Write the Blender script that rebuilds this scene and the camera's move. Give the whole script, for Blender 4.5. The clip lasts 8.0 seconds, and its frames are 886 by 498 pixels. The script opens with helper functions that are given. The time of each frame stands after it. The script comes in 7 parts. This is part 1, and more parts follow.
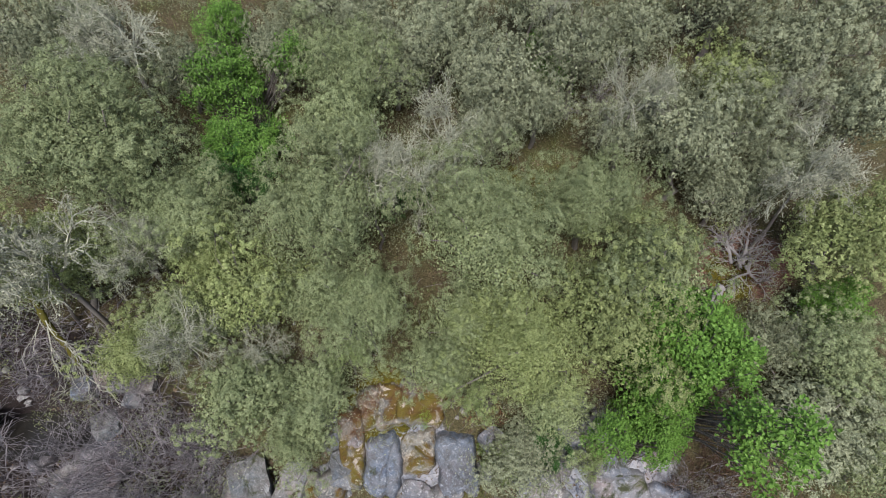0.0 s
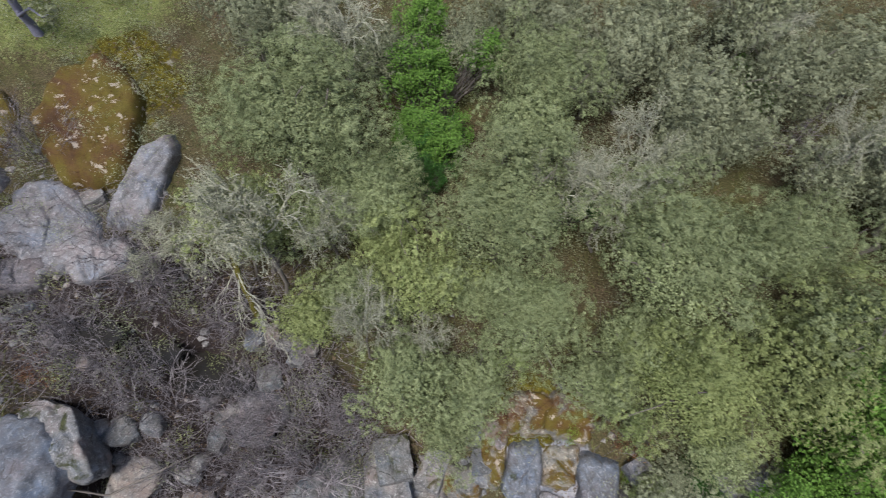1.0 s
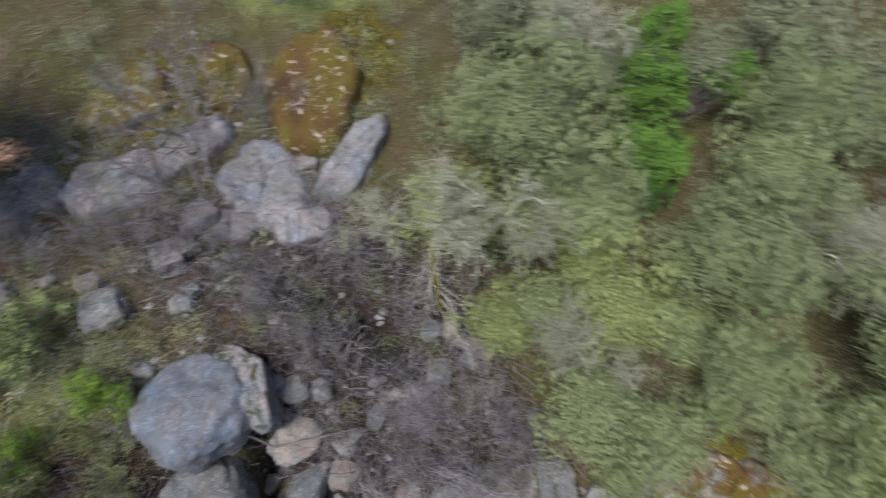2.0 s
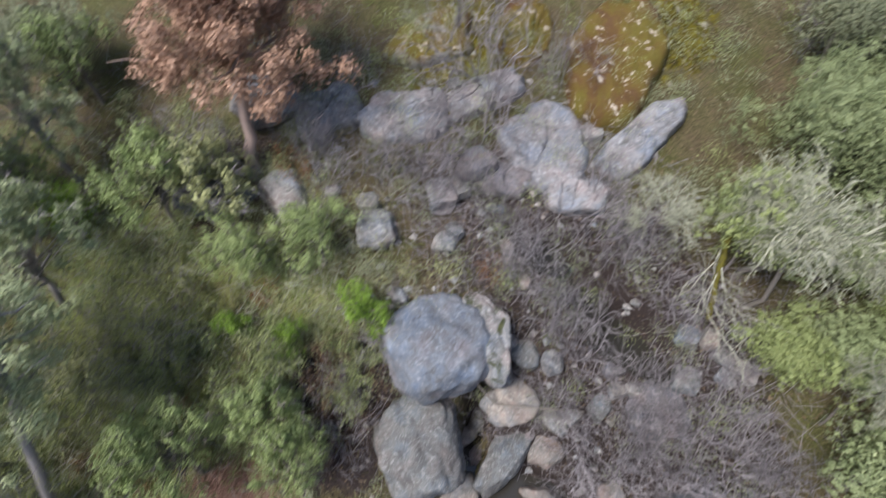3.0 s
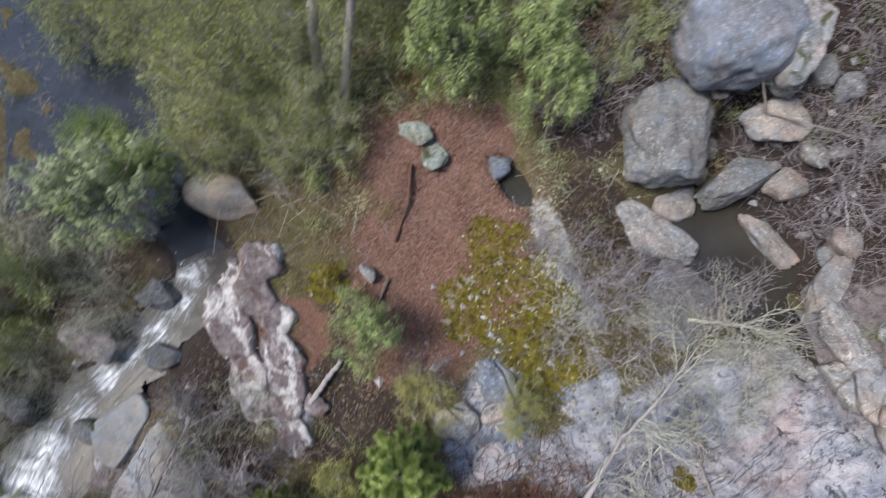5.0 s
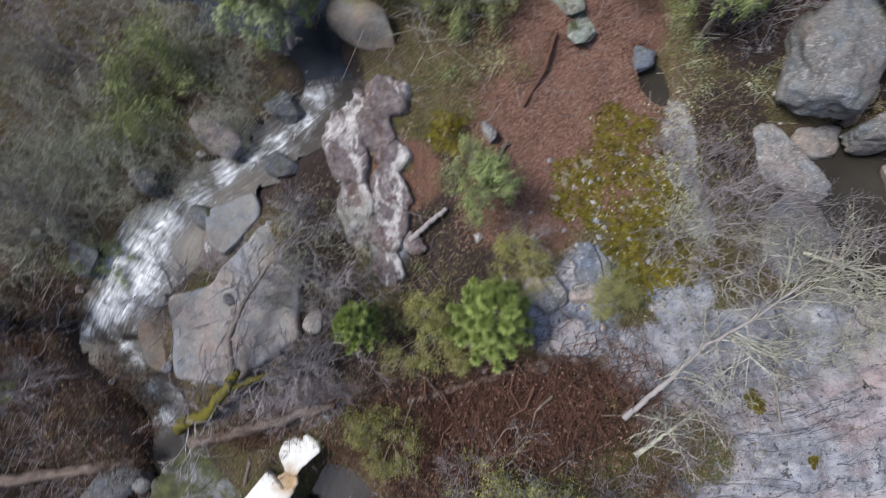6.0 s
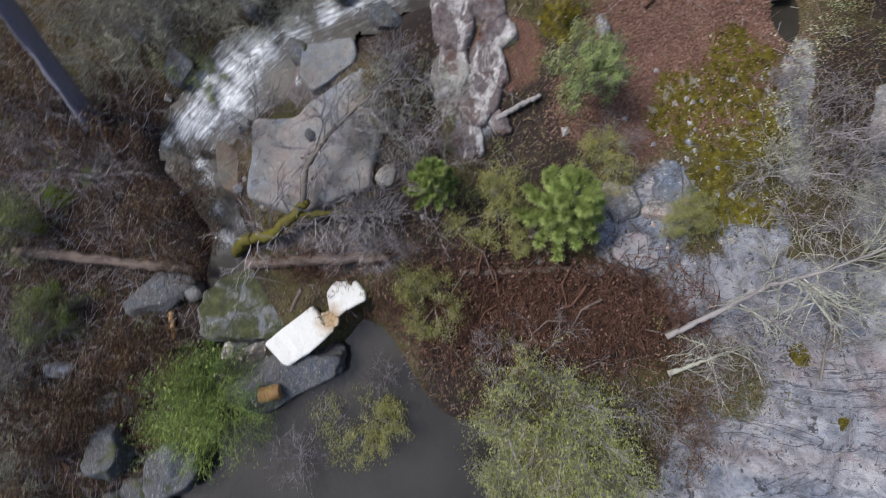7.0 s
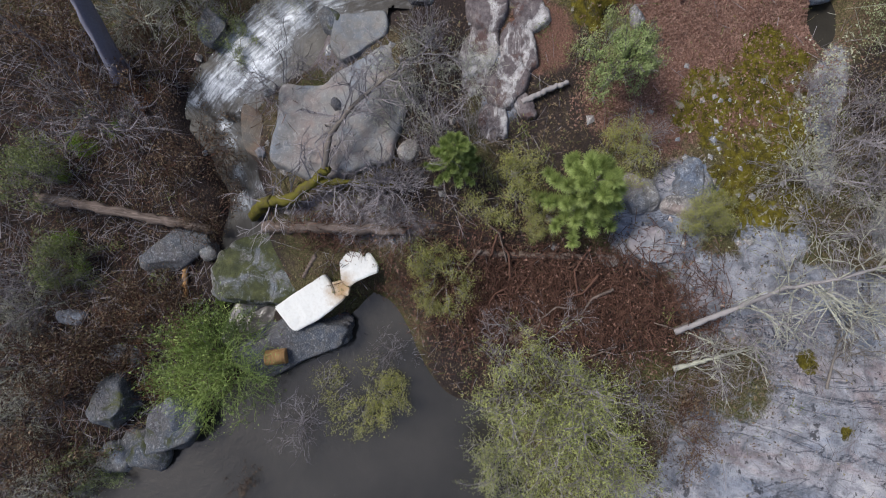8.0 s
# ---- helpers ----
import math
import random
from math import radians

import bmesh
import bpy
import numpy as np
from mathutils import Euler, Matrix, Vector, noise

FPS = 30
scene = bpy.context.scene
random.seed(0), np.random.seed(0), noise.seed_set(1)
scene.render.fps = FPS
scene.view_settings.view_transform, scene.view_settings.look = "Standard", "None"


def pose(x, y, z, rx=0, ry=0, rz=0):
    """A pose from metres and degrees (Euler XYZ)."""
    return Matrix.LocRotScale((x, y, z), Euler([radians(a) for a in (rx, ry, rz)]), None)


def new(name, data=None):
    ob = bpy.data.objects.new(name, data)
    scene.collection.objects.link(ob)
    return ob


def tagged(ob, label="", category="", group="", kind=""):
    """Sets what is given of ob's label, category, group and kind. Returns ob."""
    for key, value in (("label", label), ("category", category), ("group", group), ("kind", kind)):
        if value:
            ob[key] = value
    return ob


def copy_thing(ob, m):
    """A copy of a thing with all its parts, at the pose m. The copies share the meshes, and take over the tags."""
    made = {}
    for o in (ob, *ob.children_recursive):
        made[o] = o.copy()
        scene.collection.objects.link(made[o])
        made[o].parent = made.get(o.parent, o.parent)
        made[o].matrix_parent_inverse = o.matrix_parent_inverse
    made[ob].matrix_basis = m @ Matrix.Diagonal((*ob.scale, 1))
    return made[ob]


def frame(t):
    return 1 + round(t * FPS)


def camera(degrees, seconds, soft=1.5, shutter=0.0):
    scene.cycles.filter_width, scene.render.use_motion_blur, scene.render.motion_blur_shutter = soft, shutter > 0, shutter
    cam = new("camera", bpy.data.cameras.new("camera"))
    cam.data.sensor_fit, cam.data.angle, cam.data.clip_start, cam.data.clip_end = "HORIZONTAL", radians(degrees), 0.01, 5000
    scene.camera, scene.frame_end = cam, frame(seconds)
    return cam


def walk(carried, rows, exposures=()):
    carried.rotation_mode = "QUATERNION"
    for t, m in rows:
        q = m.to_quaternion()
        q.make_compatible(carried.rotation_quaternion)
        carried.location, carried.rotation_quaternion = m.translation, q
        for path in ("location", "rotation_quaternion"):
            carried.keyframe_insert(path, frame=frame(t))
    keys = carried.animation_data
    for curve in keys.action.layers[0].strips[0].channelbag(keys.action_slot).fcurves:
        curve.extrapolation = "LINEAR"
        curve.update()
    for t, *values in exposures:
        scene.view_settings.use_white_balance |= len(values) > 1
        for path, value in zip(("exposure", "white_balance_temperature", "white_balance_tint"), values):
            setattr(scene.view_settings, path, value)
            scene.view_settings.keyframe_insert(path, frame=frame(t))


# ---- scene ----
EXPOSURES = [(0.0, 0.82), (1.2, 0.68), (2.5, 0.92), (3.5, 1.27), (4.5, 1.24), (6.0, 0.92), (8.0, 0.68)]
cam = camera(83.3, 8.0, soft=1.0, shutter=0.45)
# seconds, x, y, z, heading, pitch; a levelled camera under a drone
ROWS = [
    (0.0, 0.000, 0.000, 15.500, 0.08, -49.67),
    (0.4, -0.060, 0.010, 15.510, 0.38, -49.72),
    (0.5, -0.333, 0.055, 15.556, 1.74, -49.96),
    (0.8, -1.850, -0.060, 15.600, 8.60, -50.02),
    (1.0, -2.568, -0.116, 15.624, 12.23, -50.04),
    (1.2, -2.696, -0.118, 15.663, 12.55, -50.23),
    (2.3, -7.137, -1.000, 15.500, 33.31, -51.20),
    (2.5, -7.964, -1.662, 15.370, 37.28, -51.03),
    (3.0, -8.989, -3.089, 14.990, 44.62, -52.09),
    (3.5, -8.668, -5.147, 13.920, 48.83, -57.12),
    (4.0, -8.500, -6.485, 13.234, 53.25, -61.76),
    (4.5, -8.143, -7.934, 12.700, 58.55, -64.73),
    (4.7, -8.027, -8.463, 12.570, 61.02, -66.10),
    (5.8, -6.921, -11.056, 11.903, 76.17, -73.90),
    (6.0, -6.594, -11.441, 11.763, 79.07, -74.87),
    (6.5, -5.813, -12.170, 11.540, 86.05, -77.87),
    (7.0, -4.910, -12.616, 11.385, 92.64, -80.16),
    (7.5, -4.214, -12.763, 11.305, 97.50, -80.97),
    (8.0, -4.457, -12.762, 11.358, 97.32, -80.56),
]
walk(cam, [(t, pose(x, y, z, 90 + pitch, 0, heading)) for t, x, y, z, heading, pitch in ROWS], EXPOSURES)

# ---- light: thin bright overcast ----
world = bpy.data.worlds.new("sky")
scene.world = world
world.use_nodes = True
wn = world.node_tree.nodes
sky = wn.new("ShaderNodeTexSky")
sky.sky_type = "NISHITA"
sky.sun_disc = False
sky.sun_elevation, sky.sun_rotation = radians(56), radians(186)
sky.air_density, sky.dust_density, sky.ozone_density = 1.0, 2.2, 1.5
wn["Background"].inputs["Strength"].default_value = 0.11
world.node_tree.links.new(sky.outputs[0], wn["Background"].inputs["Color"])
sun = new("sun", bpy.data.lights.new("sun", "SUN"))
sun.data.energy, sun.data.angle, sun.data.color = 2.3, radians(20), (1.0, 0.97, 0.93)
# sun_rotation turns clockwise from north (+y)
SUNWARD = Vector((math.sin(radians(186)) * math.cos(radians(56)), math.cos(radians(186)) * math.cos(radians(56)), math.sin(radians(56))))
sun.matrix_world = SUNWARD.to_track_quat("Z", "Y").to_matrix().to_4x4()

# ---- materials ----
class Nodes:
    """A small wrapper that makes a node material."""

    def __init__(self, name):
        self.m = bpy.data.materials.new(name)
        self.m.use_nodes = True
        self.t = self.m.node_tree
        self.t.nodes.clear()
        self.out = self.add("ShaderNodeOutputMaterial")

    def add(self, kind, **values):
        n = self.t.nodes.new(kind)
        for key, v in values.items():
            if isinstance(v, bpy.types.NodeSocket):
                self.t.links.new(v, n.inputs[key.replace("_", " ")])
            else:
                n.inputs[key.replace("_", " ")].default_value = v
        return n

    def link(self, a, b):
        self.t.links.new(a, b)

    def noise(self, where, scale, detail=4.0, rough=0.55, bend=0.0):
        n = self.add("ShaderNodeTexNoise", Scale=scale, Detail=detail, Roughness=rough, Distortion=bend)
        self.link(where, n.inputs["Vector"])
        return n.outputs["Fac"]

    def ramp(self, fac, stops):
        n = self.add("ShaderNodeValToRGB")
        self.link(fac, n.inputs["Fac"])
        e = n.color_ramp.elements
        while len(e) < len(stops):
            e.new(0.5)
        for el, (at, c) in zip(e, stops):
            el.position = at
            el.color = (*c, 1) if isinstance(c, tuple) else (c, c, c, 1)
        return n.outputs["Color"]

    def mix(self, fac, a, b, how="MIX"):
        n = self.t.nodes.new("ShaderNodeMix")
        n.data_type, n.blend_type, n.clamp_factor = "RGBA", how, True
        for sock, v in ((n.inputs["Factor"], fac), (n.inputs[6], a), (n.inputs[7], b)):
            if isinstance(v, bpy.types.NodeSocket):
                self.link(v, sock)
            elif isinstance(v, tuple):
                sock.default_value = (*v, 1)
            else:
                sock.default_value = v
        return n.outputs[2]

    def math(self, how, a, b=0.0):
        n = self.t.nodes.new("ShaderNodeMath")
        n.operation = how
        for i, v in enumerate((a, b)):
            if isinstance(v, bpy.types.NodeSocket):
                self.link(v, n.inputs[i])
            else:
                n.inputs[i].default_value = v
        return n.outputs[0]

    def bump(self, height, strength, distance=0.03):
        n = self.add("ShaderNodeBump", Strength=strength, Distance=distance)
        self.link(height, n.inputs["Height"])
        return n.outputs["Normal"]

    def finish(self, color, rough=0.8, normal=None, spec=0.3, **more):
        p = self.add("ShaderNodeBsdfPrincipled", **more)
        p.inputs["Specular IOR Level"].default_value = spec
        for sock, v in (("Base Color", color), ("Roughness", rough)):
            if isinstance(v, bpy.types.NodeSocket):
                self.link(v, p.inputs[sock])
            else:
                p.inputs[sock].default_value = (*v, 1) if isinstance(v, tuple) else v
        if normal is not None:
            self.link(normal, p.inputs["Normal"])
        self.link(p.outputs[0], self.out.inputs["Surface"])
        self.p = p
        return self.m


def leaf_material(name, dark, mid, light, through_light=0.10):
    n = Nodes(name)
    geo, info = n.add("ShaderNodeNewGeometry"), n.add("ShaderNodeObjectInfo")
    low, high = tuple(0.75 * a + 0.25 * b for a, b in zip(dark, mid)), tuple(0.7 * a + 0.3 * b for a, b in zip(light, mid))
    c = n.ramp(geo.outputs["Random Per Island"], [(0.0, low), (0.5, mid), (1.0, high)])
    patch = n.ramp(n.noise(geo.outputs["Position"], 1.6, 4), [(0.35, 0.0), (0.65, 0.55)])
    c = n.mix(patch, c, n.mix(0.5, c, light))
    shade = n.math("ADD", 0.86, n.math("MULTIPLY", info.outputs["Random"], 0.28))
    c = n.mix(1.0, c, n.add("ShaderNodeCombineColor", Red=shade, Green=shade, Blue=shade).outputs[0], "MULTIPLY")
    n.finish(c, 0.62, None, 0.25)
    t = n.add("ShaderNodeBsdfTranslucent", Color=c)
    s = n.add("ShaderNodeMixShader", Fac=through_light)
    n.link(n.p.outputs[0], s.inputs[1])
    n.link(t.outputs[0], s.inputs[2])
    n.link(s.outputs[0], n.out.inputs["Surface"])
    return n.m


def bark_material(name, dark, light, lichen=None, much=0.5):
    n = Nodes(name)
    at = n.add("ShaderNodeTexCoord").outputs["Object"]
    geo = n.add("ShaderNodeNewGeometry")
    c = n.mix(geo.outputs["Random Per Island"], dark, light)
    fine = n.noise(at, 30, 5, 0.7)
    c = n.mix(n.ramp(fine, [(0.35, 0.0), (0.7, 0.6)]), c, dark)
    if lichen:
        c = n.mix(n.ramp(n.noise(at, 6, 4, 0.7), [(1 - much - 0.08, 0.0), (1 - much + 0.08, 1.0)]), c, lichen)
    return n.finish(c, 0.85, n.bump(fine, 0.5, 0.01), 0.2)


def rock_material(name="weathered_granite", worn=1.0):
    """Granite; the object's colour is its tone, its alpha the share of moss."""
    n = Nodes(name)
    at = n.add("ShaderNodeNewGeometry")
    info = n.add("ShaderNodeObjectInfo")
    pos = at.outputs["Position"]
    big, mid, fine = n.noise(pos, 0.8, 5, 0.6, 0.6), n.noise(pos, 4.5, 6, 0.65, 0.4), n.noise(pos, 42, 3, 0.7)
    tone = info.outputs["Color"]
    c = n.mix(n.ramp(big, [(0.35, 0.0), (0.65, 1.0)]), n.mix(1.0, tone, (0.62, 0.62, 0.64), "MULTIPLY"), tone)
    c = n.mix(1.0, c, n.ramp(n.noise(pos, 1.3, 4, 0.6), [(0.36, (0.86, 0.98, 1.16)), (0.5, (1.0, 1.0, 1.0)), (0.66, (1.20, 1.0, 0.94))]), "MULTIPLY")
    c = n.mix(n.ramp(mid, [(0.47, 0.0), (0.64, 0.85 * worn)]), c, (0.075, 0.073, 0.072))
    c = n.mix(n.ramp(fine, [(0.5, 0.0), (0.72, 0.35 * worn)]), c, (0.42, 0.41, 0.40))
    c = n.mix(n.ramp(fine, [(0.28, 0.6 * worn), (0.44, 0.0)]), c, (0.05, 0.05, 0.05))
    lichen = n.ramp(n.noise(pos, 6, 6, 0.78, 1.2), [(0.56, 0.0), (0.63, 0.75 * worn)])
    bright = n.mix(1.0, tone, (2.0, 2.0, 2.0), "MULTIPLY")
    c = n.mix(lichen, c, bright)
    crust = n.ramp(n.noise(pos, 15, 5, 0.75, 0.6), [(0.57, 0.0), (0.62, 0.7 * worn)])
    c = n.mix(crust, c, n.mix(0.4, bright, (0.42, 0.425, 0.42)))
    vein = n.math("ABSOLUTE", n.math("SUBTRACT", n.noise(pos, 0.55, 3, 0.5, 1.4), 0.5))
    line = n.ramp(vein, [(0.0, 0.55), (0.005, 0.0)])
    c = n.mix(line, c, (0.06, 0.055, 0.05))
    # moss lies on what faces the sky
    up = n.add("ShaderNodeSeparateXYZ")
    n.link(at.outputs["Normal"], up.inputs[0])
    moss = n.math("ADD", n.noise(pos, 1.9, 6, 0.65, 0.8), n.math("MULTIPLY", up.outputs["Z"], 0.10))
    moss = n.math("ADD", moss, n.math("MULTIPLY", n.math("SUBTRACT", info.outputs["Alpha"], 0.5), 0.62))
    moss = n.ramp(n.math("ADD", moss, n.math("MULTIPLY", n.math("SUBTRACT", fine, 0.5), 0.25)), [(0.52, 0.0), (0.62, 1.0)])
    mc = n.ramp(n.noise(pos, 0.75, 7, 0.70, 0.5), [(0.36, (0.066, 0.028, 0.013)), (0.43, (0.092, 0.043, 0.009)), (0.49, (0.104, 0.064, 0.005)), (0.57, (0.108, 0.086, 0.005))])
    mc = n.mix(n.ramp(fine, [(0.38, 0.65), (0.52, 0.0)]), mc, (0.040, 0.022, 0.006))
    mc = n.mix(n.ramp(n.noise(pos, 4.2, 6, 0.7, 0.6), [(0.585, 0.0), (0.61, 0.9)]), mc, (0.42, 0.36, 0.30))
    hue = n.add("ShaderNodeSeparateColor", Color=tone)
    green = n.ramp(n.noise(pos, 3.0, 6, 0.72), [(0.32, (0.018, 0.022, 0.008)), (0.5, (0.036, 0.042, 0.013)), (0.68, (0.075, 0.078, 0.024))])
    mc = n.mix(n.math("MULTIPLY", n.math("SUBTRACT", hue.outputs[0], hue.outputs[2]), 18.0), green, mc)
    c = n.mix(n.math("MULTIPLY", moss, 0.95), c, mc)
    h = n.math("ADD", n.math("MULTIPLY", mid, 0.7), n.math("MULTIPLY", fine, 0.3))
    h = n.math("SUBTRACT", h, n.math("MULTIPLY", line, 0.6))
    return n.finish(c, 0.82, n.bump(h, 0.8 * worn, 0.06), 0.3)


def pied_rock_material():
    """Plum-grey rock streaked with white crust and damp stains."""
    n = Nodes("pied_bank_rock")
    at = n.add("ShaderNodeNewGeometry")
    pos = at.outputs["Position"]
    mp = n.add("ShaderNodeMapping")
    mp.inputs["Scale"].default_value = (0.75, 1.5, 1.0)
    n.link(pos, mp.inputs["Vector"])
    big, mid, fine = n.noise(mp.outputs[0], 1.1, 6, 0.65, 0.9), n.noise(pos, 5, 6, 0.7), n.noise(pos, 34, 3, 0.7)
    c = n.ramp(mid, [(0.3, (0.050, 0.040, 0.043)), (0.5, (0.115, 0.098, 0.102)), (0.68, (0.190, 0.168, 0.165))])
    c = n.mix(n.ramp(big, [(0.53, 0.0), (0.58, 0.95)]), c, n.mix(n.ramp(mid, [(0.4, 0.0), (0.6, 1.0)]), (0.24, 0.22, 0.22), (0.44, 0.43, 0.43)))
    c = n.mix(n.ramp(n.noise(pos, 1.7, 5, 0.7), [(0.54, 0.0), (0.62, 0.8)]), c, (0.085, 0.050, 0.045))
    c = n.mix(n.ramp(fine, [(0.34, 0.7), (0.46, 0.0)]), c, (0.05, 0.045, 0.045))
    return n.finish(c, 0.92, n.bump(n.math("ADD", mid, n.math("MULTIPLY", fine, 0.3)), 0.4, 0.05), 0.08)


def ground_material():
    """Soil, litter, moss, rock, grass and painted shade, laid out by the ground's attributes."""
    n = Nodes("valley_ground")
    pos = n.add("ShaderNodeNewGeometry").outputs["Position"]
    kinds = []
    for name in ("cover_a", "cover_b"):
        a = n.add("ShaderNodeAttribute")
        a.attribute_name = name
        s = n.add("ShaderNodeSeparateColor")
        n.link(a.outputs["Color"], s.inputs[0])
        kinds += [s.outputs[0], s.outputs[1], s.outputs[2]]
    litter, moss, rock, grass, dark, pale = kinds
    n1, n2, n3 = n.noise(pos, 0.7, 5, 0.6), n.noise(pos, 5, 6, 0.7, 0.5), n.noise(pos, 28, 4, 0.75)
    rag = n.math("SUBTRACT", n.math("ADD", n.math("MULTIPLY", n2, 0.9), n.math("MULTIPLY", n3, 0.4)), 0.65)

    def mask(v, soft=0.12):
        return n.ramp(n.math("ADD", v, n.math("MULTIPLY", rag, 0.9)), [(0.5 - soft, 0.0), (0.5 + soft, 1.0)])

    c = n.ramp(n3, [(0.36, (0.030, 0.024, 0.014)), (0.5, (0.090, 0.070, 0.038)), (0.66, (0.19, 0.155, 0.10))])
    c = n.mix(n.ramp(n1, [(0.4, 0.0), (0.65, 0.8)]), c, n.ramp(n3, [(0.35, (0.030, 0.034, 0.010)), (0.65, (0.125, 0.125, 0.045))]))
    g = n.ramp(n3, [(0.34, (0.06, 0.08, 0.022)), (0.5, (0.165, 0.195, 0.06)), (0.68, (0.30, 0.31, 0.14))])
    c = n.mix(mask(grass), c, g)
    # near-black soil, which also carries the shade under the twigs as colour
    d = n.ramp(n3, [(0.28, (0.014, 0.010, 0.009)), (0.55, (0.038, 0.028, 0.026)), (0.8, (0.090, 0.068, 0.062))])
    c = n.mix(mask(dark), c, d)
    r = n.ramp(n.noise(pos, 2.2, 7, 0.7, 0.8), [(0.30, (0.12, 0.127, 0.145)), (0.5, (0.28, 0.288, 0.315)), (0.66, (0.43, 0.437, 0.465))])
    r = n.mix(n.ramp(n3, [(0.3, 0.75), (0.45, 0.0)]), r, (0.07, 0.065, 0.065))
    r = n.mix(n.ramp(n2, [(0.55, 0.0), (0.7, 0.6)]), r, (0.45, 0.455, 0.475))
    spot = n.ramp(n.noise(pos, 4.2, 4, 0.72), [(0.60, 0.0), (0.63, 0.9)])
    r = n.mix(spot, r, (0.05, 0.05, 0.055))
    strata = n.add("ShaderNodeMapping")
    strata.inputs["Rotation"].default_value = (0, 0, radians(28))
    strata.inputs["Scale"].default_value = (1.9, 0.75, 1.0)
    n.link(pos, strata.inputs["Vector"])
    band = n.noise(strata.outputs[0], 1.6, 7, 0.75)
    r = n.mix(n.ramp(band, [(0.38, 0.7), (0.47, 0.0)]), r, (0.10, 0.105, 0.12))
    r = n.mix(n.ramp(band, [(0.54, 0.0), (0.64, 0.8)]), r, (0.42, 0.42, 0.43))
    r = n.mix(n.ramp(n.noise(pos, 0.9, 5, 0.7), [(0.60, 0.0), (0.70, 0.55)]), r, (0.27, 0.19, 0.18))
    broad = n.noise(strata.outputs[0], 0.45, 5, 0.65, 0.6)
    r = n.mix(1.0, r, n.ramp(broad, [(0.34, (0.62, 0.70, 0.84)), (0.46, (0.95, 0.96, 1.0)), (0.56, (1.06, 1.03, 1.04)), (0.68, (0.98, 0.80, 0.76))]), "MULTIPLY")
    seam = n.math("ABSOLUTE", n.math("SUBTRACT", n.noise(strata.outputs[0], 0.32, 6, 0.62, 1.0), 0.5))
    r = n.mix(n.ramp(seam, [(0.0, 0.9), (0.012, 0.0)]), r, (0.045, 0.05, 0.07))
    c = n.mix(mask(rock), c, r)
    p = n.ramp(n2, [(0.3, (0.060, 0.050, 0.052)), (0.6, (0.19, 0.165, 0.17))])
    c = n.mix(mask(pale), c, p)
    l = n.ramp(n3, [(0.3, (0.060, 0.030, 0.022)), (0.5, (0.150, 0.078, 0.058)), (0.7, (0.25, 0.155, 0.12))])
    c = n.mix(mask(litter), c, l)
    m = n.ramp(n.noise(pos, 6, 5, 0.7), [(0.34, (0.030, 0.024, 0.006)), (0.52, (0.100, 0.082, 0.009)), (0.68, (0.17, 0.150, 0.022))])
    scrap = n.math("MULTIPLY", n.math("SUBTRACT", n.noise(pos, 1.5, 6, 0.72, 0.7), 0.5), 2.4)
    bare = n.ramp(n.noise(pos, 2.4, 6, 0.75, 0.5), [(0.58, 0.0), (0.62, 0.85)])
    m = n.mix(bare, m, (0.27, 0.255, 0.215))
    c = n.mix(mask(n.math("ADD", n.math("MULTIPLY", moss, 0.72), n.math("MULTIPLY", scrap, moss)), 0.06), c, m)
    h = n.math("ADD", n.math("MULTIPLY", n2, 0.5), n3)
    return n.finish(c, 0.92, n.bump(h, 0.9, 0.06), 0.2)


def water_material(name, deep, rough=0.06):
    n = Nodes(name)
    pos = n.add("ShaderNodeNewGeometry").outputs["Position"]
    c = n.mix(n.ramp(n.noise(pos, 0.5, 3), [(0.35, 0.0), (0.65, 1.0)]), deep, tuple(v * 1.7 for v in deep))
    c = n.mix(n.ramp(n.noise(pos, 30, 2, 0.8), [(0.70, 0.0), (0.74, 0.4)]), c, (0.2, 0.19, 0.17))
    h = n.math("ADD", n.noise(pos, 5, 3, 0.6, 0.5), n.math("MULTIPLY", n.noise(pos, 18, 2), 0.4))
    return n.finish(c, rough, n.bump(h, 0.28, 0.03), 0.5)


def falls_material():
    """Dark shallow water with silky white strands along the flow, where the foam attribute says."""
    n = Nodes("falling_water")
    pos = n.add("ShaderNodeNewGeometry").outputs["Position"]
    a, flow = n.add("ShaderNodeAttribute"), n.add("ShaderNodeAttribute")
    a.attribute_name, flow.attribute_name = "foam", "flow"
    silk = n.add("ShaderNodeMapping")
    silk.inputs["Scale"].default_value = (1.3, 6.5, 1.0)
    n.link(flow.outputs["Vector"], silk.inputs["Vector"])
    strand = n.noise(silk.outputs[0], 1.0, 6, 0.66, 1.1)
    curl = n.noise(pos, 2.6, 6, 0.7, 1.6)
    fine = n.noise(pos, 16.0, 4, 0.7, 0.8)
    f = n.math("ADD", n.math("MULTIPLY", strand, 0.52), n.math("ADD", n.math("MULTIPLY", curl, 0.36), n.math("MULTIPLY", fine, 0.12)))
    f = n.math("ADD", f, n.math("MULTIPLY", n.math("SUBTRACT", a.outputs["Fac"], 0.5), 0.28))
    c = n.ramp(f, [(0.40, (0.028, 0.024, 0.020)), (0.50, (0.085, 0.085, 0.088)), (0.58, (0.27, 0.285, 0.305)), (0.72, (0.74, 0.76, 0.79))])
    return n.finish(c, n.ramp(f, [(0.42, 0.40), (0.6, 0.9)]), n.bump(f, 0.5, 0.05), 0.3)


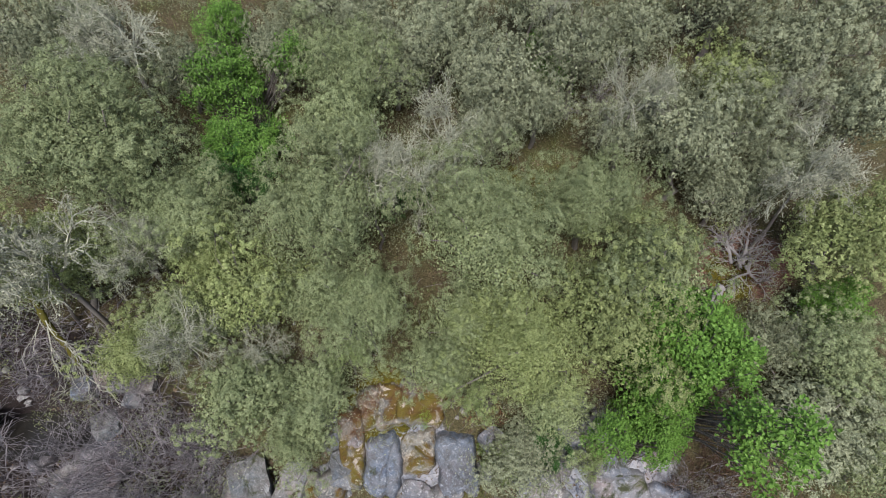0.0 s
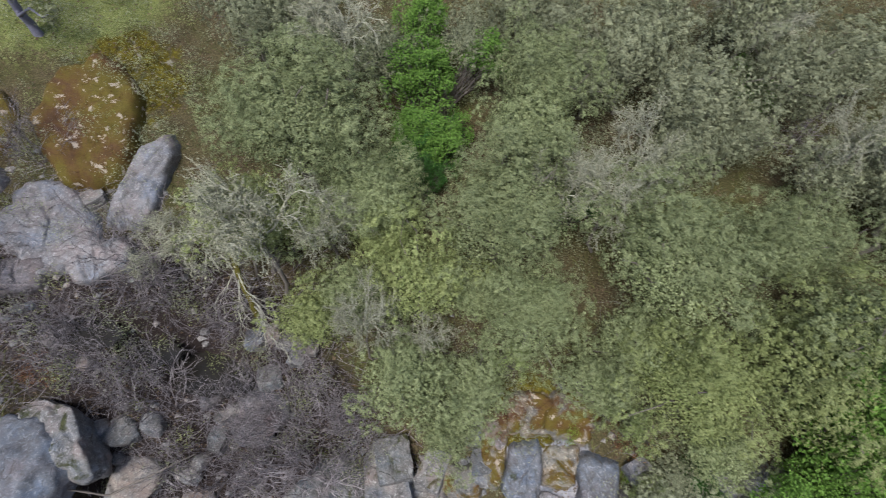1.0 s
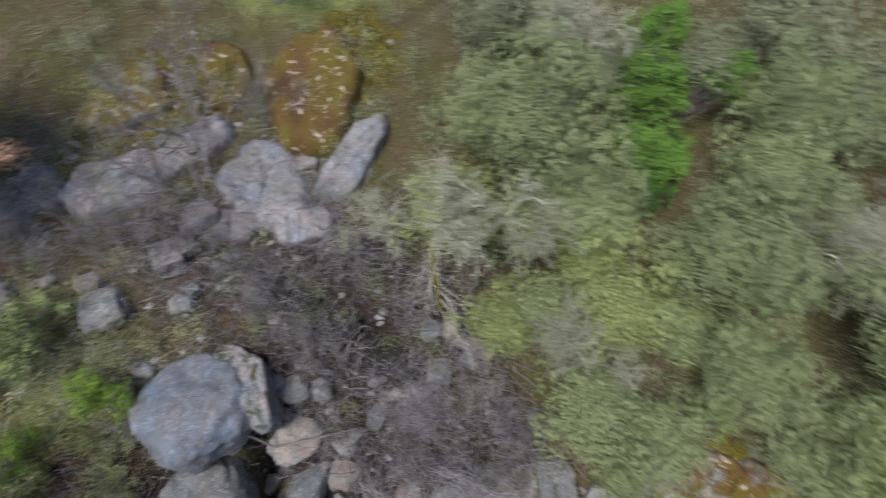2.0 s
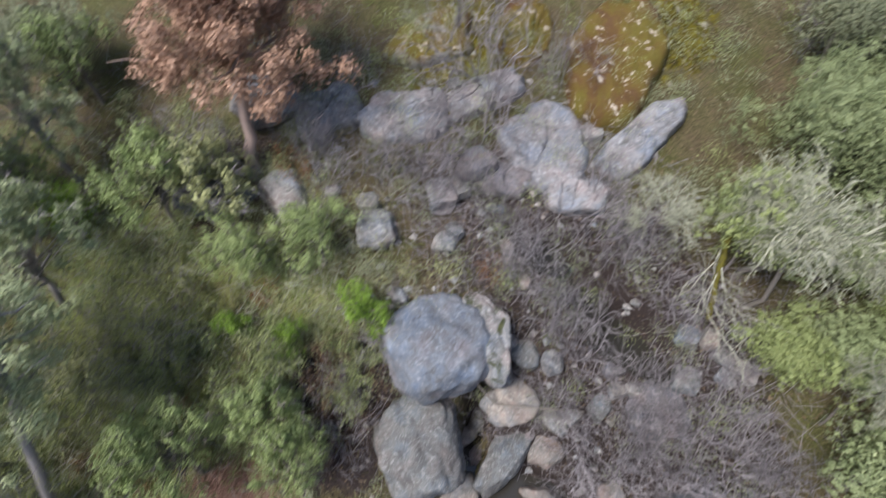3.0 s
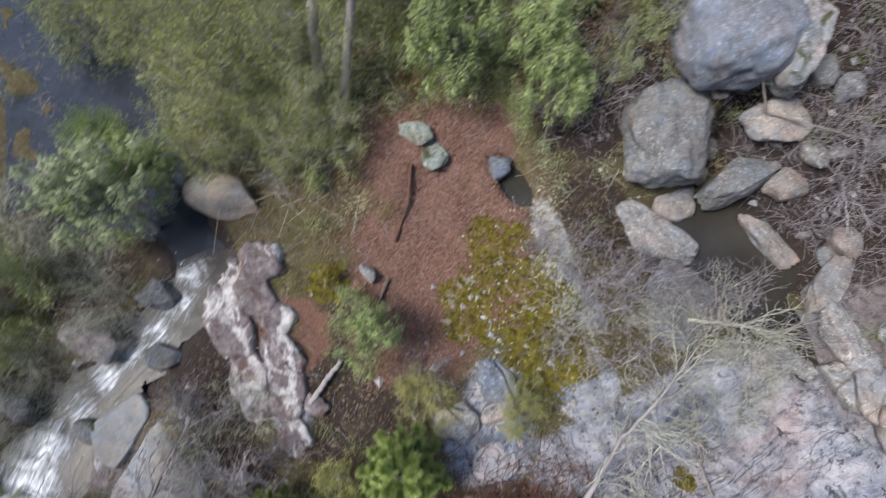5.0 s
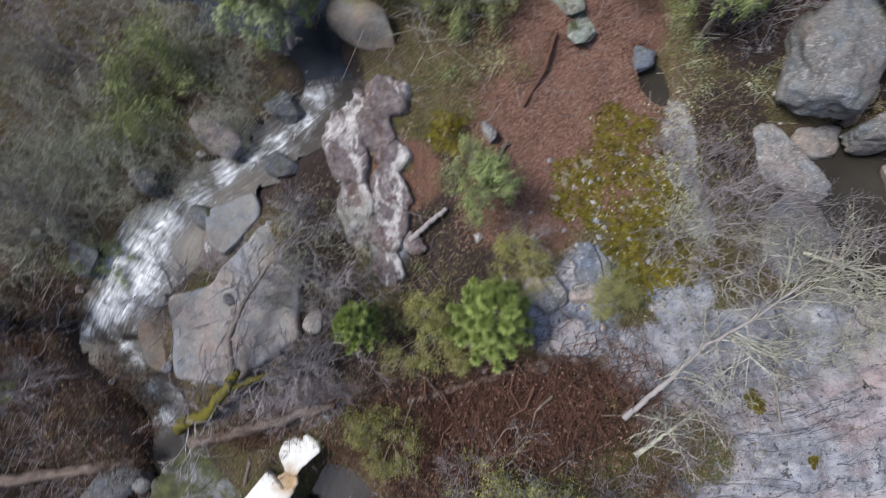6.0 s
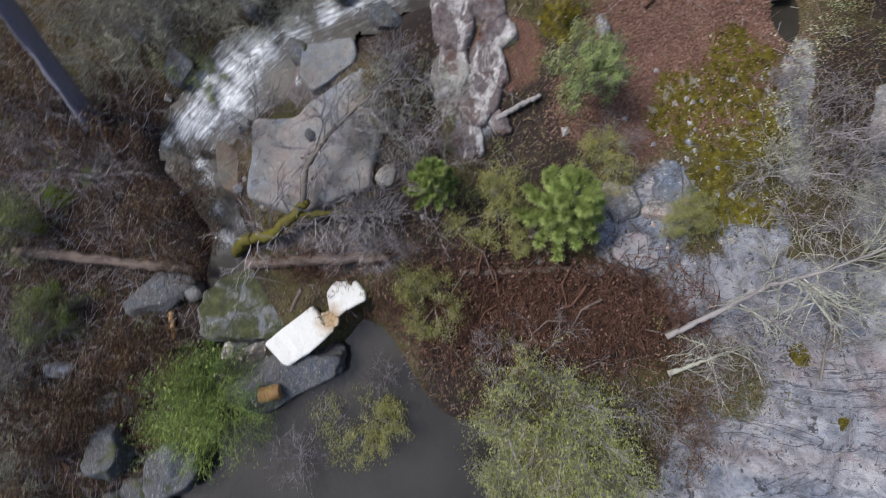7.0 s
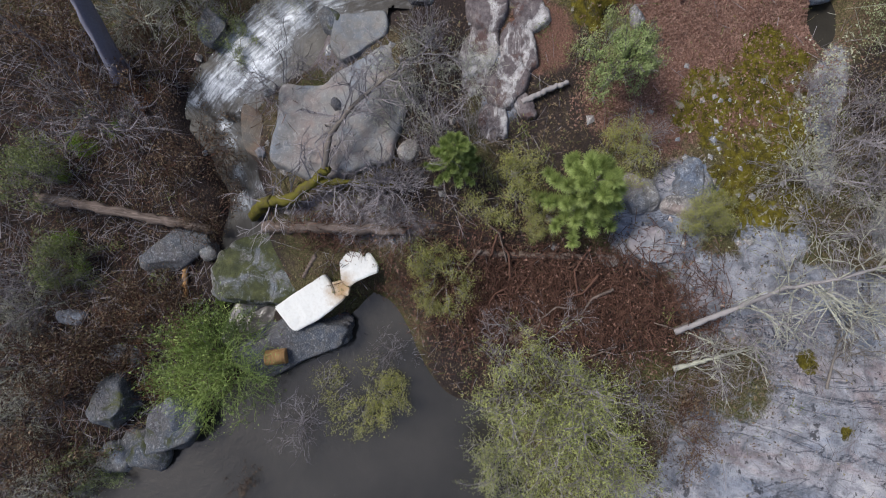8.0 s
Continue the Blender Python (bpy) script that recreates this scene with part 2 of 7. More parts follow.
def wood_material(name, dark, light, grain=14.0):
    n = Nodes(name)
    at = n.add("ShaderNodeTexCoord").outputs["Object"]
    mp = n.add("ShaderNodeMapping")
    mp.inputs["Scale"].default_value = (grain, 0.6, grain)
    n.link(at, mp.inputs["Vector"])
    g = n.noise(mp.outputs[0], 1.0, 6, 0.65, 0.3)
    c = n.ramp(g, [(0.3, dark), (0.68, light)])
    c = n.mix(n.ramp(n.noise(at, 2.2, 5), [(0.5, 0.0), (0.7, 0.7)]), c, tuple(0.5 * v for v in dark))
    return n.finish(c, 0.85, n.bump(g, 0.7, 0.015), 0.2)


def foamboard_material():
    n = Nodes("stained_white_foam")
    pos = n.add("ShaderNodeNewGeometry").outputs["Position"]
    c = n.mix(n.ramp(n.noise(pos, 14, 4), [(0.45, 0.0), (0.8, 0.35)]), (0.62, 0.62, 0.60), (0.42, 0.40, 0.36))
    at = n.add("ShaderNodeTexCoord").outputs["Object"]
    torn = n.add("ShaderNodeVectorMath")
    torn.operation = "DISTANCE"
    n.link(at, torn.inputs[0])
    torn.inputs[1].default_value = (-0.42, 0.74, 0.05)
    stain = n.ramp(n.math("ADD", torn.outputs["Value"], n.math("MULTIPLY", n.noise(pos, 6, 5, 0.7), 0.6)), [(0.42, 0.9), (0.80, 0.0)])
    c = n.mix(stain, c, (0.30, 0.18, 0.07))
    c = n.mix(n.ramp(n.noise(pos, 9, 6, 0.8, 0.8), [(0.70, 0.0), (0.76, 0.6)]), c, (0.20, 0.16, 0.11))
    return n.finish(c, 0.7, n.bump(n.noise(pos, 20, 4), 0.4, 0.01), 0.3)


GROUND = ground_material()
ROCK = rock_material()
SMOOTH_ROCK = rock_material("water_worn_rock", 0.35)
WORN_ROCK = rock_material("washed_granite", 0.7)
PIED_ROCK = pied_rock_material()
WATER = water_material("murky_pool_water", (0.022, 0.020, 0.017))
BROOK = water_material("brook_water", (0.014, 0.016, 0.021), 0.05)
FALLS = falls_material()
FOAM = bark_material("white_foam", (0.50, 0.53, 0.56), (0.78, 0.80, 0.82))
LEAF = {
    "oak": leaf_material("sage_oak_leaf", (0.084, 0.108, 0.046), (0.198, 0.242, 0.112), (0.345, 0.388, 0.210)),
    "green_oak": leaf_material("olive_oak_leaf", (0.094, 0.120, 0.038), (0.212, 0.258, 0.094), (0.355, 0.396, 0.180)),
    "grey_oak": leaf_material("grey_oak_leaf", (0.092, 0.106, 0.060), (0.196, 0.218, 0.132), (0.350, 0.370, 0.240)),
    "maple": leaf_material("fresh_maple_leaf", (0.045, 0.098, 0.014), (0.105, 0.215, 0.034), (0.175, 0.310, 0.065)),
    "dark_maple": leaf_material("shaded_maple_leaf", (0.015, 0.055, 0.012), (0.035, 0.100, 0.020), (0.060, 0.150, 0.030)),
    "shrub": leaf_material("green_shrub_leaf", (0.098, 0.142, 0.044), (0.225, 0.290, 0.108), (0.380, 0.440, 0.205)),
    "bright": leaf_material("spring_shrub_leaf", (0.085, 0.150, 0.018), (0.175, 0.290, 0.040), (0.285, 0.410, 0.080)),
    "teal": leaf_material("blue_green_leaf", (0.130, 0.165, 0.085), (0.260, 0.310, 0.170), (0.420, 0.455, 0.275)),
    "mixed": leaf_material("dry_olive_leaf", (0.100, 0.122, 0.042), (0.215, 0.255, 0.100), (0.360, 0.390, 0.185)),
    "willow": leaf_material("willow_leaf", (0.160, 0.182, 0.048), (0.285, 0.315, 0.100), (0.410, 0.435, 0.180)),
    "glade": leaf_material("pale_willow_leaf", (0.145, 0.155, 0.068), (0.265, 0.280, 0.130), (0.400, 0.410, 0.220)),
    "sedge": leaf_material("sedge_blade", (0.110, 0.165, 0.035), (0.210, 0.290, 0.075), (0.330, 0.400, 0.140)),
    "sparse": leaf_material("catkin_yellow_leaf", (0.160, 0.170, 0.036), (0.270, 0.275, 0.075), (0.380, 0.375, 0.145)),
    "pine": leaf_material("pine_needle", (0.125, 0.178, 0.042), (0.265, 0.345, 0.098), (0.410, 0.480, 0.180)),
    "dead": leaf_material("dead_orange_needle", (0.190, 0.100, 0.062), (0.360, 0.215, 0.150), (0.490, 0.335, 0.250)),
    "lichen": leaf_material("lichen_flake", (0.18, 0.185, 0.125), (0.30, 0.31, 0.22), (0.43, 0.44, 0.34), 0.1),
    "litter": leaf_material("fallen_leaf", (0.070, 0.034, 0.026), (0.165, 0.088, 0.066), (0.290, 0.190, 0.150), 0.05),
    "withered": leaf_material("withered_leaf", (0.040, 0.026, 0.014), (0.105, 0.070, 0.042), (0.215, 0.160, 0.105), 0.05),
    "rust": leaf_material("dead_bracken", (0.105, 0.042, 0.018), (0.215, 0.098, 0.045), (0.330, 0.185, 0.105), 0.1),
    "moss": leaf_material("moss_tuft", (0.050, 0.040, 0.007), (0.110, 0.092, 0.012), (0.180, 0.160, 0.032), 0.1),
    "straw": leaf_material("dry_grass_blade", (0.065, 0.052, 0.022), (0.140, 0.115, 0.055), (0.260, 0.225, 0.125), 0.1),
    "green_grass": leaf_material("green_grass_blade", (0.060, 0.080, 0.018), (0.125, 0.155, 0.040), (0.220, 0.245, 0.085), 0.15),
}
LICHEN_LIMB = bark_material("lichen_crusted_limb", (0.150, 0.145, 0.120), (0.34, 0.335, 0.280), (0.38, 0.385, 0.300), 0.55)
BARK = bark_material("grey_bark", (0.10, 0.085, 0.075), (0.24, 0.22, 0.20))
TWIG = bark_material("grey_lilac_twig", (0.105, 0.092, 0.100), (0.36, 0.335, 0.350))
BROWN_TWIG = bark_material("red_brown_twig", (0.040, 0.020, 0.014), (0.150, 0.080, 0.058))
LICHEN_TWIG = bark_material("lichen_twig", (0.155, 0.148, 0.130), (0.36, 0.355, 0.310), (0.37, 0.375, 0.300), 0.5)
MOSS_BARK = bark_material("moss_bark", (0.05, 0.042, 0.02), (0.10, 0.078, 0.038), (0.095, 0.085, 0.014), 0.58)
PALE_BARK = bark_material("pale_smooth_bark", (0.19, 0.175, 0.175), (0.31, 0.29, 0.29))
BLUE_BARK = bark_material("blue_grey_bark", (0.100, 0.100, 0.145), (0.300, 0.300, 0.385))
PINK_BARK = bark_material("pinkish_dead_bark", (0.26, 0.19, 0.165), (0.40, 0.31, 0.28))
LOG = wood_material("rotting_log_wood", (0.050, 0.036, 0.030), (0.190, 0.150, 0.130), 22.0)
CUT = wood_material("cut_orange_wood", (0.20, 0.105, 0.04), (0.40, 0.24, 0.11))
FOAMBOARD = foamboard_material()

# ---- mesh helpers ----
rng = np.random.default_rng(7)


def mesh_of(name, verts, faces, material, smooth=False):
    """A mesh from arrays; all faces have the same number of corners."""
    me = bpy.data.meshes.new(name)
    verts, faces = np.asarray(verts, np.float32).reshape(-1, 3), np.asarray(faces, np.int32)
    k = faces.shape[1]
    me.vertices.add(len(verts))
    me.vertices.foreach_set("co", verts.ravel())
    me.loops.add(faces.size)
    me.loops.foreach_set("vertex_index", faces.ravel())
    me.polygons.add(len(faces))
    me.polygons.foreach_set("loop_start", np.arange(0, faces.size, k, dtype=np.int32))
    me.polygons.foreach_set("use_smooth", np.full(len(faces), smooth))
    me.update(calc_edges=True)
    me.materials.append(material)
    return me


def part(name, me, parent, label=""):
    ob = new(name, me)
    ob.parent = parent
    return tagged(ob, label) if label else ob


def unit(v):
    return v / np.maximum(np.linalg.norm(v, axis=-1, keepdims=True), 1e-9)


def leaf_mesh(name, at, normal, length, width, material, fold=0.25):
    """One pointed, folded leaf at each place."""
    k = len(at)
    side = unit(np.cross(normal, rng.normal(size=(k, 3))))
    along = np.cross(side, normal)
    ln, wd = (length * rng.uniform(0.6, 1.3, k))[:, None], (width * rng.uniform(0.6, 1.3, k))[:, None]
    base, tip = at - along * ln * 0.5, at + along * ln * 0.5
    v = np.stack([base, at + side * wd * 0.5 + normal * wd * fold, tip, at - side * wd * 0.5 + normal * wd * fold], 1)
    i = np.arange(k)[:, None] * 4
    f = np.concatenate([i + np.array([[0, 1, 2]]), i + np.array([[0, 2, 3]])])
    return mesh_of(name, v, f, material)


def fleck_mesh(name, at, normal, length, width, material):
    """One small pointed leaf, a single triangle, at each place."""
    k = len(at)
    side = unit(np.cross(normal, rng.normal(size=(k, 3))))
    along = np.cross(side, normal)
    ln, wd = (length * rng.uniform(0.6, 1.4, k))[:, None], (width * rng.uniform(0.6, 1.4, k))[:, None]
    v = np.stack([at - along * ln * 0.45 + side * wd * 0.5, at + along * ln * 0.55, at - along * ln * 0.45 - side * wd * 0.5], 1)
    return mesh_of(name, v, np.arange(k * 3).reshape(-1, 3), material)


def stick_mesh(name, a, b, ra, rb, material):
    """Tapered three-sided twigs from a to b."""
    a, b = np.asarray(a, float), np.asarray(b, float)
    k = len(a)
    d = unit(b - a)
    s = unit(np.cross(d, np.array([0.31, 0.17, 0.94])))
    t = np.cross(d, s)
    ra, rb = np.broadcast_to(ra, k)[:, None], np.broadcast_to(rb, k)[:, None]
    ring = [(math.cos(q), math.sin(q)) for q in (0, 2.0944, 4.1888)]
    v = np.stack([a + (s * c + t * w) * ra for c, w in ring] + [b + (s * c + t * w) * rb for c, w in ring], 1)
    i = np.arange(k)[:, None] * 6
    f = np.concatenate([i + np.array([[0, 1, 4, 3]]), i + np.array([[1, 2, 5, 4]]), i + np.array([[2, 0, 3, 5]])])
    return mesh_of(name, v, f, material)


def tube_mesh(name, path, radii, material, sides=10, rough=0.0):
    """A closed round bar along a path, with uneven bark."""
    path = np.asarray(path, float)
    k = len(path)
    d = unit(np.gradient(path, axis=0))
    s = unit(np.cross(d, np.array([0.13, 0.29, 0.95]) if abs(d[0][2]) < 0.9 else np.array([1.0, 0.1, 0.0])))
    t = np.cross(d, s)
    q = np.linspace(0, 2 * math.pi, sides, endpoint=False)
    r = np.asarray(radii)[:, None] * (1 + rough * rng.normal(size=(k, sides)))
    v = path[:, None] + (s[:, None] * np.cos(q)[None, :, None] + t[:, None] * np.sin(q)[None, :, None]) * r[:, :, None]
    v = np.concatenate([v.reshape(-1, 3), path[:1], path[-1:]])
    f = []
    for i in range(k - 1):
        for j in range(sides):
            n = (j + 1) % sides
            f += [(i * sides + j, i * sides + n, (i + 1) * sides + n), (i * sides + j, (i + 1) * sides + n, (i + 1) * sides + j)]
    lo, hi = k * sides, k * sides + 1
    for j in range(sides):
        n = (j + 1) % sides
        f += [(lo, n, j), (hi, (k - 1) * sides + j, (k - 1) * sides + n)]
    return mesh_of(name, v, f, material, True)


def bent(a, b, steps=6, sag=0.1):
    """A crooked line from a to b."""
    a, b = np.asarray(a, float), np.asarray(b, float)
    u = np.linspace(0, 1, steps)[:, None]
    p = a + (b - a) * u
    p[1:-1] += rng.normal(size=(steps - 2, 3)) * sag * np.linalg.norm(b - a) / steps
    return p


def one_by_one(name, a, b, ra, rb, which, material, parent):
    """A part for each stem."""
    for i in np.unique(which):
        k = which == i
        part(name, stick_mesh(name, a[k], b[k], ra[k], rb[k], material), parent)


def twig_tree(starts, ways, length, levels, fork, spread, droop=0.0, bend=0.25):
    """Segments of branches that fork again and again: a, b, level, stem."""
    out = []
    todo = [(np.array(s, float), unit(np.array(w, float)), length, 0, i) for i, (s, w) in enumerate(zip(starts, ways))]
    while todo:
        p, w, ln, lv, stem = todo.pop()
        steps = 3 if lv < levels else 2
        for i in range(steps):
            w = unit(w + rng.normal(size=3) * bend + np.array([0, 0, -droop]))
            q = p + w * ln / steps
            out.append((p, q, lv + (i / steps), stem))
            p = q
            if lv < levels:
                for _ in range(fork if i == steps - 1 else 1):
                    todo.append((p, unit(w + rng.normal(size=3) * spread), ln * rng.uniform(0.5, 0.8), lv + 1, stem))
    a, b, lv, stem = zip(*out)
    return np.array(a), np.array(b), np.array(lv), np.array(stem)


def sstep(a, b, v):
    u = np.clip((v - a) / (b - a), 0.0, 1.0)
    return u * u * (3 - 2 * u)


def soft(u, k=1.0):
    return 0.5 * (u + np.sqrt(u * u + k))


def bump(x, y, cx, cy, rx, ry, turn=0.0):
    c, s = math.cos(radians(turn)), math.sin(radians(turn))
    u, v = (x - cx) * c + (y - cy) * s, -(x - cx) * s + (y - cy) * c
    return np.exp(-((u / rx) ** 2 + (v / ry) ** 2))


POOL, POND = -1.75, -0.25          # levels of the lower and of the upper pool


def slope_way(x, y):
    """Metres up the hillside from its foot."""
    return y - (0.2 - 0.6 * soft(-x - 8.5, 2.0) + 1.5 * bump(x, y, -11, 2, 3.5, 4) + 0.5 * bump(x, y, -8, 6, 4, 6))


def lower_pool(x, y):
    """Above 0 inside the lower pool."""
    return np.minimum(x, 2.6 - (x - 2.6) - 0.6 * np.sin(y * 1.1)) - (-5.1 + 0.78 * np.abs(y + 14.7) ** 1.08) + 0.35 * np.sin(y * 2.1) - 2.2 * bump(x, y, -3.7, -19.9, 1.3, 1.3) - 1.5 * bump(x, y, -4.3, -18.2, 0.9, 0.9) - 1.4 * bump(x, y, -2.3, -20.2, 0.9, 0.9)


HOLLOWS = [(-13.2, 4.35, 0.8, 0.30, 4.55), (-11.6, 4.5, 0.6, 0.24, 3.85), (-13.05, -4.62, 0.62, 0.34, 0.30), (-10.1, 4.55, 0.95, 0.42, 3.25)]
# the brook's line: x, y and the level of its water
BROOK_LINE = [(-27, -14.0, 0.62), (-20.6, -13.9, 0.62), (-18.0, -14.3, 0.60), (-15.6, -13.1, 0.60), (-13.9, -12.9, 0.58), (-13.1, -14.1, 0.50), (-12.5, -15.3, 0.36), (-11.9, -16.8, 0.12),
              (-10.6, -18.1, -0.15), (-9.7, -19.0, -0.50), (-9.1, -19.5, -0.85), (-8.55, -18.8, -1.02), (-7.8, -18.5, -1.18), (-6.9, -18.2, -1.32), (-5.4, -17.9, -1.62), (-3.8, -17.6, -1.8)]


def brook_way(x, y):
    """Metres from the brook's line, and its level there."""
    best, level = np.full(np.shape(x), 1e9), np.zeros(np.shape(x))
    for (ax, ay, az), (bx, by, bz) in zip(BROOK_LINE, BROOK_LINE[1:]):
        dx, dy = bx - ax, by - ay
        u = np.clip(((x - ax) * dx + (y - ay) * dy) / (dx * dx + dy * dy), 0, 1)
        d = np.hypot(x - ax - u * dx, y - ay - u * dy)
        level = np.where(d < best, az + u * (bz - az), level)
        best = np.minimum(best, d)
    return best, level


def ground_z(x, y):
    d = slope_way(x, y)
    hill = 0.85 * soft(d, 1.5) - 0.43 * soft(d - 4.5, 1.5)
    floor = -0.25 + 0.45 * sstep(-4, -9, x) + 0.8 * bump(x, y, -15.5, -8, 4, 5) + 1.0 * bump(x, y, -20, -10, 5, 4)
    floor = floor - 0.85 * sstep(-16.5, -20, y) * sstep(-14, -8, x) + 1.1 * sstep(-23, -34, y)
    floor = floor - 0.75 * sstep(-7.2, -4.8, x) * sstep(-9.0, -11.0, y) * sstep(-26, -19, y)
    z = floor + hill
    basin = sstep(-0.9, 0.7, lower_pool(x, y)) * sstep(4, 1, y + 11 + 0.7 * np.sin(x * 1.3) + 0.3 * np.sin(x * 3.1))
    z = np.maximum(z, POOL + 0.22 - 3 * basin)
    z = z * (1 - basin) + (POOL - 0.55) * basin
    z = z - 0.55 * bump(x, y, -12.35, -9.75, 0.30, 0.24)
    pond = np.clip(2.2 * np.maximum(bump(x, y, -9.15, -0.25, 1.95, 1.45, 55), 0.9 * bump(x, y, -7.3, -0.35, 1.6, 0.75, 4)), 0, 1)
    z = z * (1 - pond) + (POND - 0.45) * pond
    cleft = np.clip(1.6 * bump(x, y, -11.65, 0.9, 1.0, 0.32, 124), 0, 1)
    z = z * (1 - cleft) + (POND - 0.4) * cleft
    for cx, cy, rx, ry, level in HOLLOWS:
        dip = np.clip(2.2 * bump(x, y, cx, cy, rx, ry), 0, 1)
        z = z * (1 - dip) + (level - 0.35) * dip
    # the brook's bed: from the west pond over the falls into the pool
    far, level = brook_way(x, y)
    wide = 1.15 * sstep(-15.0, -17.6, x) + 0.62
    bank = np.exp(-((far / (2.2 * wide)) ** 2))
    z = z * (1 - bank) + np.maximum(z, level + 0.22) * bank
    wide = (wide + 0.62 * bump(x, y, -10.7, -18.3, 1.8, 1.1, -48)) * (1 + 0.30 * np.sin(2.3 * x + 1.1 * np.sin(1.7 * y)) * np.cos(1.9 * y + 0.6))
    bed = np.clip(1.7 * np.exp(-((far / wide) ** 2)), 0, 1)
    z = z * (1 - bed) + (level - 0.22) * bed
    return z


def near(x, y, cx, cy, r, turn=0.0, ry=None):
    return np.clip(1.6 * bump(x, y, cx, cy, r, ry or r, turn), 0, 1)


SURFACE = {}


def surface_z(x, y):
    """The height of the finished ground, between its points."""
    xs, ys, z = SURFACE["xs"], SURFACE["ys"], SURFACE["z"]
    i, j = np.clip(np.searchsorted(xs, x) - 1, 0, len(xs) - 2), np.clip(np.searchsorted(ys, y) - 1, 0, len(ys) - 2)
    u, v = (x - xs[i]) / (xs[i + 1] - xs[i]), (y - ys[j]) / (ys[j + 1] - ys[j])
    return z[i, j] * (1 - u) * (1 - v) + z[i + 1, j] * u * (1 - v) + z[i, j + 1] * (1 - u) * v + z[i + 1, j + 1] * u * v


def make_ground():
    """One sheet: fine in the valley, wide to the horizon."""
    core_x = np.arange(-30, 12.01, 0.15)
    core_y = np.arange(-30, 22.01, 0.15)
    far = np.cumsum(0.2 * 1.22 ** np.arange(34))
    xs = np.concatenate([core_x[0] - far[::-1], core_x, core_x[-1] + far])
    ys = np.concatenate([core_y[0] - far[::-1], core_y, core_y[-1] + far])
    X, Y = np.meshgrid(xs, ys, indexing="ij")
    x, y = X.ravel(), Y.ravel()
    cx, cy = np.clip(x, -60, 40), np.clip(y, -60, 45)
    z = ground_z(cx, cy)
    # unseen hills added all round to darken the horizon that the water mirrors
    z = z + 0.45 * soft(np.maximum(np.hypot(x + 8, y + 4) - 45, -20), 30) * sstep(30, 60, np.hypot(x + 8, y + 4))
    z = np.minimum(z, 60 + 0.02 * z)
    cover = ground_cover(x, y)
    rock = np.clip(cover["rock"] + cover["pale"], 0, 1)
    wet = np.maximum.reduce([sstep(-0.3, 0.8, lower_pool(x, y)), near(x, y, -9, -0.7, 2.4, 40, 1.5), np.exp(-((brook_way(x, y)[0] / 1.1) ** 2))])
    rough = np.empty(len(x))
    step = np.empty(len(x))
    for i, (px, py) in enumerate(zip(x.tolist(), y.tolist())):
        rough[i] = noise.noise((px * 0.9, py * 0.9, 3.1)) * 0.16 + noise.noise((px * 3.1, py * 3.1, 7.7)) * 0.06
        step[i] = noise.noise((px * 0.55, py * 1.7, 1.3)) + 0.5 * noise.noise((px * 1.5, py * 3.3, 5.3))
    # bare rock breaks into low shelves
    z = z + rough * (1 - 0.9 * wet) + (cover["rock"] * 0.10 * step + rock * 0.04 * step)
    nx, ny = len(xs), len(ys)
    SURFACE.update(xs=xs, ys=ys, z=z.reshape(nx, ny))
    i = (np.arange(nx - 1)[:, None] * ny + np.arange(ny - 1)[None, :]).ravel()
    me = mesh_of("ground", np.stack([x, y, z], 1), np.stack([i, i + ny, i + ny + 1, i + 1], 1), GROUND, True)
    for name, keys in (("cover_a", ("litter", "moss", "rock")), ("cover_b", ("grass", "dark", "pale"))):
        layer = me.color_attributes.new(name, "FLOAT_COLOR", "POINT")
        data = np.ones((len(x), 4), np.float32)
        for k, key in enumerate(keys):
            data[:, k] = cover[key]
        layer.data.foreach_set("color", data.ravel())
    return tagged(new("ground", me), "steep wooded valley floor of soil, litter and bare rock", "ground", kind="structure")


MOSSES = [(-4.85, -4.5, 0.28), (-3.4, -3.65, 0.18), (-11.6, -6.3, 0.5), (-11.5, -5.3, 0.45), (-12.2, -6.0, 0.35), (-10.8, -7.4, 0.55), (-10.1, -7.6, 0.60), (-11.0, -6.0, 0.62), (-10.7, -5.2, 0.55), (-8.6, -6.6, 0.70), (-8.3, -5.3, 0.65), (-9.5, -6.2, 0.85), (-9.6, -5.1, 0.5), (-11.7, -6.0, 0.75), (-10.7, -6.7, 0.85), (-10.0, -6.9, 0.75), (-8.2, -6.3, 0.7), (-10.4, -5.6, 0.7),
         
          (-1.5, 5.0, 0.9), (1.8, 9.8, 1.2), (-17.8, 6.6, 1.7), (-13.9, 10.6, 1.4), (7.6, 8.0, 0.7)]


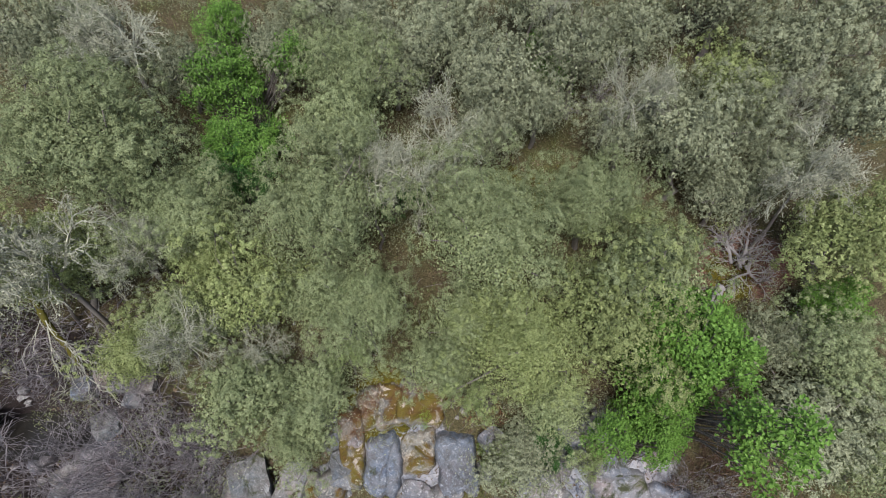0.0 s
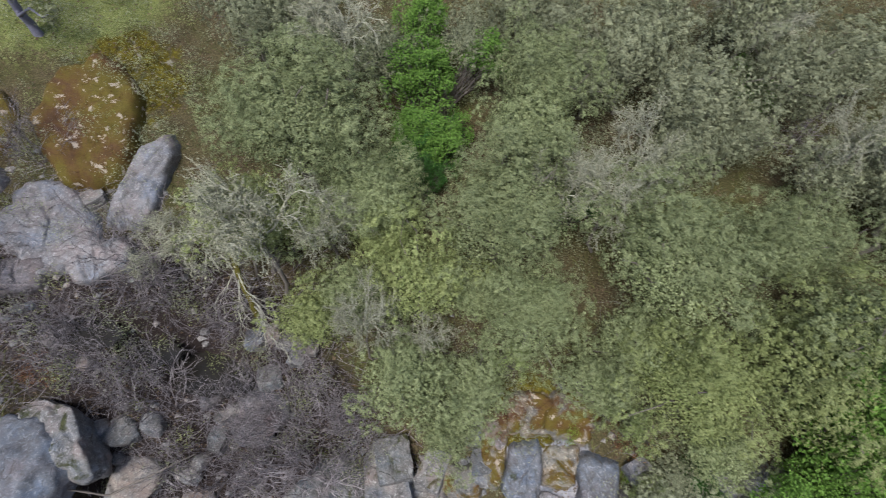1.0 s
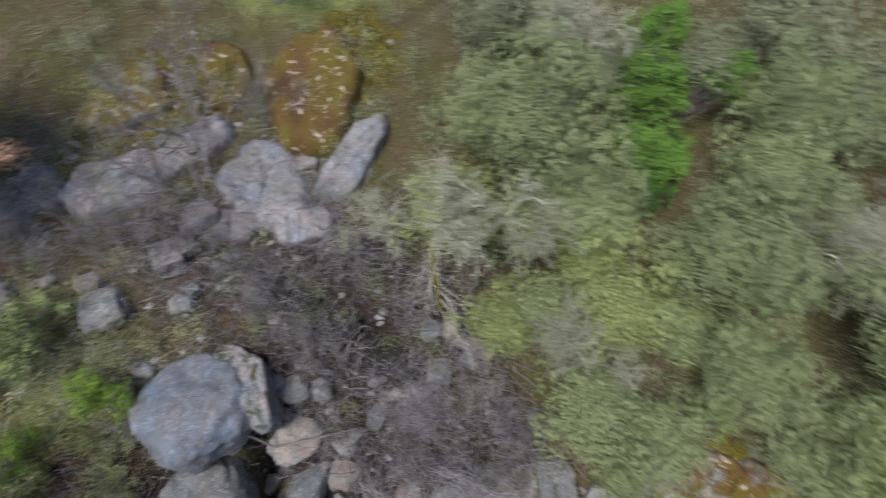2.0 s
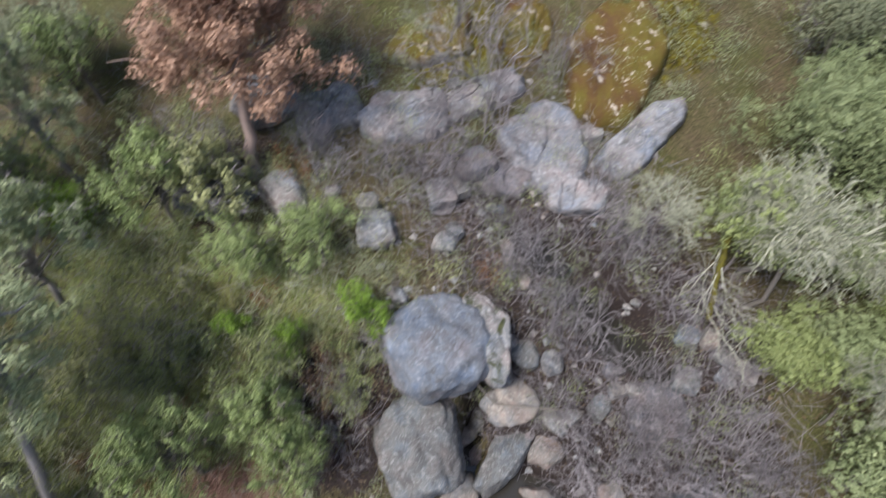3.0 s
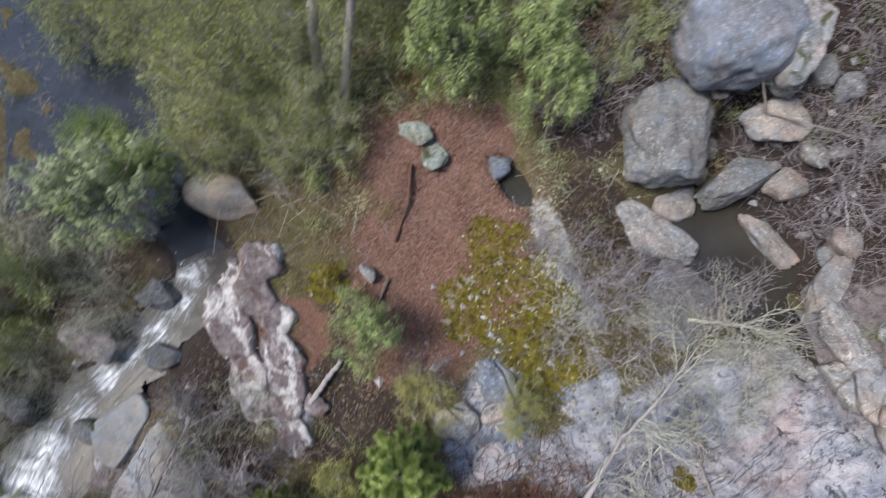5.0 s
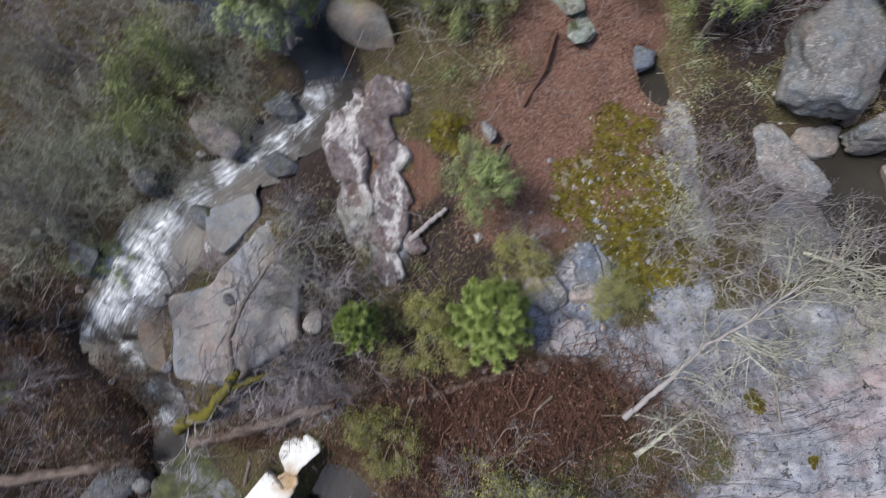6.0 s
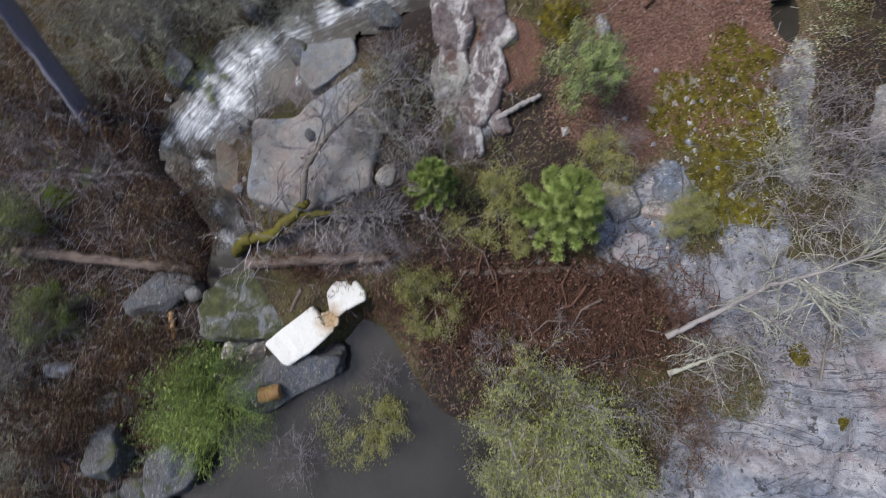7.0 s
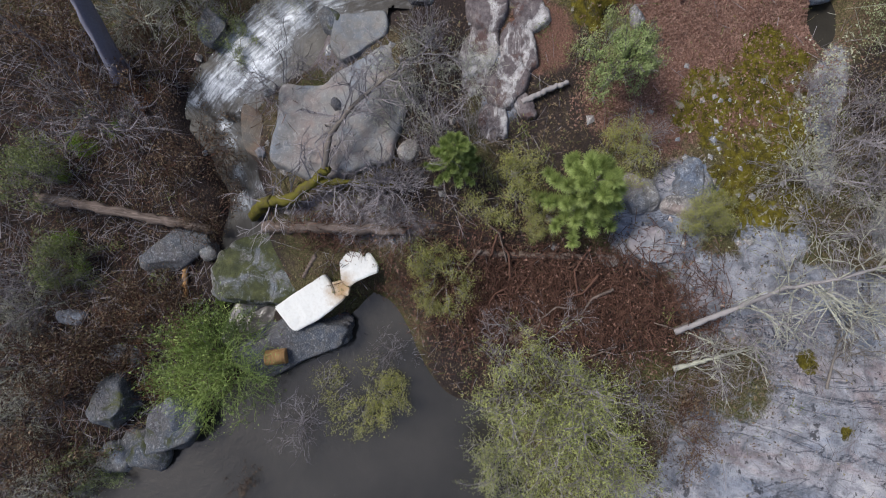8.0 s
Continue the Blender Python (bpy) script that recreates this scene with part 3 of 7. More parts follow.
def ground_cover(x, y):
    """The share of each kind of cover, 0 to 1; dark is soil and painted shade."""
    litter = np.maximum.reduce([near(x, y, -13.5, -6.6, 2.2, 20, 1.9), near(x, y, -12.0, -7.6, 1.8), near(x, y, -14.6, -5.3, 1.2), 0.75 * near(x, y, -10.6, -8.6, 1.6), near(x, y, -11.2, -6.6, 1.5), 0.8 * near(x, y, -11.6, -11.4, 0.9),
                                0.9 * near(x, y, 8.0, 8.3, 1.4, 0, 0.8)])
    moss = np.maximum.reduce([near(x, y, cx, cy, r) for cx, cy, r in MOSSES])
    moss = np.maximum(moss, 0.9 * near(x, y, -12.4, -10.2, 0.6))
    rock = np.maximum.reduce([sstep(-7.6, -6.4, x) * sstep(-8.6, -6.9, y) * sstep(1.2, 0.0, y + 0.4 * np.sin(x * 2.3)), 0.9 * near(x, y, -7.4, -8.2, 1.0), near(x, y, -10.3, -12.1, 0.9, 0, 0.42), 0.75 * near(x, y, -9.8, -7.05, 0.33), 0.9 * near(x, y, -10.25, -6.35, 0.36), 0.8 * near(x, y, -9.4, -4.6, 0.8, 0, 0.4), 0.8 * near(x, y, -8.31, -7.59, 0.8), 0.8 * near(x, y, -7.51, -5.59, 0.8), 0.85 * near(x, y, -14.6, -6.6, 0.4), 0.9 * near(x, y, -13.9, -6.3, 0.4), 0.95 * near(x, y, -11.0, -4.6, 1.3, -12, 0.42),
                              0.7 * near(x, y, -10.6, -8.6, 0.9), sstep(-2.4, -1.2, x) * sstep(-9.6, -8.4, y + 0.5 * np.sin(x * 1.7)) * sstep(1.2, 0, y + 0.4 * np.sin(x * 2.3)),
                              0.4 * near(x, y, -13.4, 6.8, 1.9), 0.6 * near(x, y, 0.5, 3.6, 2.2, 0, 0.9), 0.82 * near(x, y, -0.6, 4.5, 2.2, 0, 1.2), 0.75 * near(x, y, 4.2, 3.4, 1.6)])
    wave = 0.7 * np.sin(y * 1.7) + 0.4 * np.sin(y * 4.1 + x) + 0.5 * np.sin(x * 1.9)
    rock = rock * sstep(3.6, 2.0, x + wave + 2.0 * sstep(-2.0, 1.5, y)) + 0.75 * near(x, y, 4.2, 3.4, 1.6)
    rock = rock * (1 - 0.9 * near(x, y, -4.4, -8.3, 1.3)) * (1 - 0.6 * near(x, y, -4.2, -6.0, 1.0))
    pale = np.maximum.reduce([0.6 * near(x, y, -13.2, -12.2, 1.2, 0, 0.8), 0.72 * near(x, y, -6.8, -15.0, 0.6, 0, 1.8), 0.85 * near(x, y, -11.3, -16.4, 1.1, 0, 1.0), 0.3 * near(x, y, -9.0, 1.2, 4.2, 0, 1.9), 0.7 * near(x, y, -5.0, 1.5, 2.0), 0.4 * near(x, y, -14.5, 4.2, 2.4)])
    grass = np.maximum.reduce([near(x, y, -17.5, 14.0, 3.5), 0.85 * near(x, y, -19, -3, 5, 0, 4), 0.7 * near(x, y, -19.5, -8.5, 3.0)])
    # dark soil and debris, and painted shade in the pit, creek and channel
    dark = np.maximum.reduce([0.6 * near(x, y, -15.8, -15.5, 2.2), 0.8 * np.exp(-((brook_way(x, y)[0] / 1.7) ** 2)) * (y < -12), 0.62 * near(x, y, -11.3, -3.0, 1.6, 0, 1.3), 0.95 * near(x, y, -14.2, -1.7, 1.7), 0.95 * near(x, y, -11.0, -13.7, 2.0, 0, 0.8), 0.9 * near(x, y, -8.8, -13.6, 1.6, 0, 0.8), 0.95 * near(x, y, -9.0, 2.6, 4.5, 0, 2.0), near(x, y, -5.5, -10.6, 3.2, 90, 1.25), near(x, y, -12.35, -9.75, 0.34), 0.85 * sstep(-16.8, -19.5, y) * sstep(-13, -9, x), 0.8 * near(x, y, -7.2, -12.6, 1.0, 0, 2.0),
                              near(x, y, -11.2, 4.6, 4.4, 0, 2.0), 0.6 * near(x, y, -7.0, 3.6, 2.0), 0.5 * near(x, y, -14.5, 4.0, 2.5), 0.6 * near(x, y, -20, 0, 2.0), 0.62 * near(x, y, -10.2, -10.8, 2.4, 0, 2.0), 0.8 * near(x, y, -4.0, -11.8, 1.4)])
    return {"litter": litter, "moss": moss, "rock": rock, "pale": pale, "grass": grass, "dark": dark}


def height_at(x, y):
    return float(surface_z(np.array([x]), np.array([y]))[0])


make_ground()


def water_sheet(name, inside, x0, x1, y0, y1, z, material, label, step=0.16):
    """A level sheet over the cells for which inside() holds."""
    xs, ys = np.arange(x0, x1, step), np.arange(y0, y1, step)
    X, Y = np.meshgrid(xs, ys, indexing="ij")
    ok = inside(X, Y)
    cell = ok[:-1, :-1] | ok[1:, :-1] | ok[:-1, 1:] | ok[1:, 1:]
    i, j = np.nonzero(cell)
    n = len(ys)
    f = np.stack([i * n + j, (i + 1) * n + j, (i + 1) * n + j + 1, i * n + j + 1], 1)
    used, f = np.unique(f, return_inverse=True)
    v = np.stack([X.ravel(), Y.ravel(), np.full(X.size, z)], 1)[used]
    return tagged(new(name, mesh_of(name, v, f.reshape(-1, 4), material, True)), label, "water", kind="structure")


water_sheet("water_pool", lambda x, y: (surface_z(x, y) < POOL + 0.05) & ((x > -2.6) | (y > -18.6)), -6.5, 9.0, -23, -9, POOL, WATER, "dark murky water of the lower pool")
for cx, cy, rx, ry, level in HOLLOWS:
    water_sheet("water_hollow", lambda x, y: (surface_z(x, y) < level + 0.05) & (np.hypot((x - cx) / rx, (y - cy) / ry) < 1.6), cx - 2 * rx, cx + 2 * rx, cy - 2 * ry, cy + 2 * ry, level, WATER, "small dark pool in a hollow", 0.1)
water_sheet("water_pond", lambda x, y: surface_z(x, y) < POND + 0.05, -12.8, -4.6, -4.0, 2.5, POND, WATER, "still dark pond between the boulders")


# places where the brook breaks into foam: x, y, radius
FOAM_SPOTS = [(-14.1, -13.25, 0.50), (-13.55, -13.75, 0.55), (-13.1, -14.4, 0.50), (-12.9, -15.1, 0.50), (-12.6, -15.8, 0.50), (-12.2, -16.6, 0.50), (-11.75, -17.5, 0.70), (-11.2, -18.0, 0.85), (-10.9, -18.8, 0.75), (-10.4, -18.2, 0.80),
              (-10.0, -18.9, 0.75), (-9.85, -19.5, 0.50), (-9.55, -19.95, 0.28), (-9.0, -19.1, 0.24), (-8.6, -18.9, 0.26), (-7.9, -18.6, 0.24), (-7.15, -18.3, 0.34), (-7.6, -17.9, 0.22), (-12.3, -13.7, 0.24), (-11.8, -13.45, 0.24)]


def ragged(x, y):
    return 0.10 * np.sin(x * 5.3 + 1.7 * np.sin(y * 3.1)) + 0.08 * np.sin(y * 7.7 + 1.3 * np.sin(x * 4.7)) + 0.05 * np.sin(x * 15 + y * 11)


def running_water(name, label, category, inside, x0, x1, y0, y1, material, kind="", edge=1.05):
    """A sheet on the brook's falling level, cut by inside(x, y, metres from its line)."""
    step = 0.07
    xs, ys = np.arange(x0, x1, step), np.arange(y0, y1, step)
    X, Y = np.meshgrid(xs, ys, indexing="ij")
    far, level = brook_way(X, Y)
    ok = inside(X, Y, far) & (surface_z(X, Y) < level + 0.08)
    cell = ok[:-1, :-1] | ok[1:, :-1] | ok[:-1, 1:] | ok[1:, 1:]
    i, j = np.nonzero(cell)
    n = len(ys)
    f = np.stack([i * n + j, (i + 1) * n + j, (i + 1) * n + j + 1, i * n + j + 1], 1)
    used, f = np.unique(f, return_inverse=True)
    Z = level + 0.004 * np.sin(X * 9 + 2 * np.sin(Y * 5)) * np.sin(Y * 11) - 0.35 * np.clip((far - edge + 0.35) / 0.35, 0, 1) ** 2 + 0.02 * ragged(X, Y)
    v = np.stack([X.ravel(), Y.ravel(), Z.ravel()], 1)[used]
    me = mesh_of(name, v, f.reshape(-1, 4), material, True)
    foam = np.maximum.reduce([np.exp(-(((v[:, 0] - x) ** 2 + (v[:, 1] - y) ** 2) / r ** 2)) for x, y, r in FOAM_SPOTS])
    foam = foam * (0.80 + 0.20 * near(v[:, 0], v[:, 1], -10.6, -18.3, 1.7))
    me.attributes.new("foam", "FLOAT", "POINT").data.foreach_set("value", foam.astype(np.float32))
    if kind:
        return tagged(new(name, me), label, category, kind=kind)
    # metres along and across the flow
    p = np.array(BROOK_LINE)
    run = np.concatenate([[0], np.cumsum(np.hypot(*np.diff(p[:, :2], axis=0).T))])
    along, across, best = np.zeros(len(v)), np.zeros(len(v)), np.full(len(v), 1e9)
    for k, (a, b) in enumerate(zip(p, p[1:])):
        d = (b - a)[:2] / np.hypot(*(b - a)[:2])
        w = v[:, :2] - a[:2]
        u = np.clip(w @ d, 0, run[k + 1] - run[k])
        far_k = np.hypot(*(w - u[:, None] * d).T)
        near_k = far_k < best
        best = np.where(near_k, far_k, best)
        along = np.where(near_k, run[k] + w @ d, along)
        across = np.where(near_k, w[:, 0] * -d[1] + w[:, 1] * d[0], across)
    me.attributes.new("flow", "FLOAT_VECTOR", "POINT").data.foreach_set("vector", np.stack([along, across, 0 * along], 1).astype(np.float32).ravel())
    root = tagged(new(name), label, category, group="white water of the brook")
    part("sheet", me, root)
    # clots of froth where the water turns over
    at = []
    for x, y, r in FOAM_SPOTS:
        q = np.array([x, y]) + rng.normal(size=(int(30 * r), 2)) * r * 0.6
        i = np.clip(((q - [x0, y0]) / step).astype(int), 0, [len(xs) - 1, len(ys) - 1])
        at.append(np.column_stack([q, Z[i[:, 0], i[:, 1]] + 0.005])[ok[i[:, 0], i[:, 1]]])
    at = np.concatenate(at)
    froth = fleck_mesh("froth", at, unit(rng.normal(size=at.shape) * 0.25 + np.array([0, 0, 1.0])), 0.03, 0.025, FOAM)
    tagged(part("froth", froth, root), "white clots of froth", kind="stuff")
    return root


running_water("water_brook", "dark still brook above the cascade", "water", lambda x, y, far: (far < 0.95 + 1.9 * sstep(-15.3, -17.6, x)) & (x < -14.4), -27, -14.2, -17.5, -10.5, BROOK, "structure", 3.2)
running_water("cascade", "white riffle in the dark brook", "waterfall", lambda x, y, far: (far < 0.80 + 2.2 * ragged(x, y)) & (y > -16.25), -14.6, -11.5, -16.4, -12, FALLS, edge=1.4)
running_water("cascade", "foaming white cascade over dark rock", "waterfall", lambda x, y, far: (far < 1.1 + 0.55 * near(x, y, -10.7, -18.3, 1.4) + 1.2 * ragged(x, y)) & (y <= -16.05) & (x < -9.0), -13, -9, -21, -15.8, FALLS, edge=1.75)
running_water("cascade", "thin white run between the stones", "waterfall", lambda x, y, far: (far < 0.95) & (x >= -9.15) & (y > -19.9), -9.3, -5.2, -20.5, -17, FALLS)

# ---- boulders ----
TONES = {"blue": (0.138, 0.154, 0.184), "mixed": (0.190, 0.190, 0.194), "buff": (0.218, 0.195, 0.178), "grey": (0.148, 0.150, 0.150), "pale": (0.225, 0.218, 0.212), "lilac": (0.150, 0.134, 0.142),
         "beige": (0.31, 0.265, 0.215), "moss": (0.20, 0.23, 0.20), "flat": (0.255, 0.240, 0.222), "ochre": (0.21, 0.19, 0.155), "white": (0.215, 0.213, 0.226), "dark": (0.060, 0.066, 0.078)}
WORDS = {"blue": "bluish-grey weathered granite boulder", "mixed": "grey boulder with white mottling", "buff": "buff-grey rounded granite boulder", "grey": "weathered grey granite boulder", "pale": "pale grey weathered granite stone",
         "lilac": "lilac-grey rock under bare twigs", "beige": "smooth beige stone beside the brook", "moss": "small rock crusted with pale lichen", "flat": "smooth flat grey slab of rock in the brook",
         "ochre": "rock dome under orange-brown moss", "white": "whitish fissured granite rock on the slope", "dark": "dark bluish wet boulder at the water's edge"}
CUTS = {"flat": 0.42, "beige": 1.0}
count = [0]


def boulder(x, y, long, wide, high, turn, tone, moss):
    """An angular, worn stone: a ball cut by planes, dented, set into the ground."""
    count[0] += 1
    r = random.Random(count[0] * 31)
    bm = bmesh.new()
    size = max(long, wide)
    bmesh.ops.create_icosphere(bm, subdivisions=5 if size > 1.6 else 4 if size > 0.7 else 3, radius=1.0)
    planes = []
    dome = tone == "ochre" and size > 2.2
    cliff = y > 3.0 and tone != "lilac" and size > 0.4 and not dome
    worn = tone in ("blue", "mixed", "grey", "buff", "pale") and not cliff
    for _ in range(3 if tone == "beige" or dome or cliff else (6 if size > 1.8 else 10) if worn else 12):
        w = Vector((r.gauss(0, 1), r.gauss(0, 1), r.gauss(0, 0.75))).normalized()
        planes.append((w, r.uniform(0.66, 0.93) + (0.22 if cliff else 0.0)))
    planes.append((Vector((r.uniform(-0.2, 0.2), r.uniform(-0.2, 0.2), 1)).normalized(), CUTS.get(tone, r.uniform(0.5, 0.85))))
    o = Vector((r.uniform(-50, 50), r.uniform(-50, 50), r.uniform(-50, 50)))
    blocky = 0.0 if dome else 1.0 if cliff else 0.12 if tone in ("blue", "mixed", "beige") else 0.35
    for v in bm.verts:
        p = v.co.copy()
        p = p / max(abs(p.x), abs(p.y), abs(p.z)) ** blocky
        for w, d in planes:
            e = p.dot(w) - d
            give = 0.5 * (e + math.sqrt(e * e + (0.005 if worn else 0.001)))
            p -= w * give * (0.9 if worn else 0.97)
        k = 0.35 if tone in ("flat", "beige") else 0.45 if cliff else 1.0
        p *= 1 + k * (0.16 * noise.noise(p * 1.5 + o) + 0.07 * noise.noise(p * 4 + o) + 0.035 * noise.noise(p * 10 + o) + 0.02 * noise.noise(p * 23 + o))
        if worn and size > 1.0:
            # flutes that running water has worn
            p *= 1 - 0.05 * abs(math.sin(3.1 * p.y + 1.6 * noise.noise(p * 1.2 + o) + o.x)) ** 0.6
        s = 0.53 if cliff else 0.64
        v.co = Vector((p.x * long * s, p.y * wide * s, p.z * high * (s + 0.05)))
    me = bpy.data.meshes.new("boulder")
    bm.to_mesh(me)
    bm.free()
    me.materials.append(SMOOTH_ROCK if tone == "beige" else WORN_ROCK if tone in ("blue", "buff") and not cliff else ROCK)
    me.polygons.foreach_set("use_smooth", np.full(len(me.polygons), not cliff))
    ob = new("rock_slab" if tone == "flat" else "boulder" if size > 0.7 else "stone", me)
    z = height_at(x, y)
    if z < POND - 0.1 and y > -3:
        z = POND - 0.12
    ob.matrix_basis = pose(x, y, z + high * 0.28, r.uniform(-6, 6), r.uniform(-6, 6), turn)
    c = TONES[tone]
    k = r.uniform(0.92, 1.1)
    ob.color = (c[0] * k, c[1] * k, c[2] * k, moss)
    label = WORDS[tone]
    if moss >= 0.3 and tone not in ("ochre", "moss"):
        label = label.replace("boulder", "boulder patched with moss").replace("stone", "stone patched with moss")
    return tagged(ob, label, "rock", group="boulders of the valley")


boulder(-13.25, 1.15, 2.35, 2.30, 1.90, 77, "blue", 0.05)
chunk = boulder(-12.55, 2.15, 2.30, 1.20, 1.60, -28, "mixed", 0.38)
chunk.location.z += 0.45
boulder(-11.21, 1.81, 1.20, 1.30, 0.80, 3, "buff", 0.1)
boulder(-12.25, -0.62, 2.75, 1.95, 1.40, -30, "grey", 0.2)
boulder(-11.84, 1.40, 0.75, 0.83, 0.50, 29, "pale", 0.3)
boulder(-10.55, 0.95, 2.00, 0.85, 0.95, -84, "grey", 0.1)
boulder(-10.83, -0.70, 1.39, 0.86, 0.50, 77, "buff", 0.0)
boulder(-10.28, -1.78, 2.30, 0.95, 0.70, 30, "pale", 0.05)
boulder(-8.80, 1.05, 1.80, 0.65, 0.55, 12, "buff", 0.0)
boulder(-7.20, 1.25, 1.75, 0.62, 0.65, -66, "buff", 0.0)
boulder(-7.85, 2.05, 0.70, 0.66, 0.55, 47, "buff", 0.0)
boulder(-5.75, 0.62, 1.85, 0.72, 0.60, -12, "pale", 0.0)
boulder(-5.82, 2.50, 2.18, 1.86, 0.90, 56, "grey", 0.2)
boulder(-5.34, 1.77, 1.55, 1.37, 0.80, 49, "pale", 0.35)
boulder(-4.70, 3.13, 1.02, 1.71, 0.90, 22, "pale", 0.3)
boulder(-9.82, 1.79, 0.84, 0.92, 0.50, 40, "buff", 0.2)
boulder(-10.08, 2.29, 0.38, 0.74, 0.40, 77, "pale", 0.0)
boulder(-8.36, 3.75, 1.00, 1.22, 0.50, 13, "lilac", 0.0)
boulder(-11.63, 2.71, 0.70, 0.75, 0.50, 54, "grey", 0.0)
boulder(-18.66, 0.68, 1.37, 1.06, 0.80, -10, "pale", 0.0)
boulder(-15.15, -6.65, 0.85, 0.55, 0.28, 40, "moss", 0.35)
boulder(-14.45, -6.35, 0.90, 0.60, 0.25, -15, "moss", 0.35)
boulder(-12.2, -9.2, 0.45, 0.3, 0.3, 20, "white", 0.1)
boulder(-18.88, -9.39, 2.06, 1.64, 1.50, 48, "grey", 0.2)
boulder(-15.45, -11.75, 1.55, 0.90, 0.70, 53, "beige", 0.0)
boulder(-13.61, -4.91, 0.57, 0.79, 0.50, 25, "blue", 0.3)
boulder(-8.04, -8.59, 0.83, 0.71, 0.30, 97, "pale", 0.1)
boulder(-7.96, -7.68, 0.84, 0.56, 0.30, 87, "pale", 0.1)
boulder(-6.52, -9.23, 0.42, 0.28, 0.20, 87, "pale", 0.0)
boulder(-5.70, -19.75, 1.49, 0.87, 0.60, 123, "dark", 0.1)
boulder(-5.74, -19.04, 0.47, 0.48, 0.30, 106, "grey", 0.0)
boulder(-5.48, -17.21, 2.54, 1.60, 0.90, 99, "grey", 0.5)
boulder(-4.58, -17.84, 1.10, 0.45, 0.30, 114, "grey", 0.1)
boulder(-3.77, -16.48, 2.39, 1.19, 0.75, 110, "dark", 0.1)
boulder(-2.90, -20.75, 1.05, 0.42, 0.35, 96, "mixed", 0.2)
boulder(-1.75, -20.55, 0.85, 1.15, 0.90, 127, "dark", 0.35)
boulder(-1.35, -19.05, 1.35, 1.00, 1.00, 115, "dark", 0.30)
boulder(-0.75, -19.75, 1.25, 0.85, 0.80, 80, "dark", 0.42)
boulder(-0.35, -20.45, 0.80, 0.70, 0.60, 30, "mixed", 0.30)
boulder(-1.73, -18.82, 0.77, 0.76, 0.70, 54, "dark", 0.2)
boulder(-3.62, -22.12, 0.70, 0.34, 0.30, 91, "blue", 0.0)
boulder(-21.07, 2.10, 1.70, 1.60, 1.00, 69, "pale", 0.1)
boulder(-20.33, -0.47, 1.92, 1.24, 0.80, 49, "grey", 0.2)
boulder(-16.19, 1.78, 0.98, 0.99, 0.60, 50, "pale", 0.1)
boulder(-14.73, 2.75, 0.55, 0.55, 0.40, 73, "pale", 0.0)
boulder(-15.59, 3.51, 0.66, 0.78, 0.60, 55, "white", 0.2)
boulder(-15.30, 4.72, 0.99, 0.78, 0.60, 54, "lilac", 0.0)
boulder(-13.55, 3.94, 0.25, 0.48, 0.30, 59, "buff", 0.0)
boulder(-8.78, 5.29, 0.49, 0.42, 0.35, 12, "grey", 0.0)
boulder(-8.37, 5.52, 0.33, 0.43, 0.35, 23, "buff", 0.0)
boulder(-7.64, 5.39, 1.00, 0.40, 0.30, 3, "pale", 0.0)
boulder(-7.61, 5.08, 0.42, 0.30, 0.25, 1, "pale", 0.0)
boulder(-8.19, 4.62, 0.43, 0.48, 0.40, 27, "grey", 0.0)
boulder(-10.95, 2.97, 0.45, 0.55, 0.60, 50, "pale", 0.0)
boulder(3.47, 4.50, 0.47, 0.64, 0.80, 50, "white", 0.3)
boulder(3.94, 3.81, 0.78, 0.70, 0.70, 17, "white", 0.4)
boulder(-4.60, 3.45, 0.81, 1.03, 0.90, 25, "grey", 0.3)
boulder(-3.58, 3.46, 0.61, 0.91, 0.70, -11, "pale", 0.3)
boulder(1.17, 4.31, 0.45, 0.49, 0.60, -50, "white", 0.1)
boulder(-8.82, 5.29, 0.45, 0.44, 0.40, 15, "blue", 0.0)
boulder(-8.25, 4.62, 0.57, 0.53, 0.40, 25, "grey", 0.0)
boulder(-8.32, 4.02, 1.05, 1.36, 0.50, 33, "lilac", 0.0)
boulder(-4.50, 0.34, 1.00, 1.23, 0.60, 79, "buff", 0.1)
boulder(-3.62, 0.26, 0.94, 1.31, 0.70, 89, "buff", 0.1)
boulder(-8.35, -2.45, 1.56, 1.82, 0.35, 35, "grey", 0.1)
boulder(-6.17, -1.08, 0.77, 1.09, 0.40, -11, "pale", 0.1)


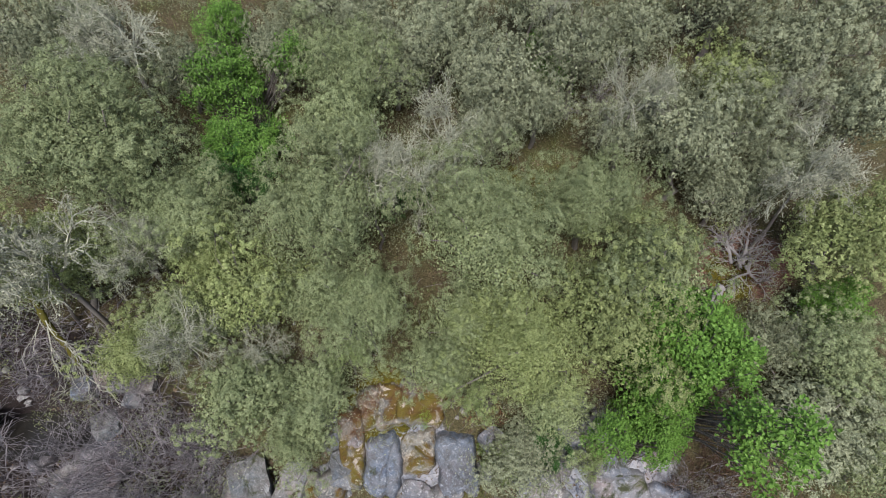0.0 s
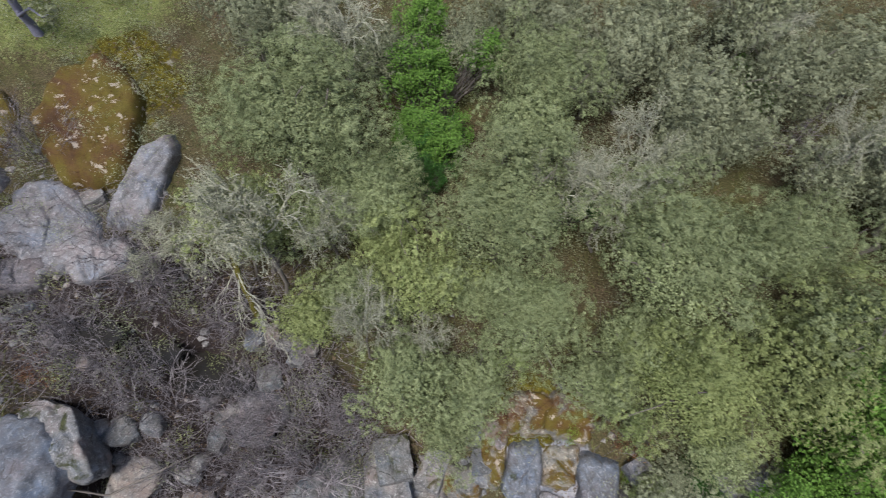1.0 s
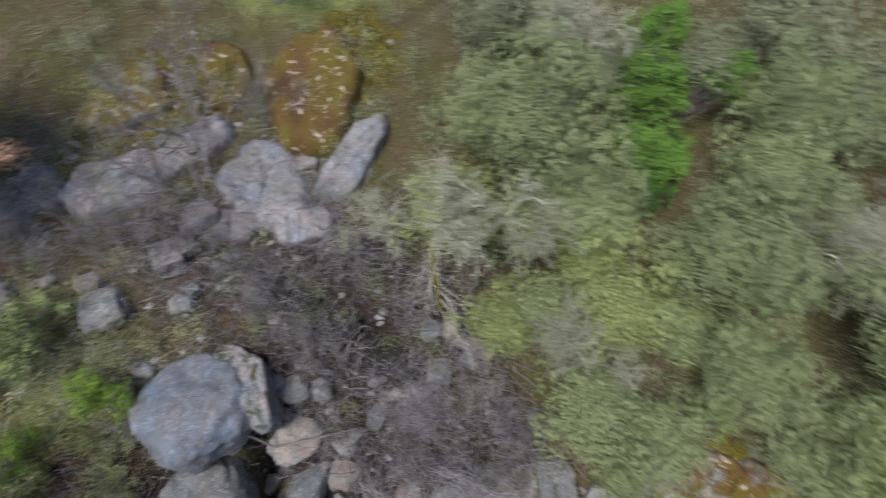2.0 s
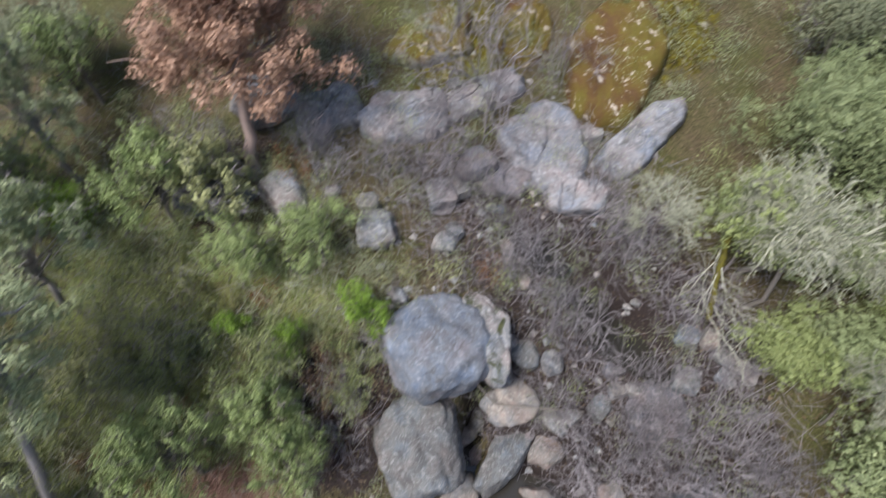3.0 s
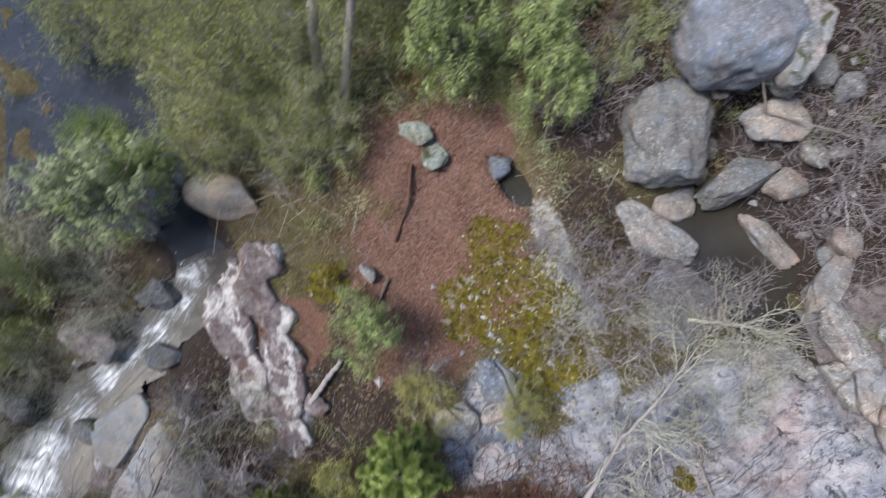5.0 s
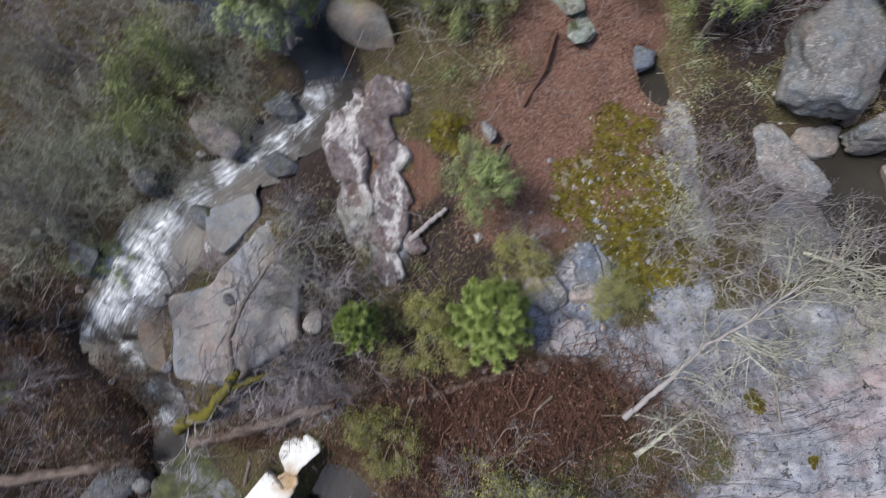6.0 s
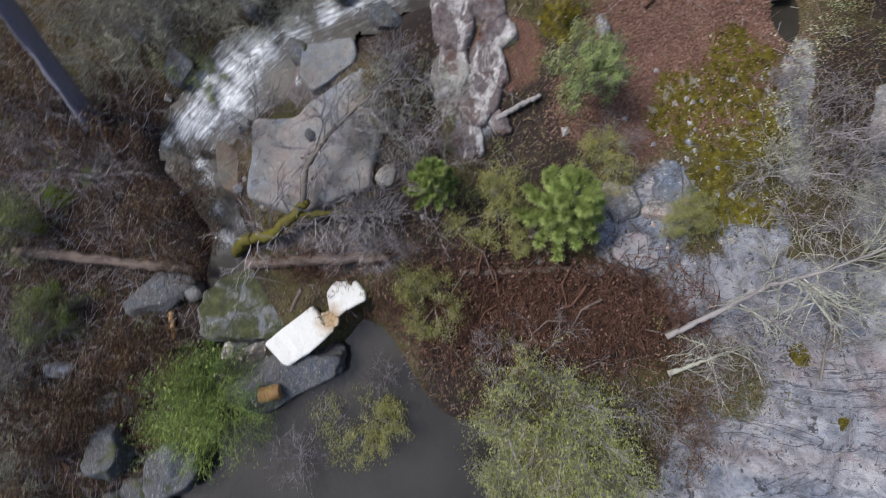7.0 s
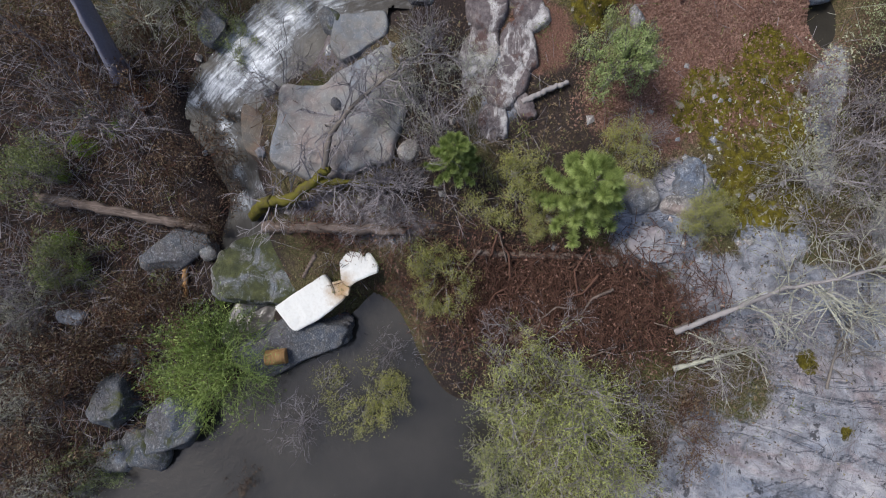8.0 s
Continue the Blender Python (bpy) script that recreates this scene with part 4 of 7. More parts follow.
def bedrock(x, y, long, wide, thick, turn, tone, moss, square=3.2, label="", lift=0.0, material=None):
    """A slab of the living rock, bedded with the slope: rounded brim, uneven top, split by joints."""
    count[0] += 1
    r = random.Random(count[0] * 17)
    rings, sides = 22, 64
    o = Vector((r.uniform(-50, 50), r.uniform(-50, 50), 0))
    joint = [(r.uniform(0, math.pi), r.uniform(-0.45, 0.45)) for _ in range(0 if material else 2 if long > 1.4 else 1)]
    v = []
    for k in range(rings + 1):
        f = 1.16 * k / rings
        for a in range(sides):
            q = 2 * math.pi * a / sides
            c, w = math.cos(q), math.sin(q)
            e = (abs(c) ** square + abs(w) ** square) ** (-1 / square)
            e *= 1 + 0.20 * noise.noise(Vector((c * 1.3, w * 1.3, 0)) + o) + 0.12 * noise.noise(Vector((c * 3.2, w * 3.2, 4)) + o) + 0.05 * noise.noise(Vector((c * 9, w * 9, 8)) + o)
            px, py = 0.5 * long * f * e * c, 0.5 * wide * f * e * w
            p = Vector((px, py, 0))
            h = thick * (1 - min(f, 1.16) ** 14 * 0.6) + (0.04 if material else 0.13) * noise.noise(p * 0.8 + o) + 0.06 * noise.noise(p * 2.3 + o) + 0.025 * noise.noise(p * 7 + o)
            h += (0.0 if material else 0.025) * round(3 * noise.noise(Vector((px * 0.7, py * 1.9, 2.0)) + o))
            for ang, off in joint:
                d = abs(px * math.cos(ang) + py * math.sin(ang) - off * long * 0.5 + 0.12 * noise.noise(p * 1.7 + o))
                h -= 0.10 * max(0.0, 1 - d / 0.05)
            v.append((px, py, h - 0.5 * thick * (k == rings)))
    i = np.arange(rings)[:, None] * sides + np.arange(sides)[None, :]
    j = np.arange(rings)[:, None] * sides + (np.arange(sides)[None, :] + 1) % sides
    f = np.stack([i.ravel(), (i + sides).ravel(), (j + sides).ravel(), j.ravel()], 1)
    ob = new("bedrock_slab", mesh_of("bedrock_slab", v, f, material or (WORN_ROCK if tone in ("white", "lilac") else ROCK), True))
    d = 0.7
    up = Vector(((height_at(x - d, y) - height_at(x + d, y)) / (2 * d), (height_at(x, y - d) - height_at(x, y + d)) / (2 * d), 1)).normalized()
    ob.matrix_basis = Matrix.Translation((x, y, height_at(x, y) - 0.62 * thick + lift)) @ Vector((0, 0, 1)).rotation_difference(up).to_matrix().to_4x4() @ pose(0, 0, 0, 0, 0, turn)
    c, k = TONES[tone], r.uniform(0.94, 1.08)
    ob.color = (c[0] * k, c[1] * k, c[2] * k, moss)
    return tagged(ob, label or WORDS[tone].replace("boulder", "slab of bedrock"), "rock", group="bedrock of the slopes")


# the mossy dome above the creek and the cracked pale slabs under it
bedrock(-14.55, 9.35, 4.1, 2.7, 1.0, -65, "ochre", 1.0, 2.3, "broad rock dome under rust-brown and golden moss")
bedrock(-14.45, 6.45, 2.6, 2.2, 0.7, -38, "white", 0.05, 3.0, "whitish cracked slab of bedrock below the mossy dome")
bedrock(-12.65, 8.15, 3.0, 1.15, 0.8, 84, "white", 0.05, 2.8, "whitish cracked slab of bedrock below the mossy dome")
bedrock(-13.05, 6.05, 1.7, 1.05, 0.7, 38, "white", 0.2, 3.0, "whitish slab of bedrock patched with moss")
bedrock(-14.75, 5.15, 1.6, 1.0, 0.6, 20, "lilac", 0.1)
bedrock(-16.9, 8.3, 2.2, 1.6, 0.7, -50, "ochre", 0.75, 2.5)
bedrock(-18.9, 6.5, 2.6, 1.7, 0.7, 60, "ochre", 0.55, 2.5)
bedrock(-16.6, 6.3, 2.3, 1.1, 0.6, 65, "white", 0.15)
bedrock(-17.9, 4.5, 2.6, 1.6, 0.7, 45, "white", 0.2)
bedrock(-19.7, 3.2, 2.1, 1.6, 0.8, 70, "pale", 0.15)
# the pied rock bank along the brook
for x, y, long, wide, turn in ((-14.0, -12.7, 2.3, 1.3, 22), (-12.6, -12.7, 2.0, 1.1, 4), (-11.0, -12.7, 2.0, 0.9, 0)):
    bedrock(x, y, long, wide, 0.30, turn, "lilac", 0.0, 2.6, "smooth plum-grey rock bank along the brook", 0.05, PIED_ROCK)
for x, y, long, wide, turn in ((-13.6, -11.5, 1.2, 1.0, 70), (-12.9, -11.9, 1.3, 0.9, 10), (-12.1, -11.6, 0.9, 0.8, -60), (-11.3, -11.8, 1.4, 0.9, 15), (-10.4, -12.0, 1.3, 0.9, -10), (-9.9, -11.5, 0.7, 0.45, 40), (-9.5, -12.2, 1.1, 0.7, 5)):
    bedrock(x, y, long, wide, 0.20, turn, "lilac", 0.0, 2.4, "white-crusted rock breaking through the litter", 0.06, PIED_ROCK)
bedrock(-8.15, -8.75, 1.1, 0.75, 0.3, 60, "pale", 0.0, 2.6, "", 0.05)
bedrock(-8.55, -7.45, 1.2, 0.9, 0.3, 10, "blue", 0.1, 2.6, "", 0.04)
for x, y, long, wide, turn, tone in ((-4.9, 0.15, 1.3, 0.7, -8, "pale"), (-4.2, 1.25, 1.5, 0.9, 35, "white"), (-3.3, 1.6, 1.3, 0.8, 60, "pale"), (-4.9, 2.0, 1.1, 0.6, 20, "white"), (-3.9, 2.4, 1.2, 0.9, 10, "pale"), (-3.0, 0.6, 1.2, 0.8, -30, "buff"),
                                (-6.7, 2.6, 1.0, 0.5, 15, "pale"), (-2.2, 1.5, 1.4, 0.9, 20, "pale"), (-5.6, -0.3, 0.9, 0.5, 10, "pale"), (-2.6, 2.6, 1.2, 0.8, -15, "white")):
    bedrock(x, y, long, wide, 0.45, turn, tone, 0.2, 3.0, "", 0.12)
# the mossy crag at the foot of the oaks
for x, y, long, wide, thick, turn, tone, moss in (
        (-1.50, 5.15, 1.25, 1.15, 0.5, 6, "ochre", 0.50), (-0.50, 5.25, 1.25, 1.3, 0.45, -8, "ochre", 0.58), (-1.45, 4.00, 0.90, 1.55, 0.6, 3, "blue", 0.30), (-0.62, 4.25, 0.85, 1.1, 0.45, 0, "ochre", 0.50),
        (0.32, 4.15, 1.05, 1.60, 0.8, 7, "blue", 0.15), (-0.40, 3.20, 1.15, 0.95, 0.6, 24, "pale", 0.15), (-1.30, 2.95, 0.95, 0.75, 0.5, -6, "blue", 0.30), (-2.20, 4.35, 0.65, 1.9, 0.45, 5, "ochre", 0.54),
        (-2.85, 3.60, 1.0, 0.9, 0.5, 12, "ochre", 0.48), (3.15, 4.80, 0.95, 1.5, 0.7, 10, "white", 0.34), (4.30, 3.45, 1.5, 1.3, 0.6, 8, "white", 0.38), (5.45, 3.30, 1.2, 1.0, 0.5, -10, "white", 0.2),
        (2.35, 3.55, 1.1, 0.9, 0.5, 14, "pale", 0.35), (-3.70, 3.30, 1.1, 0.9, 0.5, 20, "pale", 0.25), (-4.75, 3.25, 1.2, 1.0, 0.5, -12, "pale", 0.25)):
    bedrock(x, y, long, wide, thick, turn, tone, moss, 5.0)


def scatter_stones(seed, k, cx, cy, rx, ry, tones):
    """Smaller stones strewn round a place, clear of the large ones."""
    r = random.Random(seed)
    for _ in range(k):
        x, y = r.gauss(cx, rx), r.gauss(cy, ry)
        if height_at(x, y) < -0.5 or (-11.3 < x < -7.3 and -17.4 < y < -14.1):
            continue
        s = r.uniform(0.22, 0.62)
        boulder(x, y, s, s * r.uniform(0.6, 0.95), s * r.uniform(0.5, 0.8), r.uniform(0, 180), r.choice(tones), r.choice((0.0, 0.1, 0.25)))


for x, y, long, wide, turn, tone in ((-13.9, -14.1, 0.9, 0.6, 40, "dark"), (-12.4, -14.4, 0.8, 0.6, 70, "dark"), (-13.5, -15.7, 1.3, 0.8, 30, "lilac"), (-11.55, -16.4, 0.7, 0.5, 20, "dark"),
                                (-12.7, -17.7, 0.7, 0.5, 50, "dark"), (-11.2, -19.4, 0.8, 0.6, 15, "dark")):
    boulder(x, y, long, wide, 0.55, turn, tone, 0.3)
scatter_stones(3, 20, -9.3, 2.2, 2.4, 1.3, ("pale", "grey", "buff", "lilac"))
scatter_stones(5, 16, -14.8, 3.8, 1.8, 1.5, ("grey", "pale", "blue"))
scatter_stones(8, 22, -5.2, 1.6, 1.5, 0.9, ("pale", "buff", "grey"))
scatter_stones(11, 22, 1.2, 3.6, 3.0, 0.6, ("grey", "white", "pale"))
scatter_stones(13, 16, -8.8, -17.5, 1.4, 1.6, ("grey", "blue", "flat"))
scatter_stones(17, 14, -3.5, -19.8, 1.6, 1.0, ("blue", "grey"))

# ---- plants ----
def puff_points(centres, radii, per_area, shell=0.55, squash=0.85, up=0.45, tuft=0.0):
    """Places and normals of leaves on the upper shells of many clumps, in tufts."""
    at, nm = [], []
    for c, r in zip(centres, radii):
        k = int(per_area * r * r)
        m = max(5, k // 30) if tuft else k
        w = unit(rng.normal(size=(m, 3)) + np.array([0, 0, up]))
        # uneven outline with gaps
        lump = 1 + 0.20 * np.sin(w[:, 0] * 7 + c[0] * 7) * np.cos(w[:, 1] * 6 + c[1] * 5)
        d = r * lump * (1.04 - (1.04 - shell) * rng.uniform(0, 1, m) ** 2)
        p = c + w * d[:, None] * np.array([1, 1, squash])
        if tuft:
            # each tuft is a small dome of its own
            i = rng.integers(0, m, k)
            b = unit(rng.normal(size=(k, 3)) + 0.7 * w[i] + np.array([0, 0, 0.35]))
            p = p[i] + b * (tuft * rng.uniform(0.7, 1.5, m)[i] * rng.uniform(0.55, 1.05, k))[:, None]
            w = unit(b + 0.9 * w[i])
        at.append(p)
        nm.append(unit(w * 1.25 + rng.normal(size=(k, 3)) * 0.45 + np.array([0, 0, 0.15])))
    return np.concatenate(at), np.concatenate(nm)


def leafy_tree(name, label, category, leaf, bark, R, centre, clumps, clump_r, per_area, size, dome=0.55, aspect=0.48, tuft=0.05):
    """A tree of crown radius R: trunk, limbs to clumps of leaves, crown."""
    root = new(name)
    root.empty_display_size = 0.2
    tagged(root, label, category, group=category + "s of the valley")
    top = np.array([rng.uniform(-0.12, 0.12) * R, rng.uniform(-0.12, 0.12) * R, centre * 0.85])
    part("trunk", tube_mesh("trunk", bent((0, 0, -0.3), top, 6, 0.25), np.linspace(0.065, 0.04, 6) * R, bark, 8, 0.06), root)
    # the clumps crowd the rim and the top, in lobes
    lobes = unit(rng.normal(size=(7, 3)) + np.array([0, 0, 0.35]))
    w = unit(lobes[rng.integers(0, 7, clumps)] * 1.1 + rng.normal(size=(clumps, 3)) * 0.5 + np.array([0, 0, 0.5]))
    far = (0.95 - 0.6 * rng.uniform(0, 1, clumps) ** 2)[:, None] * R
    far[: clumps // 9] *= 0.45
    w[: clumps // 9, 2] = np.abs(w[: clumps // 9, 2]) + 0.9
    c = np.array([0, 0, centre]) + w * far * np.array([1, 1, dome])
    r = clump_r * rng.uniform(0.5, 1.25, clumps)
    for k in range(7):
        part("limb", tube_mesh("limb", bent(top * rng.uniform(0.6, 1.0), c[k * clumps // 7], 5, 0.3), np.linspace(0.019, 0.007, 5) * R, bark, 6, 0.05), root)
    a = np.repeat(top[None], clumps, 0) + rng.normal(size=(clumps, 3)) * 0.1
    s, e, lv, st = twig_tree(c - w * r[:, None] * 0.2, w, float(clump_r) * 0.95, 1, 2, 0.7)
    part("branchwork", stick_mesh("branchwork", np.concatenate([a, s]), np.concatenate([c, e]), 0.011, 0.005, bark), root)
    at, nm = puff_points(c, r * 0.55, per_area * 0.45, 0.4)
    part("inner_foliage", fleck_mesh("inner_foliage", at, nm, size * 1.9, size * 1.4, LEAF[leaf]), root)
    at, nm = puff_points(c, r, per_area, 0.78 if clump_r > 0.4 else 0.55, tuft=tuft)
    part("crown", fleck_mesh("crown", at, nm, size, size * aspect, LEAF[leaf]), root)
    return root


def oak_tree(label, leaf, R, centre, billows, per_area, size):
    """An evergreen oak of crown radius R: trunk, a limb to each billow of leaves, and a dense heart."""
    root = new("oak_tree")
    root.empty_display_size = 0.2
    tagged(root, label, "tree", group="trees of the valley")
    top = np.array([rng.uniform(-0.12, 0.12) * R, rng.uniform(-0.12, 0.12) * R, centre * 0.7])
    part("trunk", tube_mesh("trunk", bent((0, 0, -0.3), top, 6, 0.25), np.linspace(0.065, 0.04, 6) * R, BARK, 8, 0.06), root)
    # three to five lobes of unlike size, each a dome of billows
    lobes = int(rng.integers(3, 6))
    turn, share = rng.uniform(0, 6.28), rng.uniform(0.6, 1.3, lobes)
    spread = rng.uniform(0.28, 0.52, lobes) * R
    q = turn + 6.28 * np.arange(lobes) / lobes + rng.uniform(-0.4, 0.4, lobes)
    mid = np.stack([np.cos(q) * spread, np.sin(q) * spread, rng.uniform(-0.28, 0.22, lobes) * R], 1)
    c, w = [], []
    for o, size_of in zip(mid, share / share.mean()):
        n = max(5, int(billows * size_of / lobes))
        k = np.arange(n) + 0.5
        up = 1.0 - 1.1 * k / n
        q = k * 2.39996 + rng.uniform(0, 6.28)
        d = unit(np.stack([np.sqrt(1 - up * up) * np.cos(q), np.sqrt(1 - up * up) * np.sin(q), up], 1) + rng.normal(size=(n, 3)) * 0.25)
        far = R * 0.52 * math.sqrt(size_of) * rng.uniform(0.7, 1.2, n)
        c.append(np.array([0, 0, centre - 0.2 * R]) + o + d * far[:, None] * np.array([1, 1, 0.85]))
        w.append(d)
    c, w = np.concatenate(c), np.concatenate(w)
    billows = len(c)
    r = R * math.sqrt(2.0 / billows) * rng.uniform(0.6, 1.25, billows)
    for i in range(0, billows, 4):
        part("limb", tube_mesh("limb", bent(top * 0.9, c[i], 5, 0.3), np.linspace(0.017, 0.006, 5) * R, BARK, 6, 0.05), root)
    at, nm = [], []
    for p, d, rad in zip(c, w, r):
        m = int(per_area * rad * rad)
        tufts = max(8, m // 30)
        b = unit(rng.normal(size=(tufts, 3)) + d * 0.55 + np.array([0, 0, 0.25]))
        reach = rad * (1 + 0.16 * np.sin(b[:, 0] * 8 + p[0] * 9) * np.cos(b[:, 1] * 7 + p[1] * 5)) * rng.uniform(0.82, 1.04, tufts)
        o = p + b * reach[:, None] + d * (0.22 * reach * np.maximum(b @ d, 0))[:, None]
        i = rng.integers(0, tufts, m)
        e = unit(rng.normal(size=(m, 3)) + b[i] * 0.8 + np.array([0, 0, 0.3]))
        at.append(o[i] + e * (0.165 * rad * rng.uniform(0.6, 1.4, tufts)[i] * rng.uniform(0.5, 1.05, m))[:, None])
        nm.append(unit(e * 0.8 + b[i] * 0.9 + rng.normal(size=(m, 3)) * 0.35))
    crown = part("crown", fleck_mesh("crown", np.concatenate(at), np.concatenate(nm), size, size * 0.62, LEAF[leaf]), root)
    m = int(per_area * R * R * 0.6)
    b = unit(rng.normal(size=(m, 3)) + np.array([0, 0, 0.5]))
    heart = np.array([0, 0, centre - 0.25 * R]) + b * R * rng.uniform(0.35, 0.62, (m, 1)) * np.array([1, 1, 0.75]) + mid[rng.integers(0, lobes, m)] * 0.6
    part("inner_foliage", fleck_mesh("inner_foliage", heart, unit(b + rng.normal(size=(m, 3)) * 0.5), size * 1.7, size * 1.2, LEAF[leaf]), crown)
    return root


def bare_shrub(name, label, twig, stems, length, levels, thick, droop=0.02, leaf="", leaves=0, leaf_size=0.05, upright=0.7, fork=2, scatter=0.06, lift=0.0, narrow=0.5):
    root = new(name)
    tagged(root, label, "shrub", group="shrubs of the valley")
    q = rng.uniform(0, 2 * math.pi, stems)
    lean = rng.uniform(0.25, 1.1, stems)
    ways = np.stack([np.cos(q) * lean, np.sin(q) * lean, np.full(stems, upright)], 1)
    starts = np.stack([np.cos(q) * 0.1, np.sin(q) * 0.1, np.full(stems, lift - 0.06)], 1)
    a, b, lv, st = twig_tree(starts, ways, length, levels, fork, 0.55, droop)
    ra = thick * 0.64 ** lv
    rb = thick * 0.64 ** (lv + 0.4)
    k = lv < 1
    one_by_one("stem", a[k], b[k], ra[k], rb[k], st[k], twig, root)
    part("branchwork", stick_mesh("branchwork", a[~k], b[~k], ra[~k], rb[~k], twig), root)
    if leaves:
        ends = b[lv >= levels - 1]
        at = ends[rng.integers(0, len(ends), leaves)] + rng.normal(size=(leaves, 3)) * scatter
        nm = unit(rng.normal(size=(leaves, 3)) + np.array([0, 0, 0.7]))
        part("foliage", fleck_mesh("foliage", at, nm, leaf_size, leaf_size * narrow, LEAF[leaf]), root)
    return root


def lichen_tree():
    root = bare_shrub("lichen_tree", "leafless tree hung with pale grey lichen", LICHEN_LIMB, 9, 0.56, 3, 0.022, 0.03, "lichen", 8000, 0.034, 0.30, 2, 0.04, 1.5)
    part("trunk", tube_mesh("trunk", bent((0, 0, -0.3), (0, 0, 1.5), 6, 0.3), np.linspace(0.05, 0.03, 6), BARK, 8, 0.06), root)
    return root


def whorl_bush(name, label, leaf, high, heads, head_r, leaves, size):
    """A broad-leaved bush: flat rosettes of leaves in tiers on thin stems."""
    root = new(name)
    tagged(root, label, "bush", group="leafy bushes of the valley")
    w = unit(rng.normal(size=(heads, 3)) * np.array([1, 1, 0.6]) + np.array([0, 0, 0.55]))
    # several uneven domes grown together
    domes = rng.normal(size=(9, 3)) * np.array([0.34, 0.34, 0.14])
    span = rng.uniform(0.40, 0.68, 9)
    i = rng.integers(0, 9, heads)
    c = np.array([0, 0, high * 0.5]) + domes[i] + w * (span[i] * rng.uniform(0.7, 1.08, heads))[:, None] * np.array([1, 1, min(0.9, high * 0.6)])
    foot = rng.normal(size=(heads, 3)) * np.array([0.15, 0.15, 0])
    part("stalkwork", stick_mesh("stalkwork", foot + np.array([0, 0, -0.1]), c, 0.014, 0.006, BARK), root)
    k = leaves
    q = rng.uniform(0, 2 * math.pi, (heads, k))
    d = head_r * np.sqrt(rng.uniform(0.02, 1, (heads, k)))
    at = c[:, None] + np.stack([np.cos(q) * d, np.sin(q) * d, rng.normal(size=(heads, k)) * head_r * 0.3 - d * 0.35], 2)
    at = at.reshape(-1, 3)
    nm = unit(rng.normal(size=at.shape) * 0.35 + np.array([0, 0, 1.0]))
    part("foliage", leaf_mesh("foliage", at, nm, size, size * 0.8, LEAF[leaf], 0.15), root)
    return root


def pine_tree(name, label):
    root = new(name)
    tagged(root, label, "tree", group="young pines")
    part("trunk", tube_mesh("trunk", bent((0, 0, -0.2), (0, 0, 1.9), 6, 0.1), np.linspace(0.05, 0.012, 6), BARK, 8, 0.05), root)
    for k in range(34):
        foot, tip_at = [], []
        h = 0.30 + 1.5 * (k / 34) ** 0.9
        q = k * 2.4
        r = 1.0 * (1 - 0.72 * k / 34)
        tip = np.array([math.cos(q) * r, math.sin(q) * r, h + 0.16])
        limb = part("limb", stick_mesh("limb", [(0, 0, h)], [tip], 0.014, 0.006, BARK), root)
        for f in (0.55, 0.8, 1.0):
            m = 190
            c = np.array([0, 0, h]) * (1 - f) + tip * f
            w = unit(rng.normal(size=(m, 3)) + np.array([0, 0, 0.55]) + 0.5 * np.array([math.cos(q), math.sin(q), 0]))
            foot.append(np.repeat(c[None], m, 0) + w * 0.03)
            tip_at.append(c + w * rng.uniform(0.12, 0.21, (m, 1)))
        part("needles", stick_mesh("needles", np.concatenate(foot), np.concatenate(tip_at), 0.0055, 0.003, LEAF["pine"]), limb)
    return root


